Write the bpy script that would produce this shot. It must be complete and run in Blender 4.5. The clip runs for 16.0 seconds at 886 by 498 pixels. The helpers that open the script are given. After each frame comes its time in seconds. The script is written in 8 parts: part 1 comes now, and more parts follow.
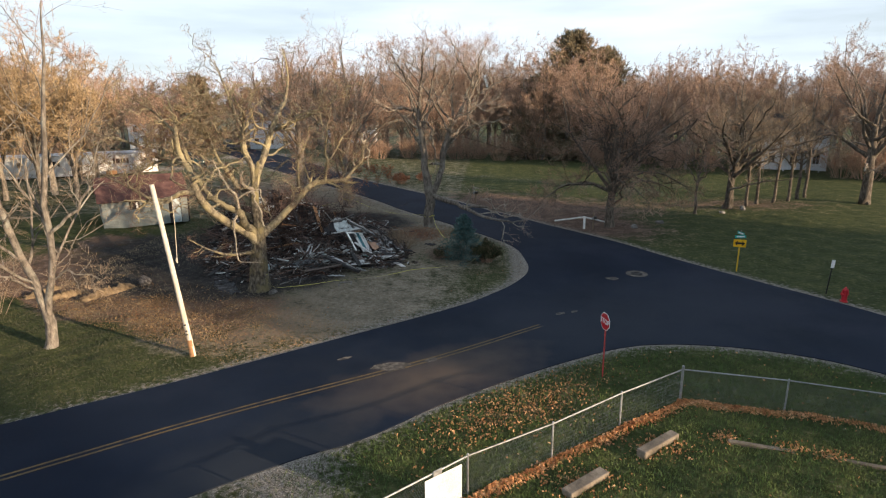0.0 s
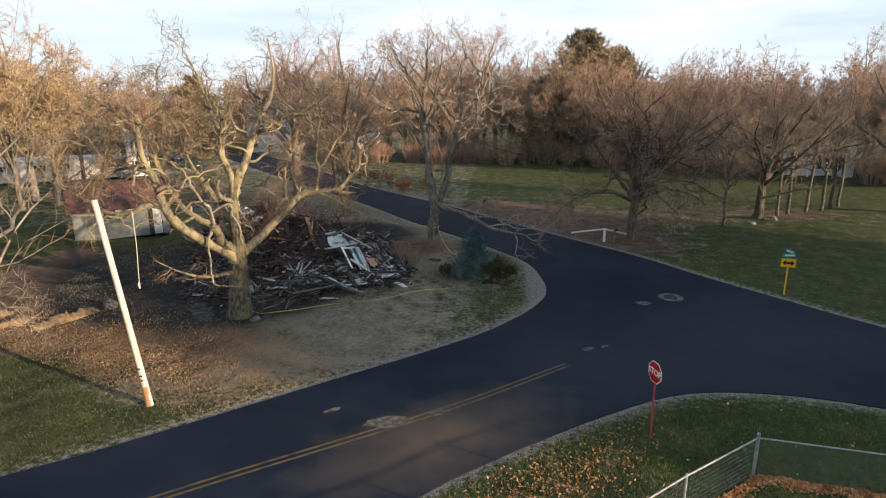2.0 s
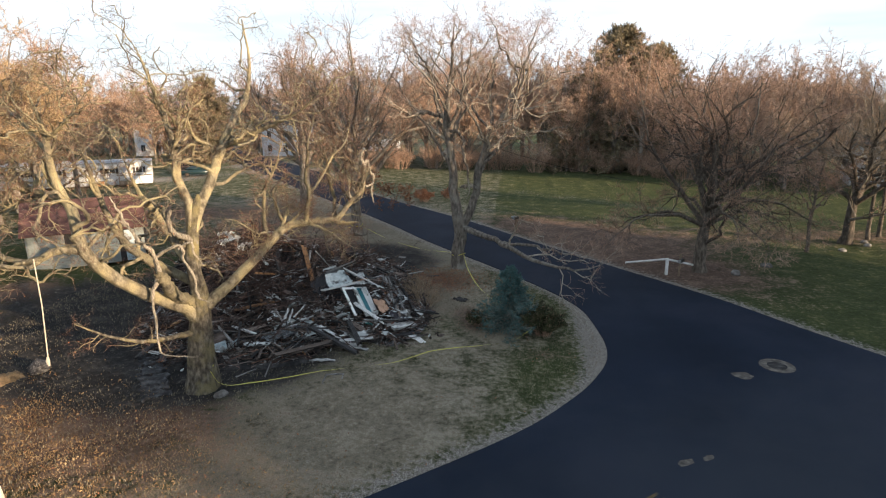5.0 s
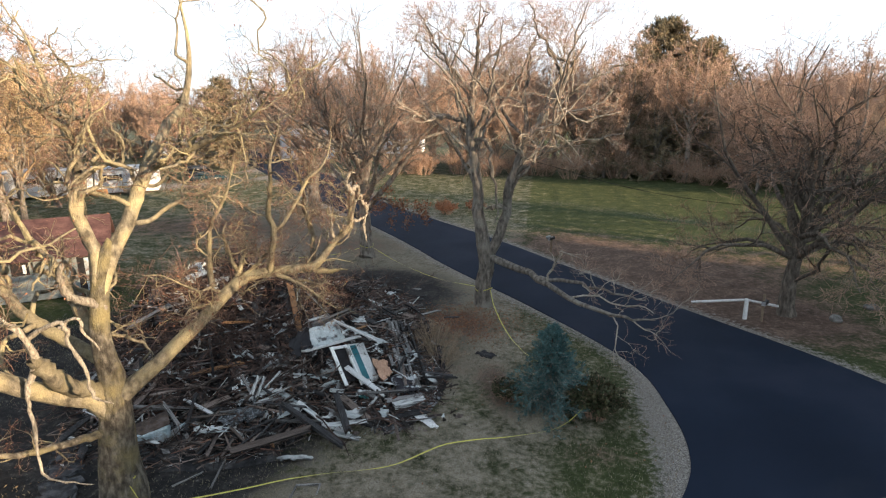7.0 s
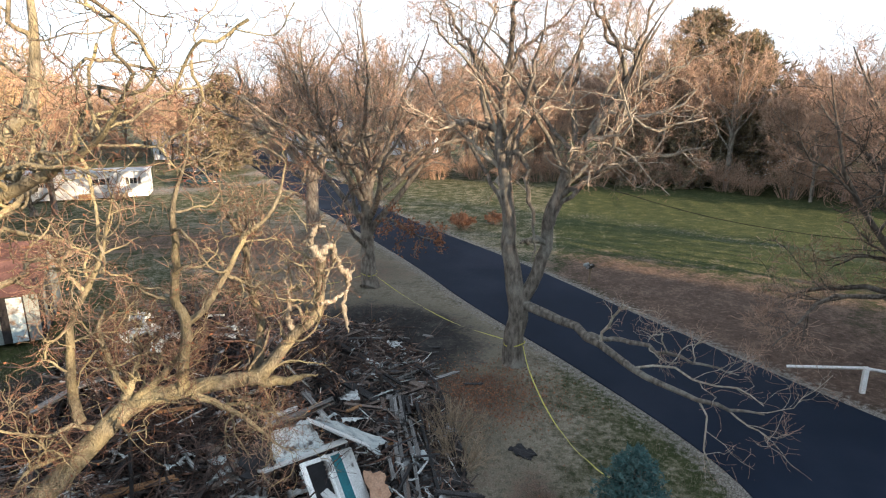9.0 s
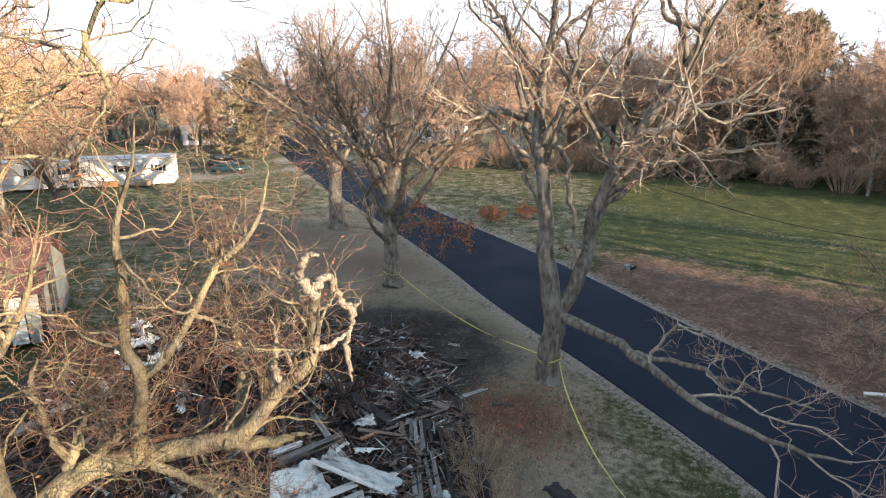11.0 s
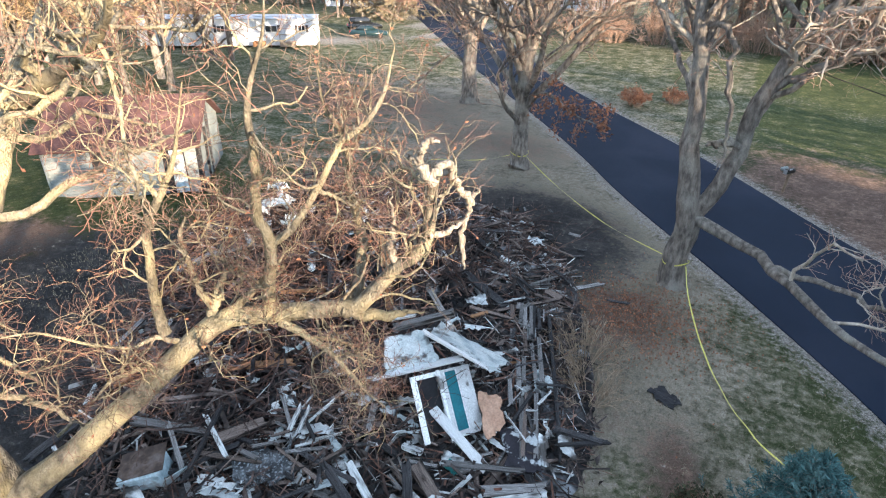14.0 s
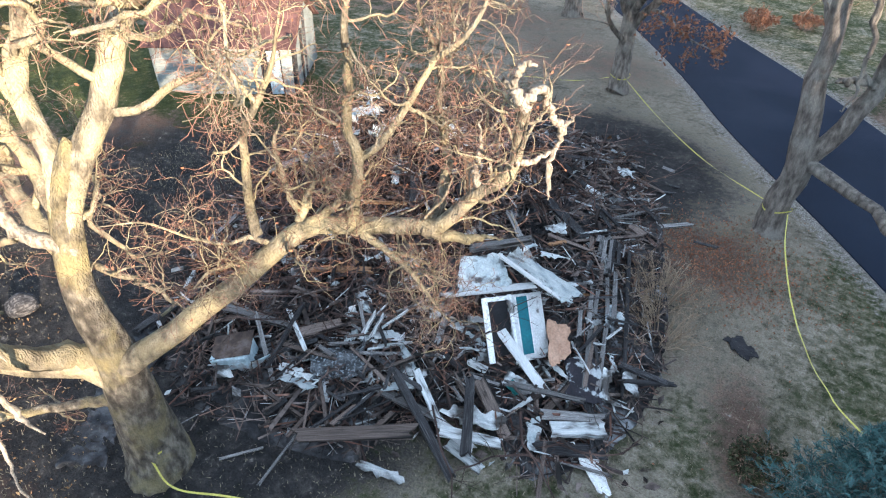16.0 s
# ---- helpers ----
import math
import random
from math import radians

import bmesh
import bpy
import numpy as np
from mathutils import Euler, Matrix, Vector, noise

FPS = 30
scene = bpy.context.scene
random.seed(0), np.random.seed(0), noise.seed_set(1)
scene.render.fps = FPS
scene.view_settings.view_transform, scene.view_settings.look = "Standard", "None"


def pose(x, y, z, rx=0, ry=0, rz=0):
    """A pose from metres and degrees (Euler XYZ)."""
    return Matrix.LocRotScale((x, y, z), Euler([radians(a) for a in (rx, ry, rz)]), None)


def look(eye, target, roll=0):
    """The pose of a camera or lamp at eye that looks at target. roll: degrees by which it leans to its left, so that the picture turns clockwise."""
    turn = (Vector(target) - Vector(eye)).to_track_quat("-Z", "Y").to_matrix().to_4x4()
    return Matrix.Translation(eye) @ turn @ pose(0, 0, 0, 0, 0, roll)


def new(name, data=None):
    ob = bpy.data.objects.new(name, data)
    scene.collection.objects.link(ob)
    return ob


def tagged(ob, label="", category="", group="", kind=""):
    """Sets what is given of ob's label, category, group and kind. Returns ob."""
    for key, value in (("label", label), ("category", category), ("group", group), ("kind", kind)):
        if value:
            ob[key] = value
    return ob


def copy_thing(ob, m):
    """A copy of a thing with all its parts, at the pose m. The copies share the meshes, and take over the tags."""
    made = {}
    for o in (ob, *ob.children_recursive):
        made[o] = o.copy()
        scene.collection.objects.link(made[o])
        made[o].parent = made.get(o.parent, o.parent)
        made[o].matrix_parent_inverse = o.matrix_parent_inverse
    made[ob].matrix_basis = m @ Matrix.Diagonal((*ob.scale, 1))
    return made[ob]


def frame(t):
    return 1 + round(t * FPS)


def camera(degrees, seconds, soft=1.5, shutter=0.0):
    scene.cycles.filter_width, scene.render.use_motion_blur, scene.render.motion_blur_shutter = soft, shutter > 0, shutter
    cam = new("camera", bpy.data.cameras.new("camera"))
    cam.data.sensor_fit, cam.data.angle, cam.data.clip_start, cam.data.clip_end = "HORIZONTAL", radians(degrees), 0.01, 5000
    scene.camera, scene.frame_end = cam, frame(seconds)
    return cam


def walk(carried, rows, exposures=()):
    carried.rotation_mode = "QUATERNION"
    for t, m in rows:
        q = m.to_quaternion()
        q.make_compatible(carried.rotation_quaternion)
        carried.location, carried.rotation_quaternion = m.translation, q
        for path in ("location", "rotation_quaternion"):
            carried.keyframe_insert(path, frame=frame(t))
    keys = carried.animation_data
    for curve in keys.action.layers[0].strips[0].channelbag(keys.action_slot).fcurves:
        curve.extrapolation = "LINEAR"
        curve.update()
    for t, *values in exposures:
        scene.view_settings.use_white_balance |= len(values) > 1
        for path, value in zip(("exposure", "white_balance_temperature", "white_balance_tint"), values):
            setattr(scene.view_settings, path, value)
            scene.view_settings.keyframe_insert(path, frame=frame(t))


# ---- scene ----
cam = camera(75.2, 16.0, soft=1.2)
PATH = [
    (0, (1.125, 0.937, 9.799), (0.972, 2.868, 9.299), -0.5),
    (0.5, (1.006, 2.018, 9.751), (0.854, 3.949, 9.252), -0.4),
    (1, (0.921, 3.04, 9.709), (0.766, 4.971, 9.214), -0.5),
    (1.5, (0.772, 4.026, 9.66), (0.618, 5.958, 9.167), -0.4),
    (2, (0.613, 4.965, 9.616), (0.449, 6.896, 9.126), -0.4),
    (2.5, (0.488, 5.916, 9.557), (0.308, 7.847, 9.069), -0.4),
    (3, (0.289, 7.047, 9.569), (0.098, 8.976, 9.079), -0.4),
    (3.5, (0.072, 8.305, 9.61), (-0.13, 10.234, 9.119), -0.4),
    (4, (-0.211, 9.668, 9.65), (-0.419, 11.595, 9.156), -0.2),
    (4.2, (-0.369, 10.158, 9.632), (-0.573, 12.087, 9.143), -0.2),
    (6.3, (-0.255, 16.014, 9.705), (-0.572, 17.929, 9.225), -0.9),
    (6.5, (-0.428, 16.763, 9.692), (-0.749, 18.679, 9.213), -0.9),
    (7, (-0.871, 18.469, 9.737), (-1.199, 20.382, 9.255), -0.6),
    (7.5, (-1.294, 20.149, 9.723), (-1.63, 22.061, 9.244), -0.6),
    (8, (-1.643, 21.834, 9.779), (-1.994, 23.743, 9.298), -0.5),
    (8.5, (-1.936, 23.396, 9.836), (-2.298, 25.303, 9.352), -0.4),
    (9, (-2.249, 24.829, 9.879), (-2.618, 26.733, 9.392), -0.3),
    (9.2, (-2.329, 25.232, 9.872), (-2.704, 27.137, 9.392), -0.3),
    (11.3, (-2.705, 27.109, 9.979), (-3.197, 28.963, 9.413), -0.1),
    (11.5, (-2.667, 27.127, 10.008), (-3.182, 28.965, 9.411), 0.0),
    (12, (-2.6, 27.14, 9.995), (-3.17, 28.938, 9.329), -0.1),
    (12.5, (-2.606, 27.25, 10.004), (-3.237, 28.999, 9.268), 0.1),
    (13, (-2.646, 27.392, 10.021), (-3.34, 29.088, 9.219), 0.1),
    (13.5, (-2.664, 27.411, 10.01), (-3.418, 29.049, 9.145), 0.3),
    (14, (-2.744, 27.386, 10.022), (-3.551, 28.963, 9.093), 0.4),
    (14.5, (-2.799, 27.368, 10.068), (-3.654, 28.88, 9.077), 0.6),
    (15, (-2.795, 27.404, 10.095), (-3.695, 28.846, 9.039), 0.8),
    (15.5, (-2.822, 27.415, 10.12), (-3.755, 28.786, 9.003), 0.9),
    (16, (-2.812, 27.439, 10.101), (-3.767, 28.745, 8.925), 1.1),
]
walk(cam, [(t, look(eye, target, roll)) for t, eye, target, roll in PATH],
     exposures=[(0.0, 0.84, 6450, 10), (4.0, 1.00, 6450, 10), (7.0, 1.32, 6450, 10), (9.0, 1.51, 6400, 10), (11.5, 1.70, 6150, 10), (12.5, 1.93, 5950, 10), (16.0, 2.22, 5600, 10)])

# ---------------------------------------------------------------- light
SUN_AZ = Vector((0.91, -0.41))          # the sun stands low, to the right and behind
SUN_EL = radians(10.0)
world = bpy.data.worlds.new("sky")
scene.world = world
world.use_nodes = True
wn, wl = world.node_tree.nodes, world.node_tree.links
bg = wn["Background"]
sky = wn.new("ShaderNodeTexSky")
sky.sky_type = "NISHITA"
sky.sun_disc = False
sky.sun_elevation = SUN_EL
sky.sun_rotation = math.atan2(SUN_AZ.x, SUN_AZ.y)
sky.air_density, sky.dust_density, sky.ozone_density = 1.0, 0.5, 1.8
tc = wn.new("ShaderNodeTexCoord")
mp = wn.new("ShaderNodeMapping")
mp.inputs["Scale"].default_value = (1.0, 1.0, 7.0)
sxyz = wn.new("ShaderNodeSeparateXYZ")
low_sky = wn.new("ShaderNodeMapRange")      # thin cloud stacks up towards the horizon and opens overhead
low_sky.inputs["From Min"].default_value, low_sky.inputs["From Max"].default_value = 0.12, 0.75
low_sky.inputs["To Min"].default_value, low_sky.inputs["To Max"].default_value = 1.0, 0.5
cmul = wn.new("ShaderNodeMath")
cmul.operation = "MULTIPLY"
cl = wn.new("ShaderNodeTexNoise")
cl.inputs["Scale"].default_value = 2.2
cl.inputs["Detail"].default_value = 6
rmp = wn.new("ShaderNodeValToRGB")
rmp.color_ramp.elements[0].position, rmp.color_ramp.elements[1].position = 0.33, 0.62
rmp.color_ramp.elements[0].color, rmp.color_ramp.elements[1].color = (0.55, 0.55, 0.55, 1), (1, 1, 1, 1)
mixc = wn.new("ShaderNodeMix")
mixc.data_type = "RGBA"
mixc.inputs["B"].default_value = (10.6, 12.0, 13.4, 1)
wl.new(tc.outputs["Generated"], mp.inputs["Vector"])
wl.new(mp.outputs[0], cl.inputs["Vector"])
wl.new(cl.outputs["Fac"], rmp.inputs["Fac"])
wl.new(tc.outputs["Generated"], sxyz.inputs[0])
wl.new(sxyz.outputs["Z"], low_sky.inputs["Value"])
wl.new(rmp.outputs["Color"], cmul.inputs[0])
wl.new(low_sky.outputs[0], cmul.inputs[1])
wl.new(cmul.outputs[0], mixc.inputs["Factor"])
wl.new(sky.outputs[0], mixc.inputs["A"])
wl.new(mixc.outputs["Result"], bg.inputs["Color"])
bg.inputs["Strength"].default_value = 0.053

sun_data = bpy.data.lights.new("sun", "SUN")
sun_data.energy, sun_data.angle, sun_data.color = 5.0, radians(0.6), (1.0, 0.74, 0.48)
sun = new("sun", sun_data)
sun.matrix_world = look((SUN_AZ.x * 100, SUN_AZ.y * 100, 100 * math.tan(SUN_EL)), (0, 0, 0))


# ---------------------------------------------------------------- materials
def material(name, cols, scale=6.0, rough=0.85, bump=0.3, fine=40.0, space="Object", stretch=(1, 1, 1), metal=0.0, vary=0.25, island=False, patch=None, spec=0.3, bdist=0.02):
    """Two scales of noise between three colours, a bump, and a shift in value from piece to piece."""
    m = bpy.data.materials.new(name)
    m.use_nodes = True
    n, l = m.node_tree.nodes, m.node_tree.links
    b = n["Principled BSDF"]
    b.inputs["Roughness"].default_value = rough
    b.inputs["Metallic"].default_value = metal
    b.inputs["Specular IOR Level"].default_value = spec
    if space == "World":
        src = n.new("ShaderNodeNewGeometry").outputs["Position"]
    else:
        src = n.new("ShaderNodeTexCoord").outputs["Object"]
    mpn = n.new("ShaderNodeMapping")
    mpn.inputs["Scale"].default_value = stretch
    l.new(src, mpn.inputs["Vector"])
    n1, n2 = n.new("ShaderNodeTexNoise"), n.new("ShaderNodeTexNoise")
    n1.inputs["Scale"].default_value, n2.inputs["Scale"].default_value = scale, fine
    n1.inputs["Detail"].default_value, n2.inputs["Detail"].default_value = 5, 4
    l.new(mpn.outputs[0], n1.inputs["Vector"])
    l.new(mpn.outputs[0], n2.inputs["Vector"])
    ramp = n.new("ShaderNodeValToRGB")
    e = ramp.color_ramp.elements
    e[0].position, e[1].position = 0.32, 0.68
    e[0].color, e[1].color = (*cols[0], 1), (*cols[-1], 1)
    if len(cols) > 2:
        mid = e.new(0.5)
        mid.color = (*cols[1], 1)
    l.new(n1.outputs["Fac"], ramp.inputs["Fac"])
    out = ramp.outputs["Color"]
    if patch:
        colour, psc, lo, hi = patch
        n3 = n.new("ShaderNodeTexNoise")
        n3.inputs["Scale"].default_value, n3.inputs["Detail"].default_value = psc, 6
        l.new(src, n3.inputs["Vector"])
        r3 = n.new("ShaderNodeMapRange")
        r3.inputs["From Min"].default_value, r3.inputs["From Max"].default_value = lo, hi
        l.new(n3.outputs["Fac"], r3.inputs["Value"])
        mx = n.new("ShaderNodeMix")
        mx.data_type = "RGBA"
        mx.inputs["B"].default_value = (*colour, 1)
        l.new(r3.outputs[0], mx.inputs["Factor"])
        l.new(out, mx.inputs["A"])
        out = mx.outputs["Result"]
    hsv = n.new("ShaderNodeHueSaturation")
    l.new(out, hsv.inputs["Color"])
    fine_r = n.new("ShaderNodeMapRange")
    fine_r.inputs["From Min"].default_value, fine_r.inputs["From Max"].default_value = 0.3, 0.7
    fine_r.inputs["To Min"].default_value, fine_r.inputs["To Max"].default_value = 0.78, 1.2
    l.new(n2.outputs["Fac"], fine_r.inputs["Value"])
    rnd = n.new("ShaderNodeNewGeometry").outputs["Random Per Island"] if island else n.new("ShaderNodeObjectInfo").outputs["Random"]
    vr = n.new("ShaderNodeMapRange")
    vr.inputs["To Min"].default_value, vr.inputs["To Max"].default_value = 1 - vary, 1 + vary
    l.new(rnd, vr.inputs["Value"])
    mul = n.new("ShaderNodeMath")
    mul.operation = "MULTIPLY"
    l.new(fine_r.outputs[0], mul.inputs[0])
    l.new(vr.outputs[0], mul.inputs[1])
    l.new(mul.outputs[0], hsv.inputs["Value"])
    l.new(hsv.outputs[0], b.inputs["Base Color"])
    if bump:
        bp = n.new("ShaderNodeBump")
        bp.inputs["Strength"].default_value, bp.inputs["Distance"].default_value = bump, bdist
        l.new(n2.outputs["Fac"], bp.inputs["Height"])
        l.new(bp.outputs[0], b.inputs["Normal"])
    return m


M = {}
M["bark_oak"] = material("oak_bark", [(0.045, 0.039, 0.032), (0.125, 0.112, 0.09), (0.28, 0.255, 0.205)], 5.0, 0.95, 1.0, 26, stretch=(1.6, 1.6, 0.8), patch=((0.28, 0.24, 0.125), 1.7, 0.47, 0.68), bdist=0.07)
M["bark"] = material("bark", [(0.085, 0.074, 0.063), (0.185, 0.163, 0.14), (0.31, 0.275, 0.235)], 3.4, 0.9, 1.0, 18, stretch=(2.4, 2.4, 0.8), patch=((0.30, 0.29, 0.25), 1.1, 0.52, 0.70), bdist=0.05)
# oak limbs: lichen, plus a paler, yellower tone that paints in the sun
M["bark_limb"] = material("sunlit_lichened_limb_bark", [(0.08, 0.07, 0.052), (0.175, 0.154, 0.114), (0.305, 0.272, 0.197)], 5.0, 0.95, 1.0, 26, stretch=(1.6, 1.6, 0.8), patch=((0.375, 0.325, 0.195), 1.5, 0.44, 0.66), bdist=0.06)
# darker copy of bark, painting the wood's shade onto trunks by the lawn
M["bark_shaded"] = material("shaded_bark", [(0.055, 0.046, 0.038), (0.11, 0.094, 0.078), (0.19, 0.163, 0.137)], 3.4, 0.9, 1.0, 18, stretch=(2.4, 2.4, 0.8), bdist=0.05)
M["bark_pale"] = material("pale_bark", [(0.22, 0.19, 0.15), (0.36, 0.32, 0.26), (0.50, 0.45, 0.38)], 2.5, 0.85, 0.7, 12, stretch=(3, 3, 0.8), bdist=0.03)
M["dead_wood"] = material("bare_dead_wood", [(0.12, 0.105, 0.085), (0.26, 0.23, 0.185), (0.37, 0.335, 0.27)], 9, 0.85, 0.8, 24, stretch=(3, 3, 0.8), bdist=0.02)
M["twig_oak"] = material("oak_twigs", [(0.10, 0.048, 0.036), (0.175, 0.098, 0.072), (0.30, 0.21, 0.16)], 0.8, 0.85, 0, 8, vary=0.4, island=True)
M["twig"] = material("twigs", [(0.235, 0.15, 0.11), (0.35, 0.225, 0.165), (0.45, 0.31, 0.235)], 0.4, 0.85, 0, 6, vary=0.3, island=True)
M["twig_wood"] = material("woodland_twigs", [(0.27, 0.182, 0.132), (0.385, 0.262, 0.192), (0.47, 0.338, 0.252)], 0.3, 0.85, 0, 5, vary=0.35, island=True)
M["twig_gold"] = material("golden_twigs", [(0.26, 0.185, 0.105), (0.36, 0.265, 0.155), (0.45, 0.345, 0.22)], 0.3, 0.85, 0, 5, vary=0.35, island=True)
M["twig_heap"] = material("scorched_brush", [(0.03, 0.020, 0.018), (0.075, 0.049, 0.042), (0.22, 0.15, 0.125)], 0.8, 0.85, 0, 8, vary=0.4, island=True)
M["twig_bush"] = material("grey_bush_stems", [(0.20, 0.155, 0.12), (0.27, 0.21, 0.165), (0.34, 0.27, 0.215)], 0.6, 0.85, 0, 6, vary=0.3, island=True)
M["twig_tan"] = material("dry_stems", [(0.22, 0.165, 0.115), (0.30, 0.23, 0.16), (0.38, 0.30, 0.22)], 0.6, 0.85, 0, 6, vary=0.3, island=True)
M["oak_leaf"] = material("dead_oak_leaves", [(0.17, 0.078, 0.045), (0.25, 0.115, 0.065), (0.34, 0.17, 0.095)], 4, 0.8, 0, 20, vary=0.35, island=True)
M["leaf_litter"] = material("fallen_leaves", [(0.34, 0.155, 0.07), (0.48, 0.245, 0.115), (0.62, 0.38, 0.21)], 3, 0.8, 0, 20, vary=0.4, island=True)
M["grass"] = material("grass_blades", [(0.055, 0.094, 0.028), (0.09, 0.14, 0.042), (0.145, 0.175, 0.06)], 0.6, 0.8, 0, 9, space="World", vary=0.35, island=True)
# road-edge grass, coloured dull and dark to paint in the shade there
M["grass_shaded"] = material("shaded_grass_blades", [(0.045, 0.049, 0.030), (0.068, 0.071, 0.043), (0.10, 0.098, 0.062)], 0.6, 0.85, 0, 9, space="World", vary=0.35, island=True)
# russet verge cover, its colour lifted to gold to paint in low sun
M["grass_russet_sunlit"] = material("sunlit_russet_blades", [(0.15, 0.092, 0.046), (0.26, 0.168, 0.085), (0.36, 0.25, 0.135)], 0.7, 0.85, 0, 9, space="World", vary=0.4, island=True)
M["grass_dry"] = material("dry_grass_blades", [(0.14, 0.125, 0.086), (0.21, 0.186, 0.128), (0.27, 0.238, 0.17)], 0.6, 0.85, 0, 9, space="World", vary=0.35, island=True)
M["spruce_blue"] = material("blue_spruce_needles", [(0.035, 0.085, 0.085), (0.06, 0.13, 0.13), (0.11, 0.19, 0.18)], 2, 0.7, 0, 8, vary=0.35, island=True)
M["spruce_dark"] = material("dark_needles", [(0.11, 0.095, 0.056), (0.19, 0.158, 0.096), (0.29, 0.235, 0.15)], 1, 0.8, 0, 6, vary=0.35, island=True)
M["yew"] = material("evergreen_shrub_leaves", [(0.03, 0.035, 0.018), (0.05, 0.055, 0.025), (0.08, 0.075, 0.035)], 2, 0.75, 0, 8, vary=0.35, island=True)
M["asphalt"] = material("asphalt", [(0.0062, 0.0118, 0.025), (0.0095, 0.0165, 0.033), (0.0155, 0.0235, 0.042)], 0.22, 0.75, 0.5, 60, space="World", vary=0.0, spec=0.10, patch=((0.019, 0.025, 0.044), 0.11, 0.50, 0.72), bdist=0.01)
n, l = M["asphalt"].node_tree.nodes, M["asphalt"].node_tree.links     # dust carried out at the junction; the warm second patch also paints a sun streak
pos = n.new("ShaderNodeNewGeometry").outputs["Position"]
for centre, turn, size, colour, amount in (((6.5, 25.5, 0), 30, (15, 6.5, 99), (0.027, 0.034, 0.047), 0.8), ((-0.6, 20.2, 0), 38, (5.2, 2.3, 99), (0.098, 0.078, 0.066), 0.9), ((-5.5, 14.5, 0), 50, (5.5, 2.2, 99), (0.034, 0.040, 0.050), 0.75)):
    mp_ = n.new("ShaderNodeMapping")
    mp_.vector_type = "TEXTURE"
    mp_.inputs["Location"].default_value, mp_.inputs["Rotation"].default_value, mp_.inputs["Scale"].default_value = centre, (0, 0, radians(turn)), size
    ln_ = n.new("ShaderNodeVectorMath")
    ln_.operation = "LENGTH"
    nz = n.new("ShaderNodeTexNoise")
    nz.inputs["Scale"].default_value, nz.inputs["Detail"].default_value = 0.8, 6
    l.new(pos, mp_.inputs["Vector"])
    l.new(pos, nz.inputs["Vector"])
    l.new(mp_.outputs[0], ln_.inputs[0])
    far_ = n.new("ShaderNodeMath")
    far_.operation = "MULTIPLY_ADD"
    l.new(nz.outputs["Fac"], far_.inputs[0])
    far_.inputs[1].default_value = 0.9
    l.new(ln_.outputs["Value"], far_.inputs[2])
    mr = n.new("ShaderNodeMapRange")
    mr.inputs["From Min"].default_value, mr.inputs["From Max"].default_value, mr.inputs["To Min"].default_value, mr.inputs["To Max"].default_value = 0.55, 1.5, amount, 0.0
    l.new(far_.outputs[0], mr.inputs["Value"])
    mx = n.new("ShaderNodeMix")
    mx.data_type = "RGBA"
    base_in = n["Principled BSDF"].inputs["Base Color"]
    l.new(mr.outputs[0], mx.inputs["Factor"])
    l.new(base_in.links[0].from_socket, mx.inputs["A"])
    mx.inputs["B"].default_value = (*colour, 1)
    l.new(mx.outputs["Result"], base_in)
M["paint_yellow"] = material("worn_yellow_paint", [(0.075, 0.055, 0.028), (0.14, 0.097, 0.04), (0.03, 0.03, 0.034)], 1.6, 0.7, 0.2, 50, space="World", vary=0)
M["sand"] = material("sand_on_road", [(0.05, 0.046, 0.042), (0.10, 0.09, 0.08), (0.17, 0.155, 0.135)], 5, 0.9, 0.5, 45, space="World", vary=0.1)
M["soil"] = material("dug_soil", [(0.10, 0.07, 0.042), (0.21, 0.15, 0.088), (0.34, 0.25, 0.15)], 3, 0.95, 1.0, 20, space="World", vary=0.1, bdist=0.06)
M["stone"] = material("grey_stone", [(0.09, 0.085, 0.08), (0.17, 0.165, 0.155), (0.27, 0.26, 0.245)], 4, 0.85, 0.6, 25)
M["slab"] = material("weathered_concrete", [(0.10, 0.085, 0.07), (0.165, 0.14, 0.112), (0.24, 0.205, 0.165)], 3, 0.9, 0.5, 30)
M["walk"] = material("sooty_concrete", [(0.018, 0.018, 0.020), (0.045, 0.047, 0.052), (0.105, 0.11, 0.118)], 4.0, 0.85, 0.5, 30, vary=0.1)
M["blistered"] = material("blistered_roofing", [(0.015, 0.016, 0.018), (0.05, 0.055, 0.06), (0.13, 0.14, 0.15)], 3, 0.8, 0.8, 25, vary=0.1, patch=((0.24, 0.27, 0.29), 19.0, 0.52, 0.62))
M["galv"] = material("galvanised_steel", [(0.20, 0.21, 0.22), (0.28, 0.29, 0.30), (0.36, 0.37, 0.38)], 8, 0.5, 0, 40, metal=0.3)
M["sign_red"] = material("stop_sign_red", [(0.42, 0.012, 0.02), (0.50, 0.02, 0.03)], 3, 0.4, 0, 30, vary=0)
M["sign_white"] = material("sign_white", [(0.75, 0.76, 0.77), (0.82, 0.83, 0.84)], 3, 0.4, 0, 30, vary=0)
M["sign_yellow"] = material("sign_yellow", [(0.72, 0.40, 0.01), (0.80, 0.47, 0.02)], 3, 0.4, 0, 30, vary=0)
M["sign_green"] = material("street_sign_green", [(0.01, 0.30, 0.25), (0.02, 0.38, 0.32)], 3, 0.4, 0, 30, vary=0)
M["black"] = material("black_paint", [(0.012, 0.012, 0.012), (0.02, 0.02, 0.02)], 3, 0.5, 0, 30, vary=0)
M["post_red"] = material("red_post", [(0.40, 0.05, 0.05), (0.50, 0.08, 0.07)], 5, 0.6, 0, 30, vary=0)
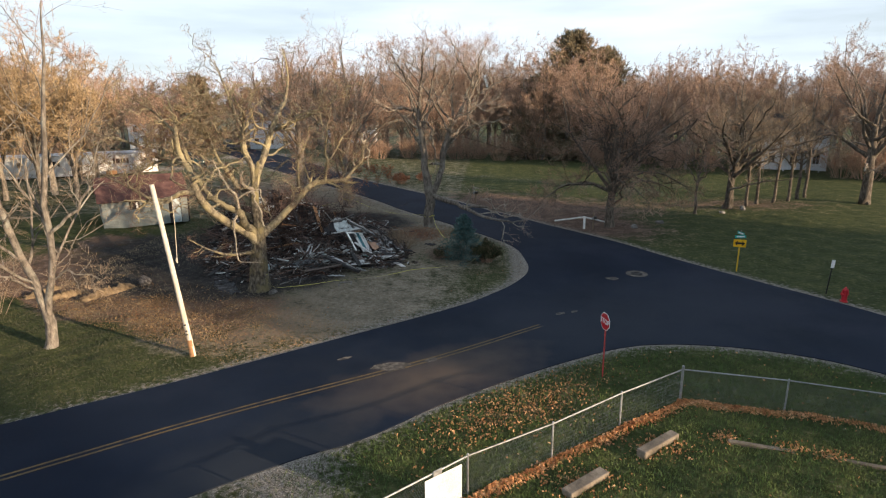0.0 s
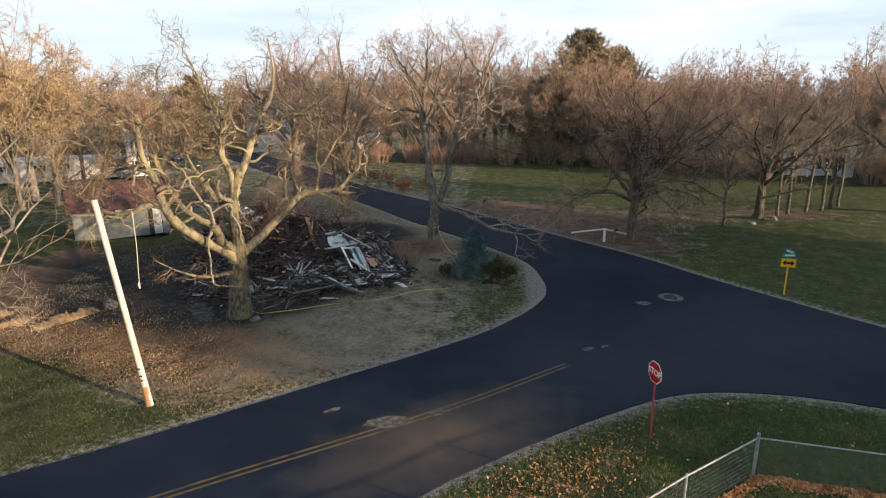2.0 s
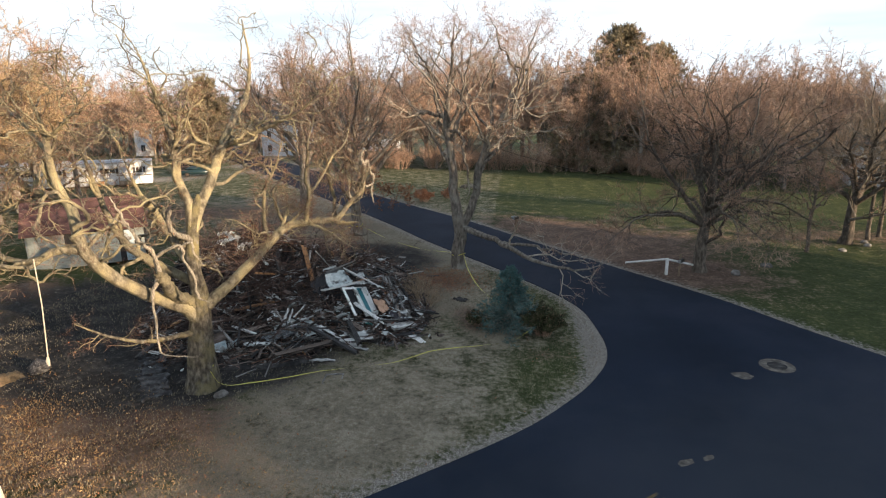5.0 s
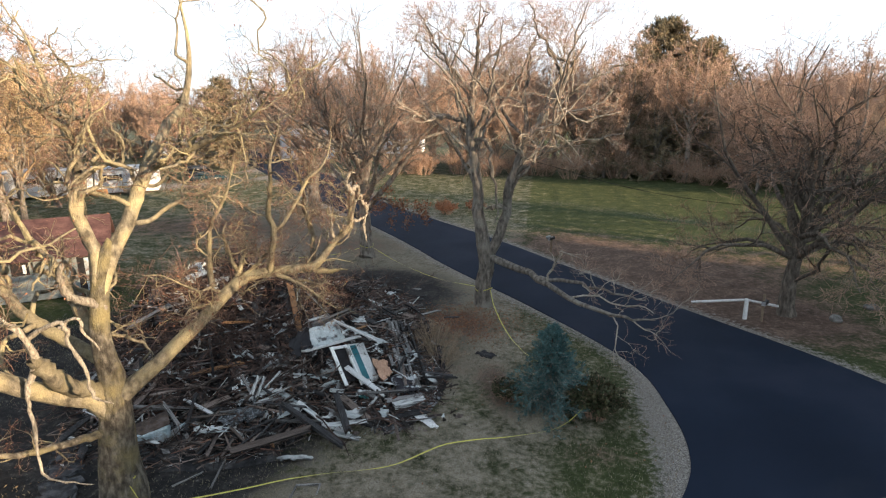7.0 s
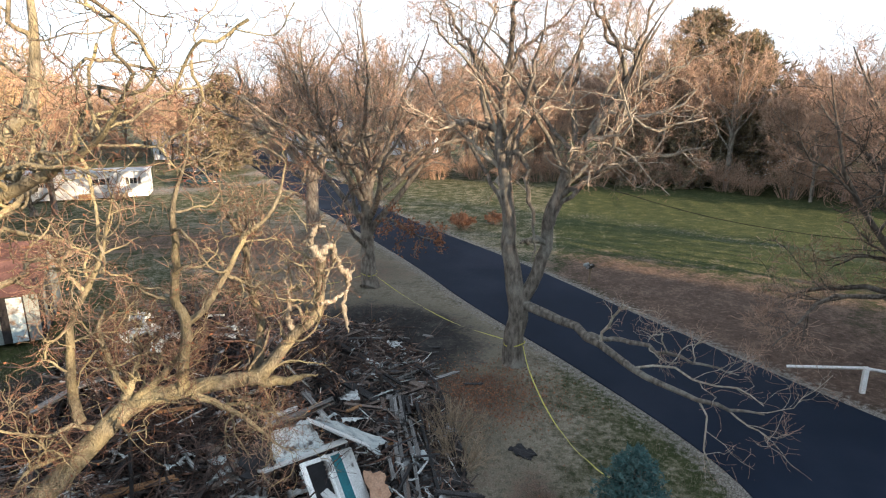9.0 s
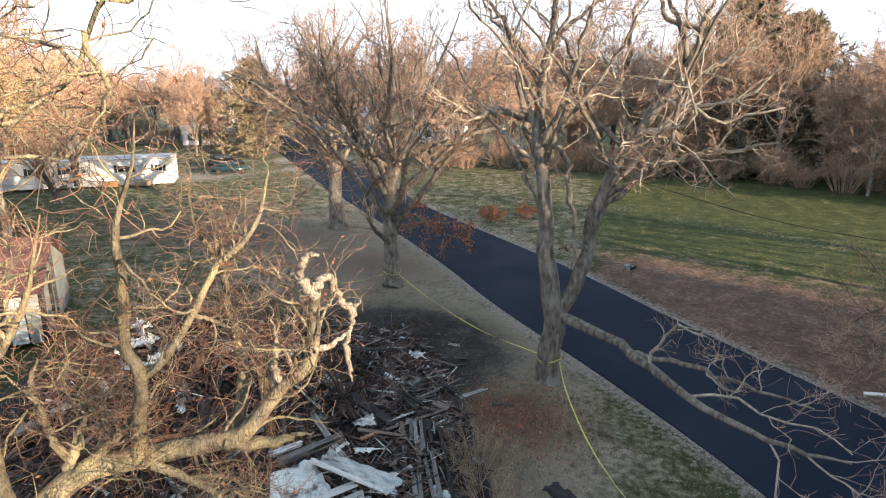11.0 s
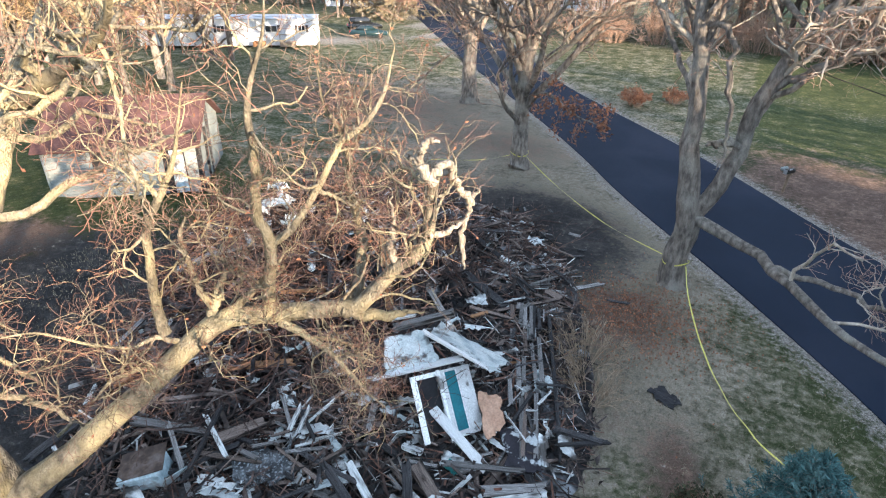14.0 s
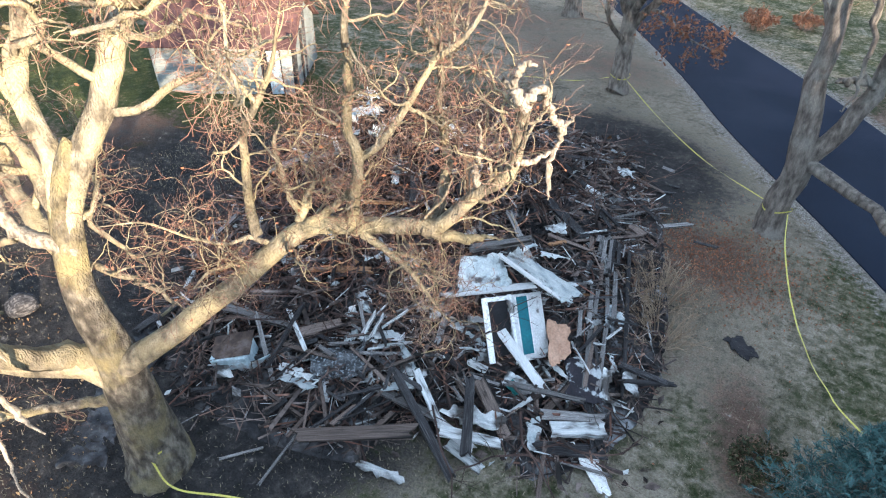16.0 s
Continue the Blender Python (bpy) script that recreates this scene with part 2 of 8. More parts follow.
M["post_yellow"] = material("yellow_post", [(0.62, 0.38, 0.03), (0.72, 0.45, 0.04)], 5, 0.6, 0, 30, vary=0)
M["hydrant_red"] = material("hydrant_paint", [(0.40, 0.02, 0.03), (0.52, 0.03, 0.04)], 5, 0.45, 0, 30, vary=0)
M["pole_wood"] = material("bare_pole_wood", [(0.40, 0.35, 0.285), (0.52, 0.465, 0.385), (0.62, 0.565, 0.48)], 3, 0.8, 0.4, 12, stretch=(6, 6, 0.4), bdist=0.01)
M["white_paint"] = material("white_painted_wood", [(0.62, 0.64, 0.64), (0.74, 0.76, 0.76), (0.80, 0.81, 0.80)], 2, 0.7, 0.3, 30, patch=((0.20, 0.19, 0.18), 3.0, 0.60, 0.68))
M["sheet_white"] = material("torn_white_sheet", [(0.30, 0.35, 0.37), (0.48, 0.54, 0.55), (0.62, 0.66, 0.66)], 3, 0.7, 0.3, 30, patch=((0.08, 0.08, 0.08), 2.4, 0.56, 0.64))
M["post_white"] = material("white_post_paint", [(0.70, 0.71, 0.71), (0.80, 0.81, 0.80)], 4, 0.6, 0.2, 30, vary=0.05)
M["door_green"] = material("green_door_glass", [(0.010, 0.115, 0.15), (0.016, 0.165, 0.20)], 2, 0.35, 0, 20, vary=0)
M["char"] = material("charred_wood", [(0.012, 0.012, 0.013), (0.034, 0.034, 0.037), (0.12, 0.118, 0.12)], 5, 0.8, 0.8, 30, stretch=(1, 4, 4), vary=0.5)
M["plank_grey"] = material("weathered_boards", [(0.085, 0.082, 0.08), (0.19, 0.185, 0.18), (0.37, 0.365, 0.36)], 5, 0.85, 0.6, 30, stretch=(0.6, 6, 6), vary=0.4, patch=((0.025, 0.024, 0.023), 1.2, 0.52, 0.62))
M["plank_brown"] = material("brown_lumber", [(0.07, 0.055, 0.049), (0.15, 0.117, 0.10), (0.28, 0.228, 0.195)], 5, 0.85, 0.6, 30, stretch=(0.6, 6, 6), vary=0.35, patch=((0.015, 0.014, 0.013), 1.0, 0.50, 0.60))
M["plank_rust"] = material("fresh_split_lumber", [(0.28, 0.15, 0.075), (0.36, 0.21, 0.11)], 5, 0.85, 0.4, 30, stretch=(0.6, 6, 6), vary=0.25)
M["plank_white"] = material("scorched_white_siding", [(0.42, 0.455, 0.46), (0.56, 0.59, 0.59), (0.68, 0.69, 0.68)], 3, 0.7, 0.4, 30, stretch=(0.8, 3, 3), vary=0.25, patch=((0.07, 0.066, 0.062), 1.8, 0.48, 0.60))
M["rubble_stuff"] = material("burnt_rubble", [(0.012, 0.011, 0.011), (0.055, 0.044, 0.040), (0.25, 0.205, 0.18)], 1.5, 0.9, 0.8, 18, vary=0.6, island=True)
M["ash"] = material("ash_and_char", [(0.010, 0.010, 0.011), (0.030, 0.030, 0.032), (0.095, 0.092, 0.094)], 1.8, 0.95, 1.0, 14, space="World", vary=0, patch=((0.34, 0.36, 0.38), 1.3, 0.59, 0.70), bdist=0.08)
M["tarpaper"] = material("black_roofing", [(0.012, 0.012, 0.014), (0.022, 0.022, 0.025)], 4, 0.75, 0.6, 30)
M["felt_patched"] = material("flaked_roofing", [(0.018, 0.017, 0.022), (0.028, 0.026, 0.034)], 4, 0.75, 0.6, 30, patch=((0.42, 0.45, 0.46), 2.6, 0.58, 0.62))
M["tan_board"] = material("tan_board", [(0.40, 0.24, 0.16), (0.50, 0.32, 0.22)], 3, 0.8, 0.2, 20, vary=0)
M["metal_blue"] = material("scorched_blue_metal", [(0.30, 0.40, 0.44), (0.48, 0.58, 0.62), (0.20, 0.14, 0.10)], 3, 0.5, 0.3, 20, metal=0.1)
M["rusty"] = material("rusty_metal", [(0.03, 0.023, 0.02), (0.07, 0.05, 0.04), (0.12, 0.10, 0.09)], 4, 0.8, 0.4, 20)
M["teal"] = material("teal_panel", [(0.02, 0.16, 0.16), (0.05, 0.24, 0.23)], 3, 0.6, 0, 20)
M["siding"] = material("pale_clapboard", [(0.19, 0.215, 0.21), (0.25, 0.278, 0.268), (0.31, 0.335, 0.315)], 1.5, 0.75, 0.2, 25, vary=0.08)
M["roof_red"] = material("brown_red_shingles", [(0.062, 0.031, 0.029), (0.095, 0.048, 0.044), (0.135, 0.072, 0.064)], 2, 0.85, 0.7, 14, vary=0.15)
M["soot"] = material("soot_black_wood", [(0.014, 0.013, 0.014), (0.035, 0.032, 0.032)], 3, 0.85, 0.4, 20)
M["trailer_white"] = material("white_metal_siding", [(0.62, 0.64, 0.66), (0.72, 0.73, 0.74), (0.78, 0.78, 0.78)], 0.7, 0.6, 0.1, 12, vary=0.03)
M["trailer_roof"] = material("pale_roof_coating", [(0.42, 0.44, 0.48), (0.55, 0.57, 0.60)], 0.8, 0.7, 0.1, 12, vary=0)
M["window_dark"] = material("window_glass", [(0.02, 0.024, 0.03), (0.04, 0.045, 0.05)], 1, 0.12, 0, 5, vary=0.1, spec=0.6)
M["shutter"] = material("dark_shutter", [(0.03, 0.03, 0.035), (0.05, 0.05, 0.055)], 2, 0.7, 0, 10, vary=0)
M["house_white"] = material("white_house_siding", [(0.60, 0.65, 0.72), (0.72, 0.76, 0.80)], 0.5, 0.7, 0.1, 10, vary=0.05)
M["roof_grey"] = material("grey_shingles", [(0.07, 0.07, 0.075), (0.12, 0.12, 0.125)], 1, 0.85, 0.4, 8, vary=0.1)
M["wood_deck"] = material("deck_wood", [(0.22, 0.16, 0.11), (0.32, 0.25, 0.18)], 2, 0.8, 0.2, 12)
M["car_black"] = material("dark_car_paint", [(0.010, 0.012, 0.014), (0.016, 0.018, 0.02)], 1, 0.25, 0, 5, vary=0, spec=0.6)
M["car_teal"] = material("dark_teal_car_paint", [(0.012, 0.03, 0.035), (0.018, 0.04, 0.045)], 1, 0.25, 0, 5, vary=0, spec=0.6)
M["rubber"] = material("tyre_rubber", [(0.015, 0.015, 0.015), (0.025, 0.025, 0.025)], 6, 0.9, 0, 20, vary=0)
M["tape"] = material("yellow_barrier_tape", [(0.50, 0.46, 0.10), (0.60, 0.55, 0.14)], 6, 0.5, 0, 30, vary=0.05)
M["rope"] = material("rope", [(0.40, 0.36, 0.28), (0.50, 0.46, 0.38)], 20, 0.9, 0, 60)
M["cable"] = material("black_cable", [(0.015, 0.015, 0.015), (0.025, 0.025, 0.025)], 5, 0.6, 0, 20)


def ground_material():
    """Turf, dry grass, leaf litter, burnt soil and gravel, laid out by the ground's cover weights."""
    m = bpy.data.materials.new("ground_cover")
    m.use_nodes = True
    n, l = m.node_tree.nodes, m.node_tree.links
    b = n["Principled BSDF"]
    b.inputs["Roughness"].default_value = 0.95
    b.inputs["Specular IOR Level"].default_value = 0.15
    pos = n.new("ShaderNodeNewGeometry").outputs["Position"]

    def tex(scale, detail=6):
        t = n.new("ShaderNodeTexNoise")
        t.inputs["Scale"].default_value, t.inputs["Detail"].default_value = scale, detail
        t.inputs["Roughness"].default_value = 0.62
        l.new(pos, t.inputs["Vector"])
        return t.outputs["Fac"]

    def ramp(fac, *stops):
        r = n.new("ShaderNodeValToRGB")
        e = r.color_ramp.elements
        e[0].position, e[0].color = stops[0][0], (*stops[0][1], 1)
        e[1].position, e[1].color = stops[-1][0], (*stops[-1][1], 1)
        for p, c in stops[1:-1]:
            e.new(p).color = (*c, 1)
        l.new(fac, r.inputs["Fac"])
        return r.outputs["Color"]

    big, mid, small, tiny = tex(0.12), tex(0.9), tex(5.0), tex(26.0)
    add = n.new("ShaderNodeMath")
    add.operation = "MULTIPLY_ADD"
    l.new(small, add.inputs[0])
    add.inputs[1].default_value = 0.5
    half = n.new("ShaderNodeMath")
    half.operation = "MULTIPLY"
    l.new(mid, half.inputs[0])
    half.inputs[1].default_value = 0.5
    l.new(half.outputs[0], add.inputs[2])
    blend = add.outputs[0]
    turf = ramp(blend, (0.34, (0.028, 0.039, 0.015)), (0.5, (0.054, 0.068, 0.026)), (0.66, (0.122, 0.126, 0.050)))
    dry = ramp(blend, (0.34, (0.105, 0.090, 0.068)), (0.5, (0.21, 0.187, 0.143)), (0.66, (0.35, 0.318, 0.25)))
    leaf = ramp(blend, (0.34, (0.060, 0.041, 0.033)), (0.5, (0.125, 0.086, 0.067)), (0.66, (0.25, 0.175, 0.128)))
    burnt = ramp(blend, (0.34, (0.016, 0.016, 0.017)), (0.5, (0.034, 0.033, 0.033)), (0.66, (0.08, 0.073, 0.066)))
    gravel = ramp(tiny, (0.34, (0.12, 0.108, 0.095)), (0.5, (0.23, 0.212, 0.19)), (0.66, (0.38, 0.355, 0.325)))
    att = n.new("ShaderNodeAttribute")
    att.attribute_name = "cover"
    sep = n.new("ShaderNodeSeparateColor")
    l.new(att.outputs["Color"], sep.inputs["Color"])
    weights = [sep.outputs["Green"], sep.outputs["Red"], sep.outputs["Blue"], att.outputs["Alpha"]]
    out = turf
    for colour, w, brk in zip((dry, leaf, burnt, gravel), weights, (blend, blend, blend, small)):
        # the edge of each cover is broken up by noise
        s = n.new("ShaderNodeMath")
        s.operation = "MULTIPLY_ADD"
        l.new(brk, s.inputs[0])
        s.inputs[1].default_value = 2.4
        l.new(w, s.inputs[2])
        r = n.new("ShaderNodeMapRange")
        r.interpolation_type = "SMOOTHSTEP"
        r.inputs["From Min"].default_value, r.inputs["From Max"].default_value = 1.42, 2.0
        l.new(s.outputs[0], r.inputs["Value"])
        mx = n.new("ShaderNodeMix")
        mx.data_type = "RGBA"
        l.new(r.outputs[0], mx.inputs["Factor"])
        l.new(out, mx.inputs["A"])
        l.new(colour, mx.inputs["B"])
        out = mx.outputs["Result"]
    hsv = n.new("ShaderNodeHueSaturation")
    l.new(out, hsv.inputs["Color"])
    v = n.new("ShaderNodeMapRange")
    v.inputs["From Min"].default_value, v.inputs["From Max"].default_value = 0.3, 0.7
    v.inputs["To Min"].default_value, v.inputs["To Max"].default_value = 0.62, 1.38
    l.new(tiny, v.inputs["Value"])
    l.new(v.outputs[0], hsv.inputs["Value"])
    l.new(hsv.outputs[0], b.inputs["Base Color"])
    bp = n.new("ShaderNodeBump")
    bp.inputs["Strength"].default_value, bp.inputs["Distance"].default_value = 0.9, 0.06
    l.new(tiny, bp.inputs["Height"])
    bp2 = n.new("ShaderNodeBump")
    bp2.inputs["Strength"].default_value, bp2.inputs["Distance"].default_value = 0.7, 0.12
    l.new(small, bp2.inputs["Height"])
    l.new(bp.outputs[0], bp2.inputs["Normal"])
    l.new(bp2.outputs[0], b.inputs["Normal"])
    return m


M["ground"] = ground_material()


# ---------------------------------------------------------------- building helpers
def mesh_from(name, verts, faces, mat=None, smooth=False):
    me = bpy.data.meshes.new(name)
    verts, faces = np.asarray(verts, dtype=np.float32), np.asarray(faces, dtype=np.int32)
    me.vertices.add(len(verts))
    me.vertices.foreach_set("co", verts.ravel())
    k = faces.shape[1]
    me.loops.add(faces.size)
    me.loops.foreach_set("vertex_index", faces.ravel())
    me.polygons.add(len(faces))
    me.polygons.foreach_set("loop_start", np.arange(0, faces.size, k, dtype=np.int32))
    me.polygons.foreach_set("use_smooth", np.full(len(faces), smooth))
    me.update(calc_edges=True)
    if mat:
        me.materials.append(mat)
    return me


def thing(name, label, category, group="", kind="", at=(0, 0, 0), turn=0):
    ob = new(name)
    ob.empty_display_size = 0.2
    ob.matrix_world = pose(*at, 0, 0, turn)
    return tagged(ob, label, category, group, kind)


def child(name, me, parent, label="", kind=""):
    ob = new(name, me)
    ob.parent = parent
    return tagged(ob, label, kind=kind)


def part(name, bm, mat, parent, label="", smooth=False):
    me = bpy.data.meshes.new(name)
    bm.to_mesh(me)
    bm.free()
    me.materials.append(mat)
    if smooth:
        for p in me.polygons:
            p.use_smooth = True
    ob = new(name, me)
    if parent:
        ob.parent = parent
    return tagged(ob, label)


def box(size, at=(0, 0, 0), turn=(0, 0, 0), bevel=0.01, bm=None):
    """A bevelled box of that size round a place."""
    bm = bm or bmesh.new()
    r = bmesh.ops.create_cube(bm, size=1.0)
    vs = r["verts"]
    for v in vs:
        v.co = Vector((v.co.x * size[0], v.co.y * size[1], v.co.z * size[2]))
    if bevel:
        es = list({e for v in vs for e in v.link_edges})
        r = bmesh.ops.bevel(bm, geom=es, offset=bevel, segments=1, affect="EDGES", clamp_overlap=True)
        vs = list({v for f in r["faces"] for v in f.verts} | {v for v in vs if v.is_valid})
    bmesh.ops.transform(bm, matrix=pose(*at, *turn), verts=vs)
    return bm


def tube_bm(pts, radii, sides=10, bm=None, cap=True):
    bm = bm or bmesh.new()
    rings = []
    pts = [Vector(p) for p in pts]
    for i, p in enumerate(pts):
        d = (pts[min(i + 1, len(pts) - 1)] - pts[max(i - 1, 0)]).normalized()
        a = d.cross(Vector((0, 0, 1)) if abs(d.z) < 0.9 else Vector((1, 0, 0))).normalized()
        c = d.cross(a)
        r = radii[i] if hasattr(radii, "__len__") else radii
        rings.append([bm.verts.new(p + (a * math.cos(2 * math.pi * k / sides) + c * math.sin(2 * math.pi * k / sides)) * r) for k in range(sides)])
    for u, w in zip(rings, rings[1:]):
        for k in range(sides):
            bm.faces.new((u[k], u[(k + 1) % sides], w[(k + 1) % sides], w[k]))
    if cap:
        bm.faces.new(rings[0][::-1])
        bm.faces.new(rings[-1])
    bmesh.ops.recalc_face_normals(bm, faces=bm.faces)
    return bm


def unit(v):
    return v / np.maximum(np.linalg.norm(v, axis=-1, keepdims=True), 1e-9)


def tubes(P, R, sides, rough=0.0):
    """Tubes along many polylines at once: P (n, k, 3), R (n, k)."""
    n, k, _ = P.shape
    T = unit(np.gradient(P, axis=1))
    first = T[:, 0]
    A = [unit(np.cross(first, np.where(np.abs(first[:, 2:3]) < 0.9, np.array([0, 0, 1.0]), np.array([1.0, 0, 0]))))]
    for j in range(1, k):       # carry the ring's direction along without a twist
        A.append(unit(A[-1] - T[:, j] * (A[-1] * T[:, j]).sum(-1, keepdims=True)))
    A = np.stack(A, 1)
    B = np.cross(T, A)
    th = np.arange(sides) * 2 * np.pi / sides
    R = R[:, :, None] * np.ones(sides)
    if rough:
        g = np.random.default_rng(k * sides)
        R = R * (1 + rough * g.normal(size=R.shape) + rough * 1.6 * g.normal(size=(n, 1, sides)))
    V = P[:, :, None] + R[..., None] * (A[:, :, None] * np.cos(th)[:, None] + B[:, :, None] * np.sin(th)[:, None])
    i = (np.arange(n) * k * sides)[:, None, None] + (np.arange(k - 1) * sides)[None, :, None]
    s = np.arange(sides)[None, None, :]
    s2 = (s + 1) % sides
    F = np.stack([i + s, i + s2, i + sides + s2, i + sides + s], -1).reshape(-1, 4)
    return V.reshape(-1, 3), F


def joined(sets):
    vs, fs, o = [], [], 0
    for v, f in sets:
        vs.append(v)
        fs.append(f + o)
        o += len(v)
    return np.concatenate(vs), np.concatenate(fs)


def smooth_line(ctrl, k):
    """k points along a smooth curve through the control points; extra columns are carried along."""
    c = np.asarray(ctrl, dtype=float)
    ext = np.vstack([2 * c[0] - c[1], c, 2 * c[-1] - c[-2]])
    u = np.linspace(0, len(c) - 1 - 1e-6, k)
    i = u.astype(int)
    f = (u - i)[:, None]
    p0, p1, p2, p3 = ext[i], ext[i + 1], ext[i + 2], ext[i + 3]
    return 0.5 * (2 * p1 + (p2 - p0) * f + (2 * p0 - 5 * p1 + 4 * p2 - p3) * f ** 2 + (3 * p1 - p0 - 3 * p2 + p3) * f ** 3)


def spawn(rng, P, R, n, ratio, angle, wob, up, k, tmin=0.25, rmax=1.0, rscale=0.6, thin=0.35, lmin=0.0):
    """n children on each parent polyline."""
    m, kp, _ = P.shape
    seg = np.linalg.norm(np.diff(P, axis=1), axis=2).sum(1)
    t = tmin + (1 - tmin) * (np.arange(n)[None] + rng.random((m, n))) / n
    f = t * (kp - 1)
    i = np.minimum(f.astype(int), kp - 2)
    w = (f - i)[..., None]
    rows = np.arange(m)[:, None]
    pos = P[rows, i] * (1 - w) + P[rows, i + 1] * w
    rad = R[rows, i] * (1 - w[..., 0]) + R[rows, i + 1] * w[..., 0]
    tan = unit(P[rows, i + 1] - P[rows, i])
    perp = unit(np.cross(tan, rng.normal(size=tan.shape)))
    a = np.radians(angle) * (0.7 + 0.6 * rng.random((m, n, 1)))
    d = unit(tan * np.cos(a) + perp * np.sin(a) + np.array([0, 0, up]))
    L = np.maximum(seg[:, None] * ratio * (1.15 - 0.65 * t) * (0.6 + 0.8 * rng.random((m, n))), lmin)
    r0 = np.minimum(rad * rscale, rmax) * (0.8 + 0.4 * rng.random((m, n)))
    pos, d, L, r0 = pos.reshape(-1, 3), d.reshape(-1, 3), L.ravel(), r0.ravel()
    out = [pos]
    for _ in range(k - 1):
        d = unit(d + wob * rng.normal(size=d.shape) + np.array([0, 0, up * 0.5]))
        out.append(out[-1] + d * (L / (k - 1))[:, None])
    Q = np.stack(out, 1)
    return Q, r0[:, None] * np.linspace(1, thin, k)[None]


def leaves(rng, at, size):
    """Small bent leaf cards, each a folded pair of faces, at many places."""
    n = len(at)
    a = unit(rng.normal(size=(n, 3)))
    b = unit(np.cross(a, rng.normal(size=(n, 3))))
    c = np.cross(a, b)
    s = size * (0.6 + 0.8 * rng.random((n, 1)))
    V = np.stack([at - a * s, at - b * s * 0.55 + c * s * 0.2, at + a * s, at + b * s * 0.55 + c * s * 0.2], 1)
    i = np.arange(n)[:, None] * 4
    F = np.concatenate([i + np.array([[0, 1, 2]]), i + np.array([[0, 2, 3]])], 0)
    return V.reshape(-1, 3), F


def broadleaf(rng, limbs, k_limb=12, lift=0.12, twigs=(7, 7, 6), wob=0.22, tw=0.011, ratio=(0.5, 0.5, 0.45), angle=(48, 45, 45), rl=0.5, lmin=(0.6, 0.4, 0.3)):
    """From given limbs (rows of x, y, z, radius): the limb tubes, branches and twigs."""
    L = [smooth_line(c, k_limb) for c in limbs]
    P0 = np.stack([c[:, :3] for c in L])
    P0[:, 1:-1] += rng.normal(size=P0[:, 1:-1].shape) * 0.05
    R0 = np.maximum(np.stack([c[:, 3] for c in L]), 0.015)
    P1, R1 = spawn(rng, P0, R0, twigs[0], ratio[0], angle[0], wob, lift, 8, 0.3, 0.12, rl, lmin=lmin[0])
    P2, R2 = spawn(rng, P1, R1, twigs[1], ratio[1], angle[1], wob, lift * 0.7, 6, 0.2, 0.04, 0.55, lmin=lmin[1])
    P3, R3 = spawn(rng, P2, R2, twigs[2], ratio[2], angle[2], wob, lift * 0.4, 4, 0.15, tw, 0.6, lmin=lmin[2])
    R3 = np.maximum(R3, tw * 0.55)
    return (P0, R0), (P1, R1), (P2, R2), (P3, R3)


def slivers(P, R, rng):
    """One thin tapered blade for each far twig."""
    a, b = P[:, 0], P[:, -1]
    s = unit(np.cross(b - a, rng.normal(size=a.shape))) * R[:, :1]
    return np.stack([a - s, a + s, b], 1).reshape(-1, 3), np.arange(3 * len(a)).reshape(-1, 3)


def plant(name, label, category, at, sets, mats, group="", trunk_sides=12, flare=None):
    """A tree as a thing: trunk and limbs, branches, twigs."""
    tree = thing(name, label, category, group, at=at)
    (P0, R0), (P1, R1), (P2, R2), (P3, R3) = sets
    v, f = tubes(P0, R0, trunk_sides, 0.03)
    child("trunk", mesh_from("trunk", v, f, M[mats[0]], True), tree)
    v, f = joined([tubes(P1, R1, 6), tubes(P2, R2, 4)])
    child("branchwork", mesh_from("branchwork", v, f, M[mats[1]], True), tree, kind="stuff")
    v, f = tubes(P3, R3, 3)
    child("crown", mesh_from("crown", v, f, M[mats[2]]), tree, kind="stuff")
    return tree


# ---------------------------------------------------------------- ground and roads
def road_outline():
    north = smooth_line([(-75, -33), (-30, 3.5), (-14.1, 16.0), (-10.1, 19.08), (-5.05, 23.4), (-0.35, 27.5), (1.72, 29.95), (2.88, 31.88), (3.54, 33.8), (3.53, 36.4), (2.65, 40.2), (-1.05, 45.75), (-6.5, 52.8), (-13.4, 62.6), (-36.2, 92.3), (-76, 147)], 150)
    east = smooth_line([(-71, 150), (-31.5, 99.2), (-17.2, 76.8), (-4.5, 61.1), (1.25, 53.2), (6.3, 46.45), (10.1, 41.5), (12.85, 37.0), (16.35, 31.85), (19.65, 27.0), (31, 8), (50, -26)], 110)
    south = smooth_line([(45, -29), (26, 4), (19.3, 16.2), (15.7, 21.2), (12.15, 23.15), (7.8, 23.43), (4.25, 21.65), (0.0, 18.4), (-2.6, 15.9), (-6.3, 13.2), (-24.5, -2.0), (-70, -39)], 110)
    return np.concatenate([north, east, south])


ROAD = road_outline()


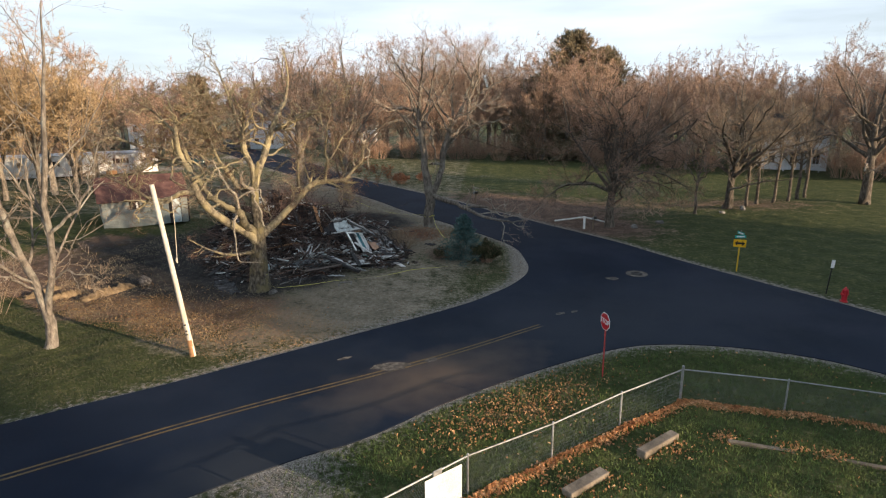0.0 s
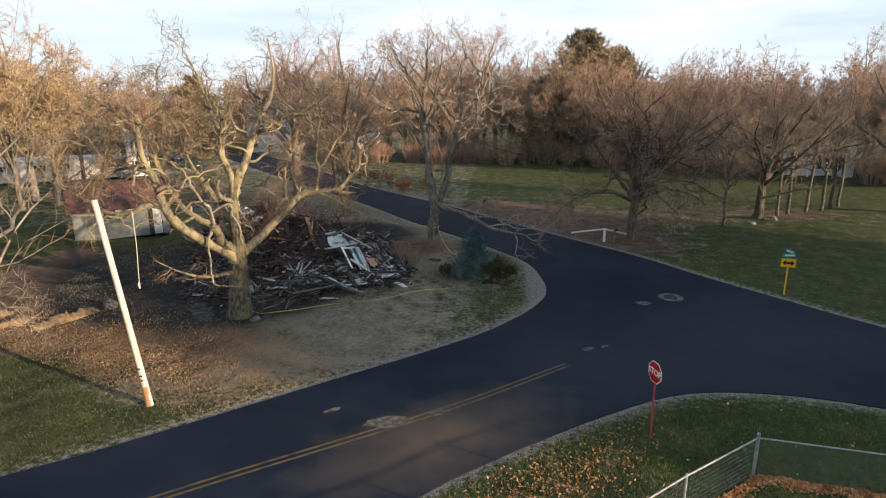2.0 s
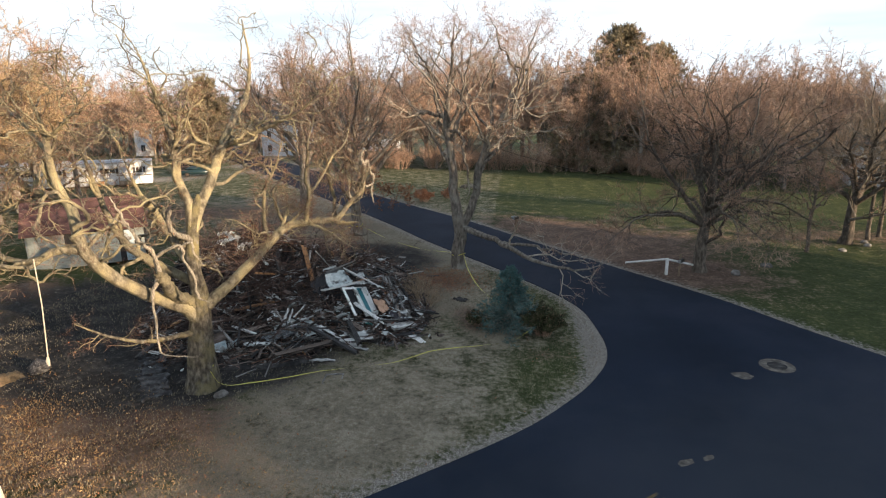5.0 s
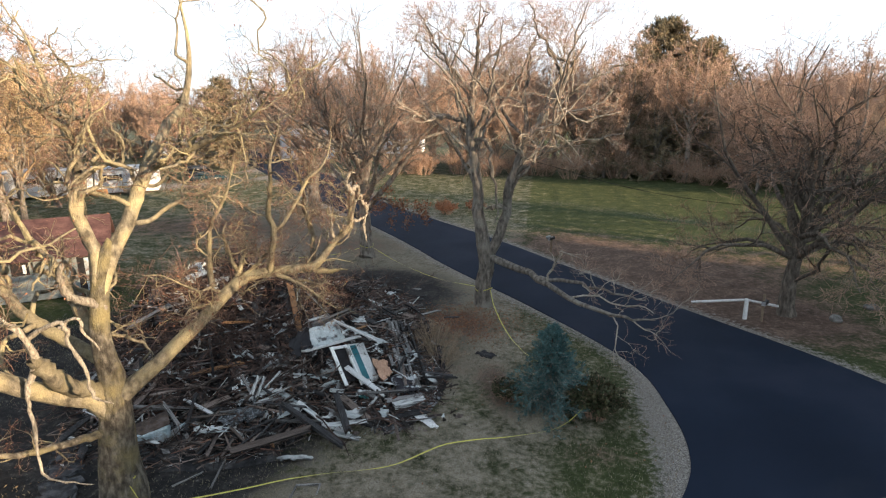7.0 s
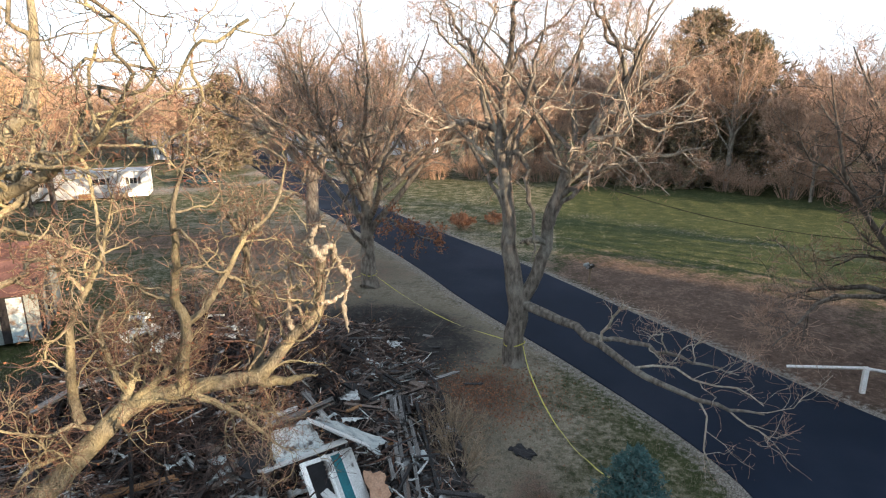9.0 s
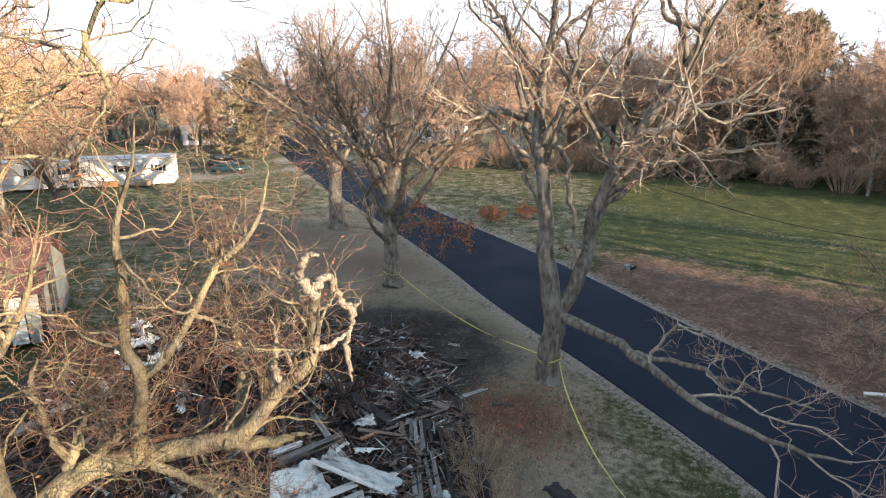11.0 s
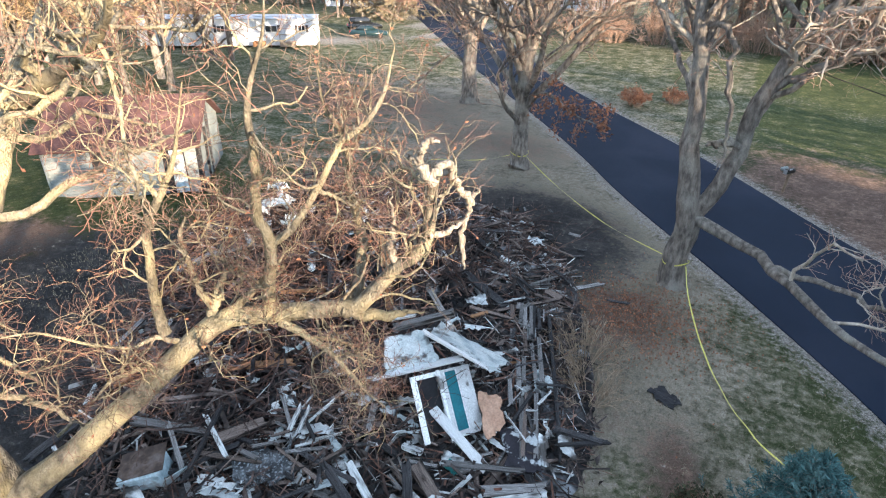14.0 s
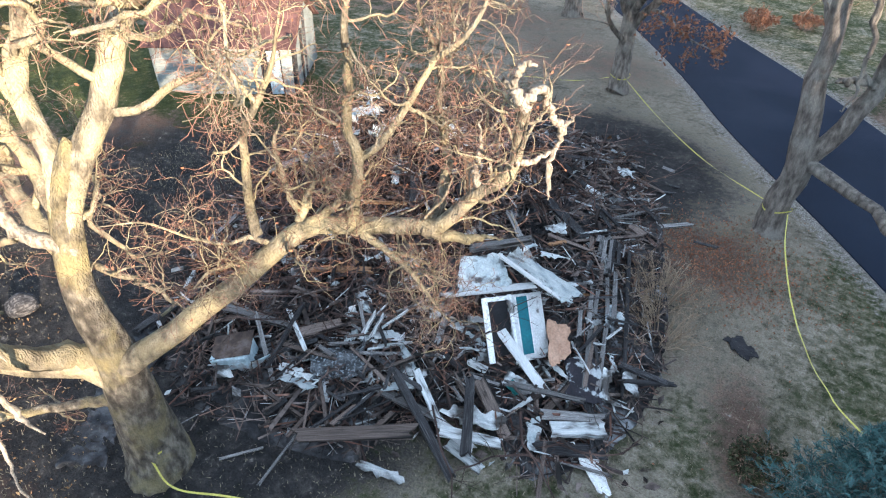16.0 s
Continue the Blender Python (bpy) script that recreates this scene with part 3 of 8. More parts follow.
def to_road(x, y):
    """Distance from the road's edge, minus on the road."""
    x, y = np.atleast_1d(np.asarray(x, float)), np.atleast_1d(np.asarray(y, float))
    best, inside = np.full(x.shape, 1e9), np.zeros(x.shape, bool)
    a, b = ROAD, np.roll(ROAD, -1, 0)
    for (x0, y0), (x1, y1) in zip(a, b):
        dx, dy = x1 - x0, y1 - y0
        t = np.clip(((x - x0) * dx + (y - y0) * dy) / (dx * dx + dy * dy + 1e-12), 0, 1)
        best = np.minimum(best, (x - x0 - t * dx) ** 2 + (y - y0 - t * dy) ** 2)
        cross = (y0 > y) != (y1 > y)
        inside ^= cross & (x < (x1 - x0) * (y - y0) / (y1 - y0 + 1e-12) + x0)
    d = np.sqrt(best)
    return np.where(inside, -d, d)


def smoothstep(a, b, x):
    t = np.clip((x - a) / (b - a), 0, 1)
    return t * t * (3 - 2 * t)


def blob(x, y, cx, cy, rx, ry, turn=0.0):
    c, s = math.cos(radians(turn)), math.sin(radians(turn))
    u, v = ((x - cx) * c + (y - cy) * s) / rx, (-(x - cx) * s + (y - cy) * c) / ry
    return np.exp(-(u * u + v * v) * 1.2)


def rise(x, y):
    """The lie of the land."""
    w = 0.05 * np.sin(x * 0.7 + 1.3) * np.sin(y * 0.53) + 0.03 * np.sin(x * 1.9 + y * 1.3) + 0.02 * np.sin(x * 3.7 - y * 2.9)
    return w + 1.15 * blob(x, y, -29, 41, 11, 12) + 0.05


def land(x, y):
    x, y = np.asarray(x, float), np.asarray(y, float)
    d = to_road(x, y).reshape(np.broadcast(x, y).shape)
    return rise(x, y) * smoothstep(0.2, 3.5, d) - 0.05 * (1 - smoothstep(-0.4, 0.0, d)) - 0.01


def gz(x, y):
    return float(land(np.array([x]), np.array([y]))[0])


def steps(lo, hi, near_lo, near_hi, step):
    mid = np.arange(near_lo, near_hi + step / 2, step)
    left, right, s = [], [], step
    p = near_lo
    while p > lo:
        s *= 1.22
        p -= s
        left.append(p)
    s, p = step, near_hi
    while p < hi:
        s *= 1.22
        p += s
        right.append(p)
    return np.concatenate([left[::-1], mid, right])


gx, gy = steps(-1800, 1800, -34, 26, 0.28), steps(-1200, 2500, 8, 62, 0.28)
GX, GY = np.meshgrid(gx, gy, indexing="ij")
flat_d = to_road(GX.ravel(), GY.ravel())
D = flat_d.reshape(GX.shape)
GZ = rise(GX, GY) * smoothstep(0.2, 3.5, D) - 0.05 * (1 - smoothstep(-0.4, 0.0, D)) - 0.01
nx, ny = GX.shape
idx = np.arange(nx * ny).reshape(nx, ny)
quads = np.stack([idx[:-1, :-1], idx[1:, :-1], idx[1:, 1:], idx[:-1, 1:]], -1).reshape(-1, 4)
ground_me = mesh_from("ground", np.stack([GX, GY, GZ], -1).reshape(-1, 3), quads, M["ground"], True)
X, Y = GX.ravel(), GY.ravel()
island = smoothstep(0.0, 2.0, np.clip(flat_d, 0, 9))
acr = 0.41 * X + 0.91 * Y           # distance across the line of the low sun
# greener road edge, cut along the sun line to paint in its shade
roadside_shade = smoothstep(-15.4, -14.0, -acr - 0.5 * np.sin(X * 0.9)) * (X < -4) * (X > -60) * (Y > -20)
leafy = 0.75 * blob(X, Y, -12.6, 27.6, 3.6, 2.2) + 0.45 * blob(X, Y, 10, 54, 8, 4, -30) + 0.5 * blob(X, Y, 1, 60, 6, 6) + 0.7 * blob(X, Y, -24.0, 36.8, 1.8, 1.6) + 0.75 * blob(X, Y, -16.5, 29.0, 4.5, 3.0) + 0.62 * blob(X, Y, -13.5, 25.0, 9.5, 4.2, -12) + 0.9 * blob(X, Y, -24, 30, 6, 8) + 0.8 * blob(X, Y, -4.6, 43.2, 2.4, 2.2) + 0.35 * blob(X, Y, -4.4, 39.5, 1.8, 3.0) + 0.8 * blob(X, Y, 6.5, 47.0, 8.5, 4.0, -35) + 0.5 * blob(X, Y, -2.4, 37.4, 0.9, 1.8, 10) + 0.75 * blob(X, Y, 8.5, 48.5, 7.5, 3.4, -35) + 0.5 * blob(X, Y, -14, 57, 6, 4) + 0.5 * blob(X, Y, 0.8, 33.6, 1.8, 1.0) + 0.45 * blob(X, Y, 2.6, 18.0, 3.6, 1.4, 40) + 0.6 * blob(X, Y, 26, 57, 9, 4) + 0.7 * blob(X, Y, -29, 62, 14, 6) + 0.45 * blob(X, Y, -1.9, 36.9, 0.7, 2.2, 10) - 0.9 * roadside_shade + 0.6 * blob(X, Y, 4.5, 55.5, 8, 4.2, -42) + 0.35 * blob(X, Y, 14, 57, 9, 5, -20)
parched = 0.22 * blob(X, Y, 0.5, 37, 3.5, 7, 20) + 0.22 * (Y > 45) * (X < -2) + 0.10 * (Y > 52) * (X > 0) + 0.12 * blob(X, Y, 16, 54, 17, 7, -15) + 0.18 * (Y > 45) * (X < 0) + 0.5 * blob(X, Y, -15, 19, 7, 3, 35) + 0.45 * blob(X, Y, -7, 33, 9, 9, 30) + 0.6 * blob(X, Y, -5, 44, 4, 9, 30) + 0.5 * blob(X, Y, -15, 58, 7, 9, 30) + 0.6 * blob(X, Y, -6.5, 27.5, 6.0, 4.2, 38) + 0.4 * blob(X, Y, -5.2, 26.0, 6.0, 2.2, 36) + 0.24 * blob(X, Y, -3.2, 37.5, 2.8, 6.0, 10) + 0.45 * blob(X, Y, -8, 49, 3.5, 9, 38) + 0.30 * blob(X, Y, 4, 57, 9, 6, -40) + 0.4 * blob(X, Y, -20, 66, 12, 9) + 0.45 * blob(X, Y, -17, 22, 5, 3) + 0.4 * blob(X, Y, 10, 46, 8, 5, -40) + 0.30 * blob(X, Y, 0.5, 33, 3, 3) - 0.45 * blob(X, Y, 0.6, 32.6, 2.6, 2.0, 60) - 0.30 * blob(X, Y, -2.9, 36.4, 1.0, 1.8, 20) - 0.25 * blob(X, Y, -0.8, 39.0, 1.3, 3.5, 25) - 0.85 * roadside_shade
charred = 1.0 * blob(X, Y, -13, 36, 6.8, 6.0, 20) + 0.95 * blob(X, Y, -13, 45, 7, 7, 35) + 0.8 * blob(X, Y, -18, 33, 4.5, 4) + 0.7 * blob(X, Y, -8.0, 47.5, 3.5, 3.5) + 1.0 * blob(X, Y, -15.5, 30.6, 4.8, 3.2) + 0.9 * blob(X, Y, -13.4, 29.4, 3.0, 1.7) + 0.9 * blob(X, Y, -9.8, 31.2, 2.6, 1.8, 30) + 0.95 * blob(X, Y, -20.5, 36, 4.5, 4.0, 20) + 0.8 * blob(X, Y, -9.5, 47.5, 2.4, 3.5, 30)
verge = 0.30 + 0.55 * (flat_d < 0) + 0.75 * np.exp(-((np.clip(flat_d, 0, 50) / 0.72) ** 2)) * (0.55 + 0.45 * smoothstep(-4, 2, Y - 20))
drive = 0.95 * blob(X, Y, -3.6, 13.0, 1.5, 2.6, 25) + 0.9 * blob(X, Y, -47, 87, 9, 4.5, 45) + 0.8 * blob(X, Y, 3.1, 34.8, 0.8, 4.2, 3)
# faint gravel-toned strip running aslant over the far lawn
far_strip = 0.35 * np.exp(-(((Y - 78 + 0.75 * X) / 1.6) ** 2)) * (X > -14) * (X < 20) * 0.9
gravel = np.clip(verge - 0.30, 0, 1) * (flat_d < 6) + drive + far_strip
field = ground_me.color_attributes.new("cover", "FLOAT_COLOR", "POINT")
cover = np.stack([leafy, parched, charred, gravel], -1).clip(0, 1).astype(np.float32)
field.data.foreach_set("color", cover.ravel())
ground = tagged(new("ground", ground_me), "uneven lawn with dead grass, leaf litter and burnt soil", "ground", kind="structure")

# the asphalt: one sheet for both roads, a few centimetres thick
bm = bmesh.new()
rim = [bm.verts.new((x, y, 0.0)) for x, y in ROAD]
bm.faces.new(rim)
bmesh.ops.triangulate(bm, faces=bm.faces[:])
bmesh.ops.recalc_face_normals(bm, faces=bm.faces)
up = sum(f.normal.z for f in bm.faces) > 0
if not up:
    bmesh.ops.reverse_faces(bm, faces=bm.faces[:])
ext = bmesh.ops.extrude_face_region(bm, geom=bm.faces[:])
for v in [g for g in ext["geom"] if isinstance(g, bmesh.types.BMVert)]:
    v.co.z += 0.02
for v in rim:
    v.co.z -= 0.04
bmesh.ops.recalc_face_normals(bm, faces=bm.faces)
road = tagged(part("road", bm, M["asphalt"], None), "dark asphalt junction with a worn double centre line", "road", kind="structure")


def ribbon(pts, width, z, thick=0.0):
    """A flat strip along a line on the ground."""
    c = np.asarray(pts, float)
    t = unit(np.gradient(c, axis=0))
    nrm = np.stack([-t[:, 1], t[:, 0]], 1) * width / 2
    k = len(c)
    v = np.concatenate([np.c_[c + nrm, np.full(k, z)], np.c_[c - nrm, np.full(k, z)]])
    i = np.arange(k - 1)[:, None]
    return v, np.concatenate([i, i + k, i + k + 1, i + 1], 1)


CENTRE = smooth_line([(-62, -26.5), (-30, -1.2), (-12.0, 13.4), (-7.3, 17.1), (-0.9, 21.6), (3.6, 25.3)], 120)
for off in (-0.11, 0.11):
    t = unit(np.gradient(CENTRE, axis=0))
    v, f = ribbon(CENTRE + np.stack([-t[:, 1], t[:, 0]], 1) * off, 0.09, 0.0235)
    tagged(new("centre_line", mesh_from("centre_line", v, f, M["paint_yellow"])), "worn yellow centre line on asphalt", "road marking", kind="structure")


def patch(name, label, category, cx, cy, rx, ry, turn, mat, seed, z=0.024):
    """An uneven thin spill on the road."""
    rng = np.random.default_rng(seed)
    k = 40
    th = np.linspace(0, 2 * np.pi, k, endpoint=False)
    r = 1 + 0.16 * np.convolve(np.tile(rng.normal(size=k), 3), np.ones(3) / 3, "same")[k:2 * k]
    c, s = math.cos(radians(turn)), math.sin(radians(turn))
    u, w = rx * r * np.cos(th), ry * r * np.sin(th)
    bm = bmesh.new()
    bm.faces.new([bm.verts.new((cx + a * c - b * s, cy + a * s + b * c, z)) for a, b in zip(u, w)])
    bmesh.ops.recalc_face_normals(bm, faces=bm.faces)
    if bm.faces[:][0].normal.z < 0:
        bmesh.ops.reverse_faces(bm, faces=bm.faces[:])
    return tagged(part(name, bm, M[mat], None), label, category, kind="structure")


patch("sand_patch", "pale sand spilt across worn asphalt", "sand", -2.5, 20.8, 0.75, 0.32, 15, "sand", 1)
patch("sand_patch", "pale sand spilt across worn asphalt", "sand", -1.0, 21.45, 0.28, 0.16, 35, "sand", 2)
patch("sand_patch", "pale sand spilt across worn asphalt", "sand", -4.4, 21.4, 0.30, 0.10, 35, "sand", 3)
patch("sand_patch", "pale sand spilt across worn asphalt", "sand", 4.6, 26.8, 0.28, 0.13, 35, "sand", 4)
patch("sand_patch", "pale sand spilt across worn asphalt", "sand", 5.3, 27.1, 0.22, 0.10, 35, "sand", 5)
patch("worn_patch", "pale worn patch round a utility cover", "road", 8.15, 32.5, 0.34, 0.28, 0, "sand", 6)


def ring(cx, cy, r0, r1, z):
    k = 32
    th = np.linspace(0, 2 * np.pi, k, endpoint=False)
    v = np.concatenate([np.stack([cx + r * np.cos(th), cy + r * np.sin(th), np.full(k, zz)], 1) for r, zz in ((r0, z + 0.004), (r1, z))])
    i = np.arange(k)[:, None]
    j = (i + 1) % k
    return v, np.concatenate([i, i + k, j + k, j], 1)


v, f = ring(9.75, 33.5, 0.34, 0.62, 0.023)
cover_ring = thing("manhole", "round iron manhole cover in pale worn asphalt", "manhole", kind="structure")
child("collar", mesh_from("collar", v, f, M["sand"]), cover_ring)
part("lid", tube_bm([(9.75, 33.5, 0.0), (9.75, 33.5, 0.026)], 0.33, 24), M["char"], cover_ring)


# ---------------------------------------------------------------- trees
def rel(limbs, base):
    return [[(x - base[0], y - base[1], z - base[2], r) for x, y, z, r in limb] for limb in limbs]


def auto_limbs(rng, h, fork, spread, n, r, lean=0.0, low=0.0, crook=0.35, dome=False):
    """A trunk and n limbs that part from it between the fork and its upper third; dome: all reach up to one rounded crown."""
    top = np.array([lean * h + rng.normal() * 0.3, rng.normal() * 0.3, h])
    trunk = [(0, 0, -0.15, r * 1.5), (0, 0, 0.35, r * 1.1), (top[0] * 0.15, top[1] * 0.15, fork, r * 0.85), (top[0] * 0.4 + rng.normal() * crook, top[1] * 0.4 + rng.normal() * crook, fork + (h - fork) * 0.4, r * 0.45),
             (top[0] * 0.7 + rng.normal() * crook, top[1] * 0.7 + rng.normal() * crook, fork + (h - fork) * 0.72, r * 0.22), (*top, 0.02)]
    if dome:
        trunk = [(x, y, z if z < fork else fork + (z - fork) * 0.9, q) for x, y, z, q in trunk]
    limbs = [trunk]
    for i in range(n):
        a = 2.4 * i + rng.random() * 0.9
        u = (i + rng.random()) / n
        z0 = fork * (1 - low) + (h * 0.5 - fork * (1 - low)) * u
        reach = spread * (1.05 - 0.45 * u) * (0.75 + 0.5 * rng.random())
        zt = z0 + (h - z0) * (0.35 + 0.5 * rng.random()) * (0.55 + 0.45 * u) + 0.3
        if dome:
            reach = spread * (0.35 + 0.65 * rng.random() ** 0.6)
            zt = max(z0 + 1.2, h * (1.0 - 0.36 * (reach / spread) ** 2.2 - 0.10 * rng.random()))
        c, s = math.cos(a), math.sin(a)
        w = rng.normal(size=4) * crook
        q = np.interp(z0, [p[2] for p in trunk], [p[0] for p in trunk]), np.interp(z0, [p[2] for p in trunk], [p[1] for p in trunk])
        limbs.append([(q[0], q[1], z0, r * (0.5 - 0.25 * u)), (q[0] + c * reach * 0.3, q[1] + s * reach * 0.3, z0 + (zt - z0) * 0.28, r * (0.38 - 0.18 * u)),
                      (q[0] + c * reach * 0.65 + w[0], q[1] + s * reach * 0.65 + w[1], z0 + (zt - z0) * 0.62, r * 0.2), (q[0] + c * reach + w[2], q[1] + s * reach + w[3], zt, 0.02)])
    return limbs


# the big half-dead oak in front of the burnt house
OAK = (-11.0, 29.5, 0.0)
oak = []
oak.append([(-10.98, 29.47, -0.4, 0.95), (-11.03, 29.52, -0.05, 0.74), (-11.02, 29.57, 0.45, 0.62), (-11.0, 29.56, 1.27, 0.56), (-10.88, 29.54, 2.45, 0.50), (-10.77, 29.52, 3.41, 0.44), (-10.83, 29.45, 4.14, 0.40), (-10.87, 29.48, 4.76, 0.38), (-10.87, 29.6, 5.4, 0.34), (-10.85, 29.75, 5.99, 0.31), (-10.77, 29.95, 6.5, 0.25), (-10.75, 30.0, 6.75, 0.12), (-10.75, 30.0, 6.85, 0.02)])
# the long low limb over the heap
oak.append([(-10.6, 29.55, 3.1, 0.36), (-10.19, 29.89, 3.48, 0.30), (-9.8, 30.4, 3.89, 0.26), (-9.19, 31.08, 4.62, 0.236), (-8.78, 31.65, 5.17, 0.22), (-8.4, 31.96, 5.43, 0.205), (-7.91, 32.23, 5.5, 0.19), (-7.43, 32.62, 5.48, 0.175), (-7.04, 32.88, 5.48, 0.164), (-6.69, 33.0, 5.76, 0.143), (-6.37, 33.12, 6.21, 0.126), (-6.05, 33.22, 6.47, 0.116), (-5.96, 33.27, 6.79, 0.106), (-5.92, 33.21, 7.1, 0.096), (-5.84, 33.14, 7.53, 0.085)])
oak.append([(-7.88, 32.17, 5.49, 0.132), (-7.82, 32.2, 6.02, 0.103), (-7.7, 32.22, 6.63, 0.10), (-7.78, 32.14, 7.01, 0.086), (-7.74, 32.15, 7.35, 0.08), (-7.66, 32.12, 7.86, 0.071), (-7.55, 32.03, 8.52, 0.05), (-7.39, 32.22, 9.17, 0.024), (-7.36, 32.32, 9.66, 0.01)])
oak.append([(-7.69, 32.23, 6.63, 0.076), (-7.51, 32.44, 6.8, 0.068), (-7.41, 32.61, 7.03, 0.064), (-7.25, 32.68, 7.3, 0.059), (-7.04, 32.78, 7.71, 0.054), (-6.91, 32.85, 7.95, 0.05), (-6.62, 32.96, 8.18, 0.044), (-6.46, 33.1, 8.51, 0.034), (-6.34, 33.18, 9.02, 0.012)])
oak.append([(-7.25, 32.68, 7.3, 0.041), (-7.14, 32.86, 7.18, 0.034), (-6.99, 33.03, 7.01, 0.023), (-6.92, 33.12, 7.08, 0.011)])
oak.append([(-7.02, 32.96, 5.55, 0.123), (-7.1, 33.3, 5.89, 0.10), (-7.22, 33.53, 6.4, 0.083), (-7.41, 33.56, 6.94, 0.074), (-7.42, 33.62, 7.55, 0.066), (-7.54, 33.53, 7.92, 0.046), (-7.62, 33.42, 8.21, 0.026), (-7.65, 33.39, 8.67, 0.012)])
oak.append([(-7.42, 33.62, 7.55, 0.048), (-7.27, 33.67, 7.72, 0.04), (-7.13, 33.75, 8.02, 0.028), (-7.09, 33.8, 8.56, 0.012)])
oak.append([(-9.09, 31.4, 5.28, 0.114), (-9.14, 31.41, 5.74, 0.095), (-9.13, 31.46, 6.31, 0.079), (-9.03, 31.48, 6.87, 0.072), (-8.85, 31.63, 7.26, 0.063), (-8.67, 31.77, 7.67, 0.046), (-8.6, 31.86, 8.0, 0.028), (-8.45, 31.97, 8.64, 0.011)])
oak.append([(-8.85, 31.63, 7.26, 0.047), (-8.92, 31.55, 7.45, 0.039), (-8.97, 31.48, 7.6, 0.027), (-8.97, 31.36, 7.72, 0.011)])
oak.append([(-8.58, 31.91, 5.43, 0.086), (-8.73, 31.83, 5.85, 0.063), (-8.82, 31.82, 6.18, 0.054), (-8.92, 31.84, 6.62, 0.041), (-8.86, 31.94, 6.89, 0.016)])
oak.append([(-8.65, 31.86, 5.46, 0.095), (-8.57, 32.01, 5.82, 0.068), (-8.52, 32.11, 6.07, 0.042), (-8.53, 32.19, 6.18, 0.017)])
oak.append([(-8.48, 31.88, 5.46, 0.102), (-8.24, 32.13, 5.7, 0.075), (-8.08, 32.33, 5.91, 0.058), (-7.93, 32.49, 6.12, 0.033), (-7.82, 32.63, 6.37, 0.012)])
oak.append([(-7.72, 32.21, 5.44, 0.09), (-7.34, 32.27, 5.28, 0.061), (-6.97, 32.32, 5.07, 0.048), (-6.65, 32.29, 4.86, 0.034), (-6.38, 32.25, 4.7, 0.02), (-6.1, 32.27, 4.53, 0.008)])
oak.append([(-7.27, 32.31, 5.24, 0.045), (-6.94, 32.48, 5.2, 0.032), (-6.66, 32.52, 5.0, 0.02), (-6.41, 32.28, 4.66, 0.008)])
oak.append([(-9.26, 31.18, 4.86, 0.063), (-9.29, 30.91, 4.89, 0.045), (-9.31, 30.65, 4.93, 0.031), (-9.26, 30.32, 4.84, 0.013)])
oak.append([(-8.96, 31.52, 5.11, 0.057), (-9.11, 31.27, 5.29, 0.044), (-9.19, 30.94, 5.32, 0.032), (-9.35, 30.5, 5.63, 0.022), (-9.57, 30.14, 5.94, 0.015), (-9.7, 29.66, 6.08, 0.008)])
LOW = len(oak)
# the upper crown
oak.append([(-10.86, 29.62, 5.45, 0.20), (-10.82, 29.8, 6.0, 0.235), (-10.63, 30.25, 6.8, 0.222), (-10.49, 30.51, 7.22, 0.214), (-10.4, 30.71, 7.7, 0.21), (-10.25, 30.95, 8.29, 0.195), (-9.98, 31.6, 9.3, 0.15), (-9.8, 32.2, 9.95, 0.12), (-9.6, 32.3, 11.2, 0.07), (-9.8, 32.4, 12.6, 0.03)])
oak.append([(-10.2, 31.0, 8.3, 0.13), (-9.1, 30.75, 8.75, 0.11), (-7.9, 30.6, 9.2, 0.07), (-7.0, 30.3, 9.6, 0.04), (-6.3, 30.0, 10.2, 0.02)])
oak.append([(-10.86, 29.6, 5.3, 0.18), (-10.87, 29.7, 5.95, 0.21), (-11.04, 29.85, 6.6, 0.20), (-11.2, 29.86, 7.04, 0.185), (-11.37, 29.91, 7.44, 0.19), (-11.47, 30.13, 7.83, 0.185), (-11.55, 30.35, 8.21, 0.175), (-11.85, 30.6, 8.92, 0.15), (-12.1, 30.7, 9.5, 0.12), (-12.3, 30.7, 10.2, 0.085), (-12.55, 30.75, 10.9, 0.055), (-12.8, 30.8, 11.5, 0.03), (-13.15, 30.9, 11.95, 0.012)])
oak.append([(-11.52, 30.3, 8.3, 0.10), (-11.2, 29.9, 9.2, 0.08), (-11.25, 29.2, 9.8, 0.05), (-11.2, 28.8, 10.8, 0.02)])
oak.append([(-10.8, 29.5, 3.9, 0.20), (-11.0, 29.5, 4.6, 0.19), (-11.6, 29.8, 5.15, 0.185), (-12.0, 29.9, 5.7, 0.17), (-12.3, 29.9, 6.3, 0.13), (-12.75, 29.8, 7.0, 0.08), (-13.0, 29.7, 8.0, 0.02)])
oak.append([(-10.95, 29.6, 3.9, 0.20), (-12.4, 29.85, 4.4, 0.20), (-13.3, 29.85, 4.95, 0.18), (-14.0, 30.0, 5.8, 0.14), (-14.6, 30.2, 7.2, 0.09), (-15.2, 30.4, 8.8, 0.03)])
# the long limb towards the road, and its branches
oak.append([(-10.85, 29.5, 2.4, 0.34), (-11.05, 29.25, 3.05, 0.31), (-11.5, 28.25, 3.72, 0.27), (-11.95, 27.6, 4.4, 0.25), (-12.25, 27.1, 4.98, 0.235), (-12.3, 26.75, 5.45, 0.225), (-12.36, 26.55, 5.9, 0.21), (-12.5, 26.6, 6.25, 0.20), (-12.85, 26.95, 6.8, 0.19), (-13.1, 27.05, 7.1, 0.165), (-13.24, 27.0, 7.6, 0.145), (-13.2, 26.88, 8.2, 0.13), (-13.15, 26.8, 8.95, 0.09), (-13.2, 26.7, 9.5, 0.06), (-13.3, 26.6, 10.1, 0.02)])
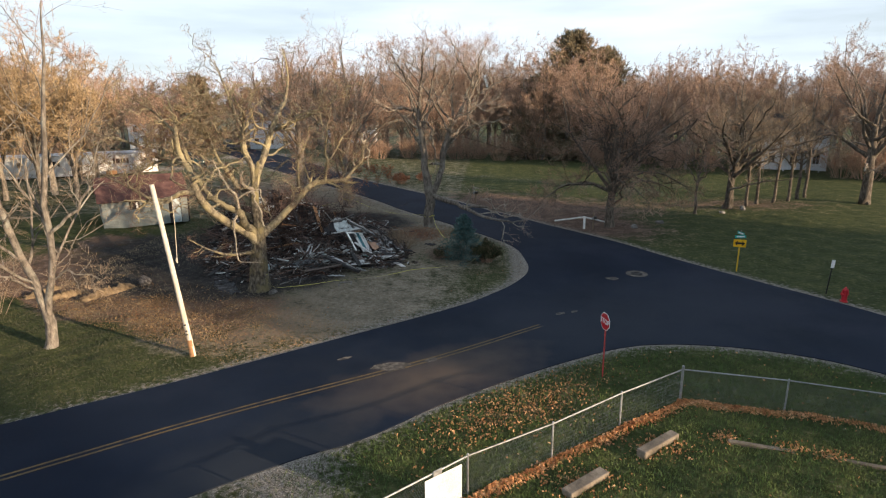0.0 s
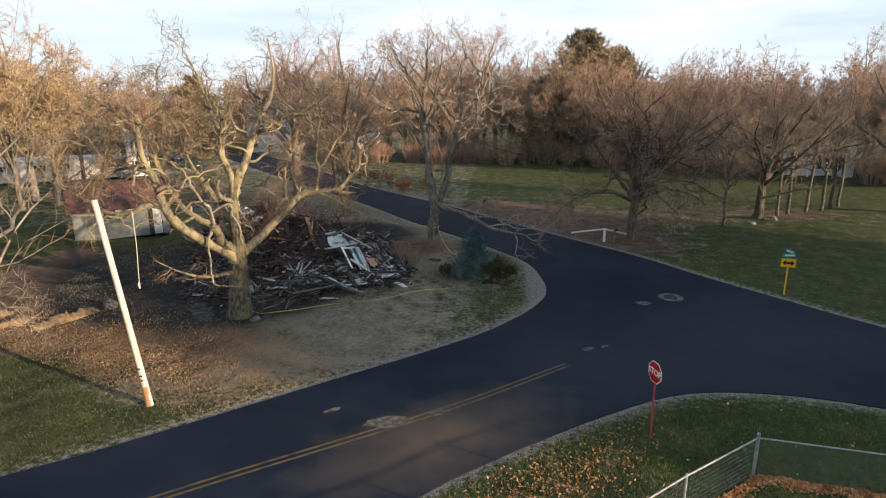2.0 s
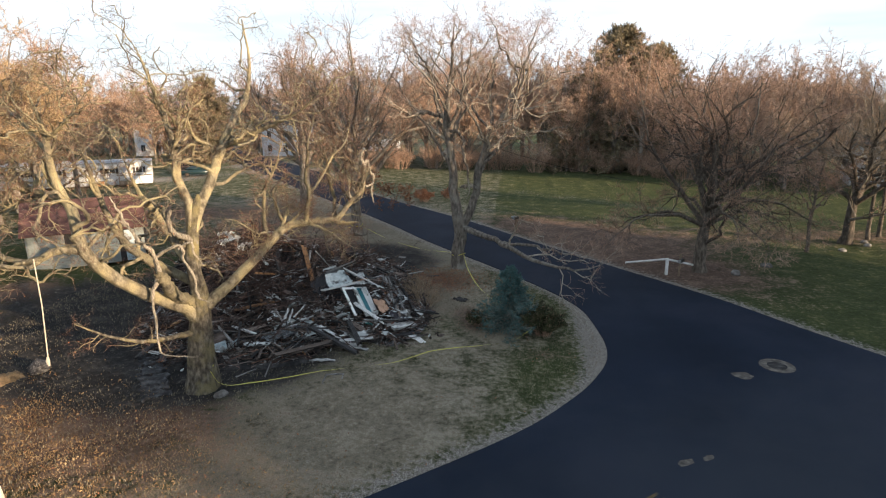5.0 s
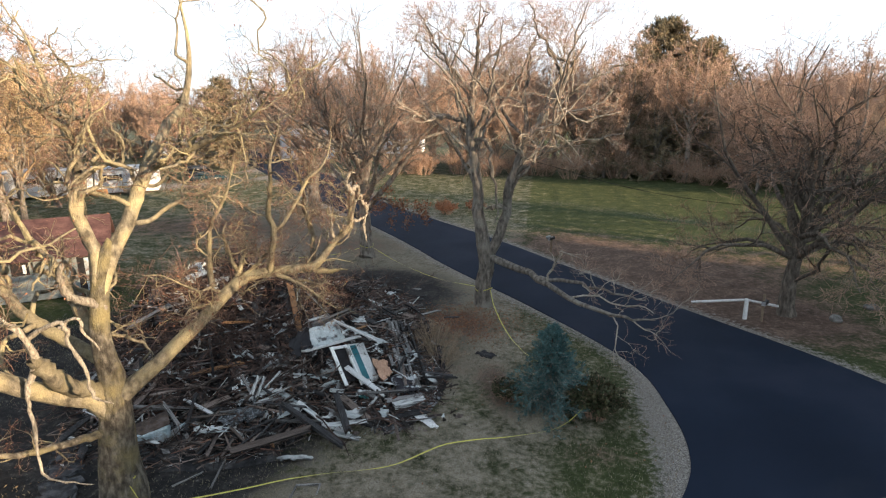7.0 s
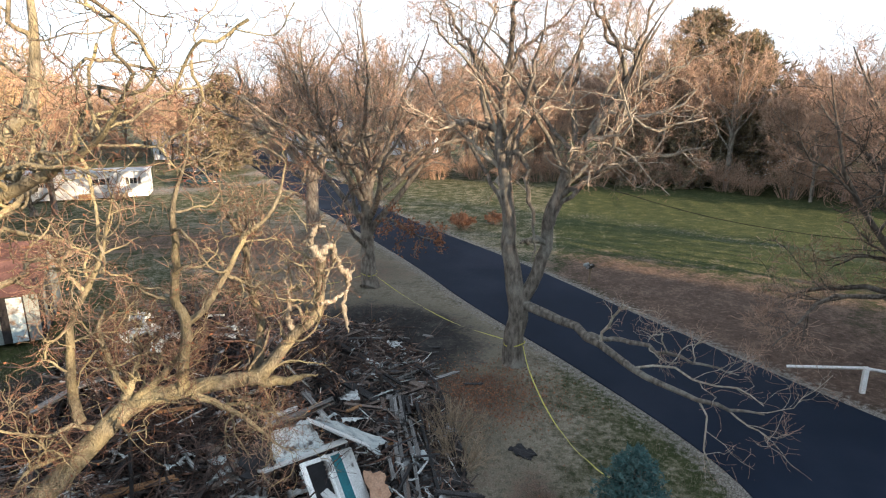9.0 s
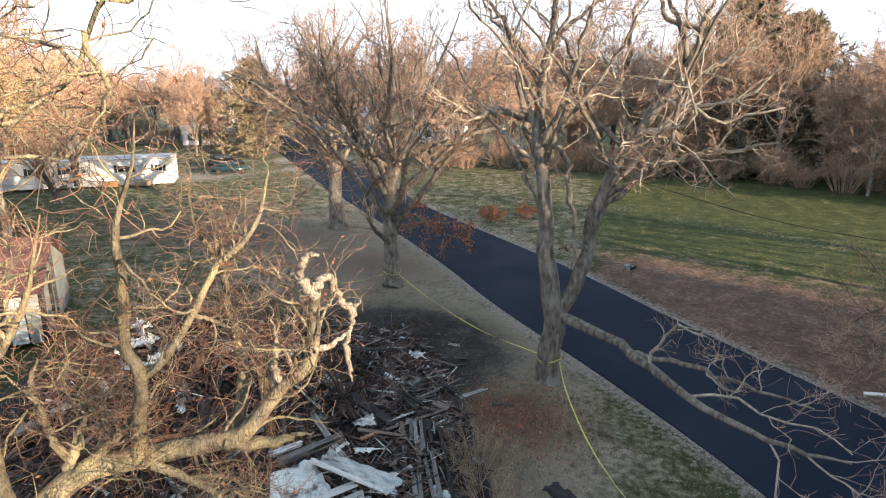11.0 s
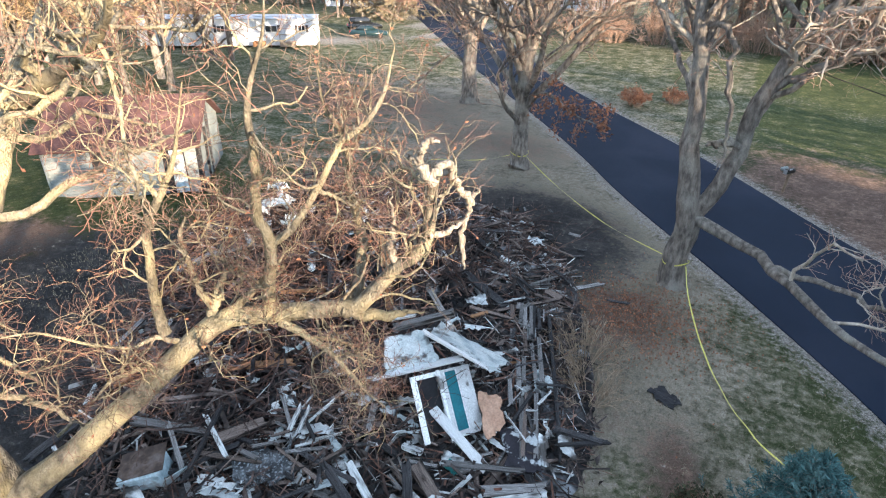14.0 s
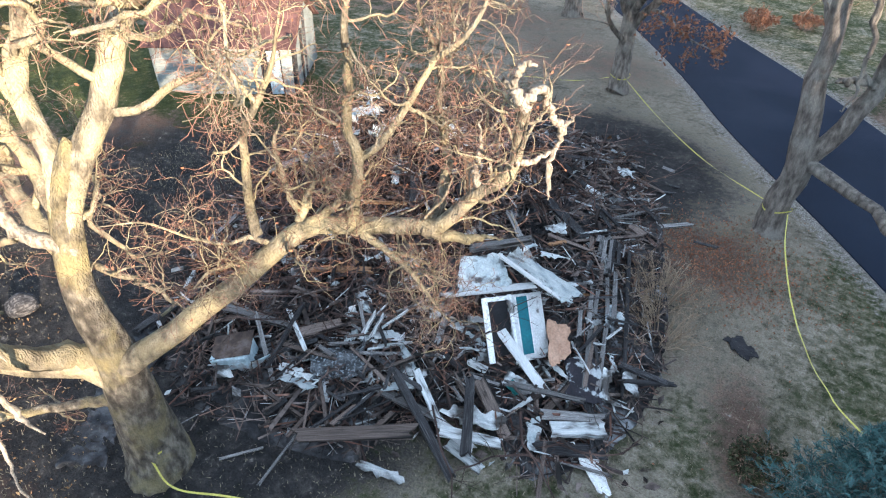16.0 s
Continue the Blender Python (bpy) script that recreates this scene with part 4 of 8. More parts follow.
oak.append([(-13.0, 27.05, 6.98, 0.15), (-14.02, 27.3, 7.22, 0.14), (-14.74, 27.6, 7.34, 0.125), (-15.46, 27.8, 7.7, 0.10), (-16.52, 27.9, 8.06, 0.07), (-17.53, 28.0, 8.2, 0.05), (-18.8, 28.1, 8.75, 0.02)])
oak.append([(-12.45, 26.6, 5.7, 0.15), (-12.85, 26.2, 5.82, 0.14), (-13.35, 26.05, 5.58, 0.13), (-13.99, 26.1, 5.46, 0.12), (-14.72, 26.3, 5.58, 0.10), (-15.51, 26.6, 5.88, 0.08), (-16.3, 26.8, 6.2, 0.06), (-17.2, 27.0, 6.55, 0.04), (-18.0, 27.1, 7.0, 0.02)])
oak.append([(-14.0, 27.3, 7.2, 0.08), (-14.58, 27.2, 7.04, 0.07), (-14.96, 27.0, 6.82, 0.05), (-15.45, 26.9, 6.45, 0.015)])
oak.append([(-13.19, 26.85, 8.4, 0.09), (-14.02, 27.2, 9.1, 0.07), (-14.59, 27.4, 9.5, 0.05), (-15.3, 27.6, 9.85, 0.03), (-15.9, 27.8, 10.0, 0.012)])
oak.append([(-13.15, 26.8, 8.8, 0.07), (-12.55, 26.6, 9.12, 0.055), (-11.94, 26.4, 9.5, 0.035), (-11.4, 26.3, 10.0, 0.012)])
oak.append([(-10.83, 29.43, 2.15, 0.16), (-11.23, 29.05, 2.2, 0.125), (-11.64, 28.49, 2.25, 0.10), (-12.0, 27.8, 2.45, 0.08), (-12.45, 27.1, 2.9, 0.05), (-13.0, 26.5, 3.5, 0.02)])
rng = np.random.default_rng(11)
lines = [smooth_line(c, 26) for c in rel(oak, OAK)]
P0 = np.stack([c[:, :3] for c in lines])
R0 = np.maximum(np.stack([c[:, 3] for c in lines]), 0.008) * 0.76
R0[0] *= np.interp(P0[0, :, 2], (0.5, 2.4, 4.6, 6.5), (1.16, 0.98, 0.74, 0.84))
R0[1] *= np.linspace(0.78, 1.02, 26)
P0[1:, 1:-1] += rng.normal(size=P0[1:, 1:-1].shape) * np.minimum(0.16 * R0[1:, 1:-1, None], 0.018)
oak_tree = thing("oak_tree", "big half-dead oak with lichened limbs, toned pale as if sunlit", "tree", at=OAK)
v, f = tubes(P0[:1], R0[:1], 28, 0.018)
child("trunk", mesh_from("trunk", v, f, M["bark_oak"], True), oak_tree)
for j in range(1, len(P0)):
    v, f = tubes(P0[j:j + 1], R0[j:j + 1], 16 if R0[j, 0] > 0.15 else 9, 0.03)
    child("limb", mesh_from("limb", v, f, M["bark_oak" if j == len(P0) - 1 else "bark_limb"], True), oak_tree)
sets = []
for lo, hi, n0, l0, n1, l1 in ((1, 2, 0, 0, 30, 0.95), (2, LOW, 0, 0, 10, 0.80), (LOW, len(P0) - 1, 10, 2.2, 4, 0.85), (len(P0) - 1, len(P0), 0, 0, 8, 0.8)):
    A0, B0 = P0[lo:hi], R0[lo:hi]
    if n0:
        # middling crooked branches in the upper crown
        A0, B0 = spawn(rng, A0, B0, n0, 0.36, 52, 0.42, 0.10, 16, 0.22, 0.07, 0.6, lmin=l0)
        B0 = np.maximum(B0, 0.018)
        sets.append((A0, B0, A0[:0, :6], B0[:0, :6], A0[:0, :4], B0[:0, :4]))
    A1, B1 = spawn(rng, A0, B0, n1, 0.20, 55, 0.38, 0.06, 9, 0.2, 0.022, 0.5, lmin=l1)
    A2, B2 = spawn(rng, A1, B1, 5, 0.5, 48, 0.40, 0.04, 6, 0.12, 0.0075, 0.6, lmin=l1 * 0.55)
    A3, B3 = spawn(rng, A2, B2, 3 if n0 else 5, 0.5, 46, 0.42, 0.0, 4, 0.15, 0.0045, 0.65, lmin=l1 * 0.34)
    w = 1.15 if n0 else 0.85
    sets.append((A1, np.maximum(B1, 0.006 * w), A2, np.maximum(B2, 0.004 * w), A3, np.maximum(B3, 0.003 * w)))
v, f = joined([tubes(q[0], q[1], 5) for q in sets] + [tubes(q[2], q[3], 3) for q in sets if len(q[2])])
child("branchwork", mesh_from("branchwork", v, f, M["bark_limb"], True), oak_tree, kind="stuff")
v, f = joined([tubes(q[4], q[5], 3) for q in sets if len(q[4])])
child("crown", mesh_from("crown", v, f, M["twig_oak"]), oak_tree, "fine reddish twigs", kind="stuff")
bare = []
bare.append([(-10.75, 29.6, 5.25, 0.13), (-10.97, 29.3, 5.54, 0.135), (-11.22, 29.15, 5.68, 0.13), (-11.33, 29.1, 6.13, 0.115), (-11.19, 29.1, 6.49, 0.06)])
bare.append([(-10.85, 29.5, 3.0, 0.27), (-11.03, 29.15, 3.4, 0.26), (-11.07, 28.7, 3.66, 0.235), (-11.03, 28.2, 4.16, 0.22), (-11.06, 27.95, 4.6, 0.21), (-11.08, 27.85, 4.74, 0.10)])
bare.append([(-11.06, 27.95, 4.6, 0.09), (-11.04, 27.8, 5.18, 0.075), (-10.51, 27.8, 5.54, 0.07), (-10.17, 27.85, 5.54, 0.065), (-10.22, 27.9, 5.18, 0.06), (-9.93, 27.9, 4.62, 0.05), (-9.94, 28.0, 3.96, 0.05), (-9.59, 28.1, 3.74, 0.015)])
bare.append([(-11.1, 27.9, 4.6, 0.085), (-11.33, 27.8, 3.95, 0.06), (-11.32, 27.8, 3.23, 0.05), (-11.24, 27.7, 2.2, 0.035), (-10.66, 27.6, 2.1, 0.025), (-9.9, 27.6, 2.1, 0.01)])
bare.append([(-11.06, 27.95, 4.65, 0.10), (-10.99, 27.6, 5.46, 0.085), (-11.19, 27.4, 5.8, 0.075), (-11.34, 27.2, 6.26, 0.065), (-11.51, 27.1, 6.73, 0.045), (-11.66, 27.0, 7.2, 0.015)])
bare.append([(-11.34, 27.2, 6.26, 0.05), (-11.53, 27.0, 6.53, 0.04), (-11.94, 26.9, 6.77, 0.012)])
bare.append([(-10.3, 27.85, 5.5, 0.05), (-9.91, 27.9, 5.72, 0.042), (-9.91, 28.0, 5.37, 0.036), (-9.76, 28.2, 4.88, 0.012)])
bare.append([(-5.86, 33.13, 7.54, 0.080), (-5.83, 33.32, 7.65, 0.075), (-5.82, 33.55, 7.63, 0.077), (-5.83, 33.66, 7.46, 0.058), (-5.79, 33.85, 7.15, 0.062), (-5.74, 34.03, 6.96, 0.072), (-5.76, 34.04, 6.75, 0.052), (-5.83, 33.97, 6.45, 0.055), (-5.75, 33.92, 6.19, 0.05), (-5.72, 33.86, 5.96, 0.014)])
bare.append([(-5.84, 33.14, 7.5, 0.08), (-5.91, 33.04, 7.68, 0.075), (-5.92, 32.99, 7.86, 0.055), (-5.88, 32.99, 7.98, 0.056), (-5.81, 33.01, 8.07, 0.045), (-5.73, 33.05, 8.06, 0.022)])
bare.append([(-5.91, 33.04, 7.68, 0.061), (-5.99, 32.99, 7.82, 0.045), (-6.05, 32.95, 7.82, 0.026)])
bare.append([(-5.75, 34.03, 6.98, 0.054), (-5.72, 34.19, 7.03, 0.037), (-5.7, 34.28, 7.08, 0.014)])
bare.append([(-5.92, 33.19, 6.73, 0.051), (-5.81, 33.49, 6.7, 0.047), (-5.73, 33.74, 6.74, 0.032), (-5.68, 33.9, 6.76, 0.012)])
bare.append([(-6.37, 33.12, 6.21, 0.077), (-6.46, 33.14, 6.44, 0.066), (-6.51, 33.27, 6.71, 0.044), (-6.54, 33.33, 6.96, 0.024), (-6.59, 33.36, 7.23, 0.010)])
bare.append([(-6.42, 33.13, 6.38, 0.053), (-6.51, 33.13, 6.47, 0.044), (-6.5, 33.15, 6.6, 0.016)])
bare.append([(-7.1, 32.8, 5.45, 0.135), (-6.8, 33.03, 5.34, 0.112), (-6.54, 33.24, 5.28, 0.086), (-6.39, 33.42, 5.29, 0.05), (-6.2, 33.56, 5.24, 0.014)])
for j, c in enumerate(rel(bare, OAK)):
    k = 4 * len(c)
    c = smooth_line(c, k)
    jag = rng.normal(size=(1, k, 3)) * 0.014
    v, f = tubes(c[None, :, :3] + jag, c[None, :, 3] * (0.58 + 0.34 * rng.random((1, k))), 10, 0.05)
    child("broken_limb", mesh_from("broken_limb", v, f, M["bark_limb" if j in (1, 14) else "dead_wood"], True), oak_tree, "bare broken limb stripped of bark")
ends = np.concatenate([q[4].reshape(-1, 3) for q in sets])
v, f = leaves(rng, ends[rng.choice(len(ends), 900)], 0.028)
child("dead_leaves", mesh_from("dead_leaves", v, f, M["oak_leaf"]), oak_tree, "few clinging orange-brown leaves")

# the two-stemmed tree beside the main road
C0 = (-3.5, 45.7, 0.05)
cl = []
cl.append([(-3.5, 45.7, -0.2, 0.62), (-3.5, 45.7, 0.3, 0.46), (-3.48, 45.7, 1.4, 0.38), (-3.45, 45.7, 2.7, 0.36), (-3.7, 45.7, 4.4, 0.29), (-3.8, 45.7, 6.0, 0.25), (-4.1, 45.6, 8.0, 0.20), (-4.2, 45.6, 9.3, 0.16), (-3.9, 45.6, 11.5, 0.09), (-3.7, 45.5, 14.2, 0.02)])
cl.append([(-4.15, 45.6, 9.0, 0.13), (-5.2, 45.4, 9.25, 0.11), (-6.2, 45.0, 9.2, 0.08), (-7.6, 44.6, 9.9, 0.02)])
cl.append([(-3.4, 45.7, 2.4, 0.27), (-2.6, 45.7, 4.2, 0.24), (-2.3, 45.7, 6.0, 0.22), (-1.6, 45.6, 8.0, 0.17), (-0.5, 45.5, 9.7, 0.12), (0.9, 45.3, 12.4, 0.03)])
cl.append([(-2.1, 45.7, 6.7, 0.12), (-0.2, 45.3, 7.8, 0.10), (2.6, 45.0, 8.5, 0.03)])
cl.append([(-1.5, 45.6, 8.2, 0.11), (-1.7, 46.2, 10.5, 0.08), (-1.2, 46.6, 13.5, 0.02)])
cl.append([(-4.0, 45.6, 7.4, 0.12), (-4.9, 46.6, 9.6, 0.09), (-5.6, 47.6, 12.6, 0.02)])
cl.append([(-4.1, 45.6, 8.2, 0.10), (-3.2, 44.6, 10.2, 0.07), (-2.6, 44.0, 13.2, 0.02)])
cl.append([(-4.05, 45.6, 10.2, 0.09), (-5.4, 45.2, 12.0, 0.06), (-6.4, 44.8, 13.8, 0.02)])
cl.append([(-4.0, 45.6, 8.2, 0.10), (-3.35, 45.3, 8.05, 0.085), (-3.1, 45.2, 6.7, 0.07), (-2.9, 45.2, 5.5, 0.055), (-2.85, 45.1, 4.75, 0.035), (-3.0, 45.0, 4.4, 0.012)])
cl.append([(-2.45, 45.7, 5.0, 0.11), (-2.85, 45.35, 5.12, 0.10), (-3.2, 45.1, 5.1, 0.075), (-3.3, 45.05, 5.08, 0.03)])
cl.append([(-0.6, 45.5, 9.5, 0.09), (0.9, 46.0, 10.6, 0.06), (2.8, 46.4, 11.6, 0.02)])
cl.append([(-3.35, 45.6, 2.6, 0.20), (-1.35, 45.0, 1.95, 0.16), (0.6, 42.4, 1.65, 0.11), (2.6, 40.8, 1.5, 0.06), (3.6, 40.2, 1.7, 0.02)])
cl.append([(-1.0, 44.6, 1.9, 0.09), (0.6, 43.9, 1.95, 0.08), (2.3, 43.2, 1.8, 0.05), (3.7, 42.8, 1.6, 0.02)])
rng = np.random.default_rng(21)
for k in range(16):         # upswept limbs that fill out both crowns
    z = 5.6 + 0.42 * k
    x = np.interp(z, (4.4, 8.0, 11.5), (-3.7, -4.1, -3.9)) if k % 2 else np.interp(z, (4.2, 8.0, 12.4), (-2.6, -1.6, 0.9))
    a, out = 2.4 * k + 0.6 * rng.random(), (5.2 - 0.2 * k) * (0.7 + 0.5 * rng.random())
    c, s = math.cos(a) * out, math.sin(a) * out
    q = rng.normal(size=4) * 0.3
    rise_ = (14.4 - z) * (0.75 + 0.25 * rng.random()) - 0.10 * out
    cl.append([(x, 45.65, z, 0.085), (x + c * 0.28 + q[0], 45.65 + s * 0.28, z + rise_ * 0.25, 0.07), (x + c * 0.62, 45.65 + s * 0.62 + q[1], z + rise_ * 0.6, 0.045), (x + c * 0.85 + q[2], 45.65 + s * 0.85, z + rise_ * 0.82, 0.03), (x + c, 45.65 + s + q[3], z + rise_, 0.012)])
sets = broadleaf(rng, rel(cl, C0), 20, 0.12, (9, 7, 6), 0.40, 0.008, (0.42, 0.5, 0.5), (46, 42, 45), 0.45, (1.0, 0.5, 0.35))
near = (sets[1][0][:, 0, 2] > 6.2) | (sets[1][0][:, 0, 0] > 1.2)       # the stems are bare lower down
near &= ~((sets[1][0][:, 0, 2] < 3.0) & (np.arange(len(near)) % 2 == 0))
keep2, keep3 = np.repeat(near, 7), np.repeat(near, 42)
sets = (sets[0], (sets[1][0][near], sets[1][1][near]), (sets[2][0][keep2], sets[2][1][keep2]), (sets[3][0][keep3], sets[3][1][keep3]))
plant("roadside_tree", "bare two-stemmed tree with a drooping low limb", "tree", C0, sets, ("bark", "bark_pale", "twig"))


def auto_tree(name, label, at, seed, h, fork, spread, n, r, mats=("bark", "bark", "twig"), twigs=(6, 6, 5), lift=0.16, wob=0.3, tw=0.012, group="", low=0.0, lean=0.0, crook=0.35, angle=(42, 42, 45), lmin=(0.8, 0.5, 0.35), dome=False, droop=0):
    rng = np.random.default_rng(seed)
    limbs = auto_limbs(rng, h, fork, spread, n, r, lean, low, crook, dome)
    for i in range(droop):       # long low limbs that arch out and hang at their ends
        a, z, out = 2.4 * i + 0.5 * rng.random(), fork + 0.22 * i * rng.random() + 0.2, spread * (0.75 + 0.3 * rng.random())
        c, s_, w = math.cos(a), math.sin(a), rng.normal(size=3) * 0.25
        limbs.append([(0, 0, z, r * 0.36), (c * out * 0.3, s_ * out * 0.3, z + 0.75, r * 0.28), (c * out * 0.62 + w[0], s_ * out * 0.62 + w[1], z + 0.7 + 0.2 * w[2], r * 0.18), (c * out * 0.86, s_ * out * 0.86, z + 0.1, r * 0.10), (c * out, s_ * out, z - 0.5, 0.015)])
    sets = broadleaf(rng, limbs, 10, lift, twigs, wob, tw, (0.42, 0.5, 0.5), angle, 0.45, lmin)
    tree = plant(name, label, "tree", (at[0], at[1], gz(*at[:2])), sets, mats, group, 10)
    return tree, sets, rng


tree_b, sets, rng = auto_tree("roadside_tree", "bare many-limbed tree with russet leaves low down", (-12.1, 54.1), 31, 15.8, 3.0, 7.4, 19, 0.42, lift=0.16, twigs=(9, 8, 6), dome=True, crook=0.5)
P = smooth_line([(0.2, 0, 3.0), (1.0, -0.8, 4.0), (2.0, -1.6, 4.1), (3.1, -2.2, 3.6), (4.4, -2.6, 3.4)], 12)[None]
A1, B1 = spawn(rng, P, np.linspace(0.12, 0.02, 12)[None], 12, 0.30, 50, 0.3, -0.05, 6, 0.35, 0.02, 0.5, lmin=0.8)
A2, B2 = spawn(rng, A1, B1, 5, 0.5, 50, 0.3, -0.05, 4, 0.2, 0.008, 0.6, lmin=0.35)
v, f = joined([tubes(P, np.linspace(0.12, 0.02, 12)[None], 8), tubes(A1, B1, 4), tubes(A2, np.maximum(B2, 0.004), 3)])
child("drooping_limb", mesh_from("drooping_limb", v, f, M["bark"], True), tree_b)
ends = A2.reshape(-1, 3)
v, f = leaves(rng, ends[rng.choice(len(ends), 900)] + rng.normal(size=(900, 3)) * 0.12, 0.075)
child("dead_leaves", mesh_from("dead_leaves", v, f, M["oak_leaf"]), tree_b, "clinging russet leaves")
auto_tree("roadside_tree", "bare oak with an ivy-brown trunk by the road", (-20.3, 65.6), 32, 17.0, 3.6, 7.6, 17, 0.55, lift=0.14, twigs=(8, 8, 6), dome=True, crook=0.5)
auto_tree("spreading_tree", "low spreading bare tree with drooping limbs", (10.8, 46.5), 33, 13.2, 2.4, 6.4, 17, 0.34, droop=9, low=0.1, twigs=(9, 8, 6), lift=0.06, dome=True, crook=0.4, mats=("bark_shaded", "bark_shaded", "twig"))
auto_tree("yard_tree", "bare broad-crowned tree on the lawn", (22.9, 54.4), 34, 11.8, 2.3, 6.0, 16, 0.36, dome=True, mats=("bark_shaded", "bark", "twig_tan"), twigs=(8, 8, 6))
auto_tree("yard_tree", "slim bare tree beside the lawn", (19.1, 51.6), 35, 7.5, 2.6, 2.6, 7, 0.12, mats=("bark_shaded", "bark", "twig"))
auto_tree("yard_tree", "tall bare tree with an ivy-clad trunk", (36.6, 57.6), 36, 14.5, 3.8, 6.0, 13, 0.45, dome=True, mats=("bark_shaded", "bark", "twig"))
for i, (x, y) in enumerate(((25.2, 56.0), (26.6, 57.2), (28.6, 58.0), (30.2, 58.6), (31.6, 60.0), (33.0, 61.2))):
    auto_tree("thicket_tree", "slim bare tree in a row along the lawn", (x, y), 40 + i, 9.0 + i % 3, 3.2, 3.0, 7, 0.14, mats=("bark_shaded", "bark", "twig_tan"), twigs=(3, 4, 4), group="row of slim trees")

# the pale two-stemmed tree on the left verge
L0 = (-16.8, 21.7, 0.0)
ll = []
ll.append([(-16.8, 21.7, -0.2, 0.34), (-16.8, 21.7, 0.3, 0.23), (-16.7, 21.7, 1.7, 0.19), (-17.2, 21.6, 3.4, 0.15), (-17.6, 21.5, 5.6, 0.12), (-18.0, 21.3, 8.0, 0.08), (-18.8, 21.0, 11.5, 0.02)])
ll.append([(-16.7, 21.7, 1.5, 0.14), (-16.2, 21.7, 3.2, 0.13), (-16.0, 21.7, 5.2, 0.12), (-15.5, 21.6, 8.5, 0.09), (-15.0, 21.6, 11.2, 0.05), (-14.6, 21.7, 14.0, 0.015)])
ll.append([(-16.05, 21.7, 4.8, 0.07), (-15.0, 21.8, 5.7, 0.06), (-14.2, 21.9, 6.8, 0.04), (-13.6, 22.0, 8.4, 0.015)])
ll.append([(-17.3, 21.6, 3.8, 0.06), (-18.4, 21.3, 4.8, 0.05), (-19.6, 21.0, 5.4, 0.015)])
ll.append([(-16.2, 21.7, 3.0, 0.05), (-15.2, 21.4, 3.4, 0.04), (-13.8, 21.2, 3.2, 0.012)])
ll.append([(-17.0, 21.6, 2.6, 0.05), (-17.2, 20.6, 3.4, 0.04), (-17.4, 19.4, 3.6, 0.012)])
rng = np.random.default_rng(51)
sets = broadleaf(rng, rel(ll, L0), 12, 0.08, (8, 6, 5), 0.18, 0.008, (0.38, 0.5, 0.5), (50, 45, 45), 0.4, (0.9, 0.5, 0.35))
plant("verge_tree", "slim pale two-stemmed bare tree on the verge", "tree", L0, sets, ("bark", "bark", "twig_tan"))

auto_tree("yard_tree", "many-stemmed bare tree before the trailer", (-49.3, 69.0), 47, 9.0, 0.8, 3.6, 9, 0.28, low=0.2)
# woodland behind and to the right: a few kinds, set out singly
WOODS, SHADE, GOLD = [], [], []
for s, (h, fork, spread, n, r) in enumerate(((17, 5.0, 4.6, 11, 0.26), (19, 6.0, 5.2, 11, 0.30), (15, 4.0, 5.2, 12, 0.26), (18, 5.0, 4.0, 10, 0.22), (13, 2.5, 4.6, 12, 0.2), (17, 5.0, 4.8, 11, 0.24), (16, 3.0, 4.8, 13, 0.24))):
    rng = np.random.default_rng(100 + s)
    # kind 5 serves only as shade caster, out of view
    light = s == 5
    (P0, R0), (P1, R1), (P2, R2), (P3, R3) = broadleaf(rng, auto_limbs(rng, h, fork, spread, n + 3, r, 0.0, 0.3, 0.4, True), 7, 0.10, (6, 6, 4 if light else 13), 0.3, 0.022, (0.42, 0.5, 0.55), (46, 52, 62), 0.45, (1.2, 0.75, 0.5))
    tree = thing("woodland_tree", "bare brown tree of the wood or its added shade belts", "tree", "trees of the wood")
    v, f = tubes(P0, R0, 6)
    child("trunk", mesh_from("trunk", v, f, M["bark"], True), tree)
    v, f = joined([tubes(P1[:, ::2], R1[:, ::2], 4), tubes(P2[:, ::5], np.maximum(R2[:, ::5], 0.02), 3)])
    child("branchwork", mesh_from("branchwork", v, f, M["twig_gold" if s == 6 else "twig_wood"], True), tree, kind="stuff")
    v, f = slivers(P3, np.maximum(R3, 0.046 if light else 0.020), rng)
    child("crown", mesh_from("crown", v, f, M["twig_gold" if s == 6 else "twig_wood"]), tree, kind="stuff")
    (SHADE if light else GOLD if s == 6 else WOODS).append(tree)

rng = np.random.default_rng(7)
spots = []


def belt(x0, y0, x1, y1, depth, count, scale=1.0, jit=2.0, vary=0.35):
    for i in range(count):
        u = (i + 0.5) / count + rng.normal() * 0.2 / count
        d = rng.random() ** 1.5 * depth
        l = math.hypot(x1 - x0, y1 - y0)
        px, py = -(y1 - y0) / l, (x1 - x0) / l
        spots.append((x0 + (x1 - x0) * u + px * d + rng.normal() * jit, y0 + (y1 - y0) * u + py * d + rng.normal() * jit, scale * (1.02 - vary / 2 + vary * rng.random())))


belt(16, 97, -26, 104, -24, 40, 1.0)        # behind the far lawn
belt(42, 77, 16, 97, -24, 44, 0.82)         # right of it
belt(92, 62, 42, 77, -24, 34, 0.80)
belt(125, 100, 30, 130, -20, 22, 1.0)
belt(150, 44, 92, 61, -20, 16, 0.84)
belt(-40, 134, -120, 128, -26, 28, 0.95)    # beyond the far road
belt(-78, 104, -92, 112, 6, 5, 0.8)
belt(-58, 108, -66, 116, 8, 4, 0.8)
belt(-87, 128, -116, 116, 8, 13, 0.9)
belt(-68, 90, -96, 52, -22, 18, 0.95)       # behind the white trailer
belt(-40, 58, -66, 46, -14, 15, 1.0)
belt(-46, 42, -40, 14, -16, 18, 1.3)

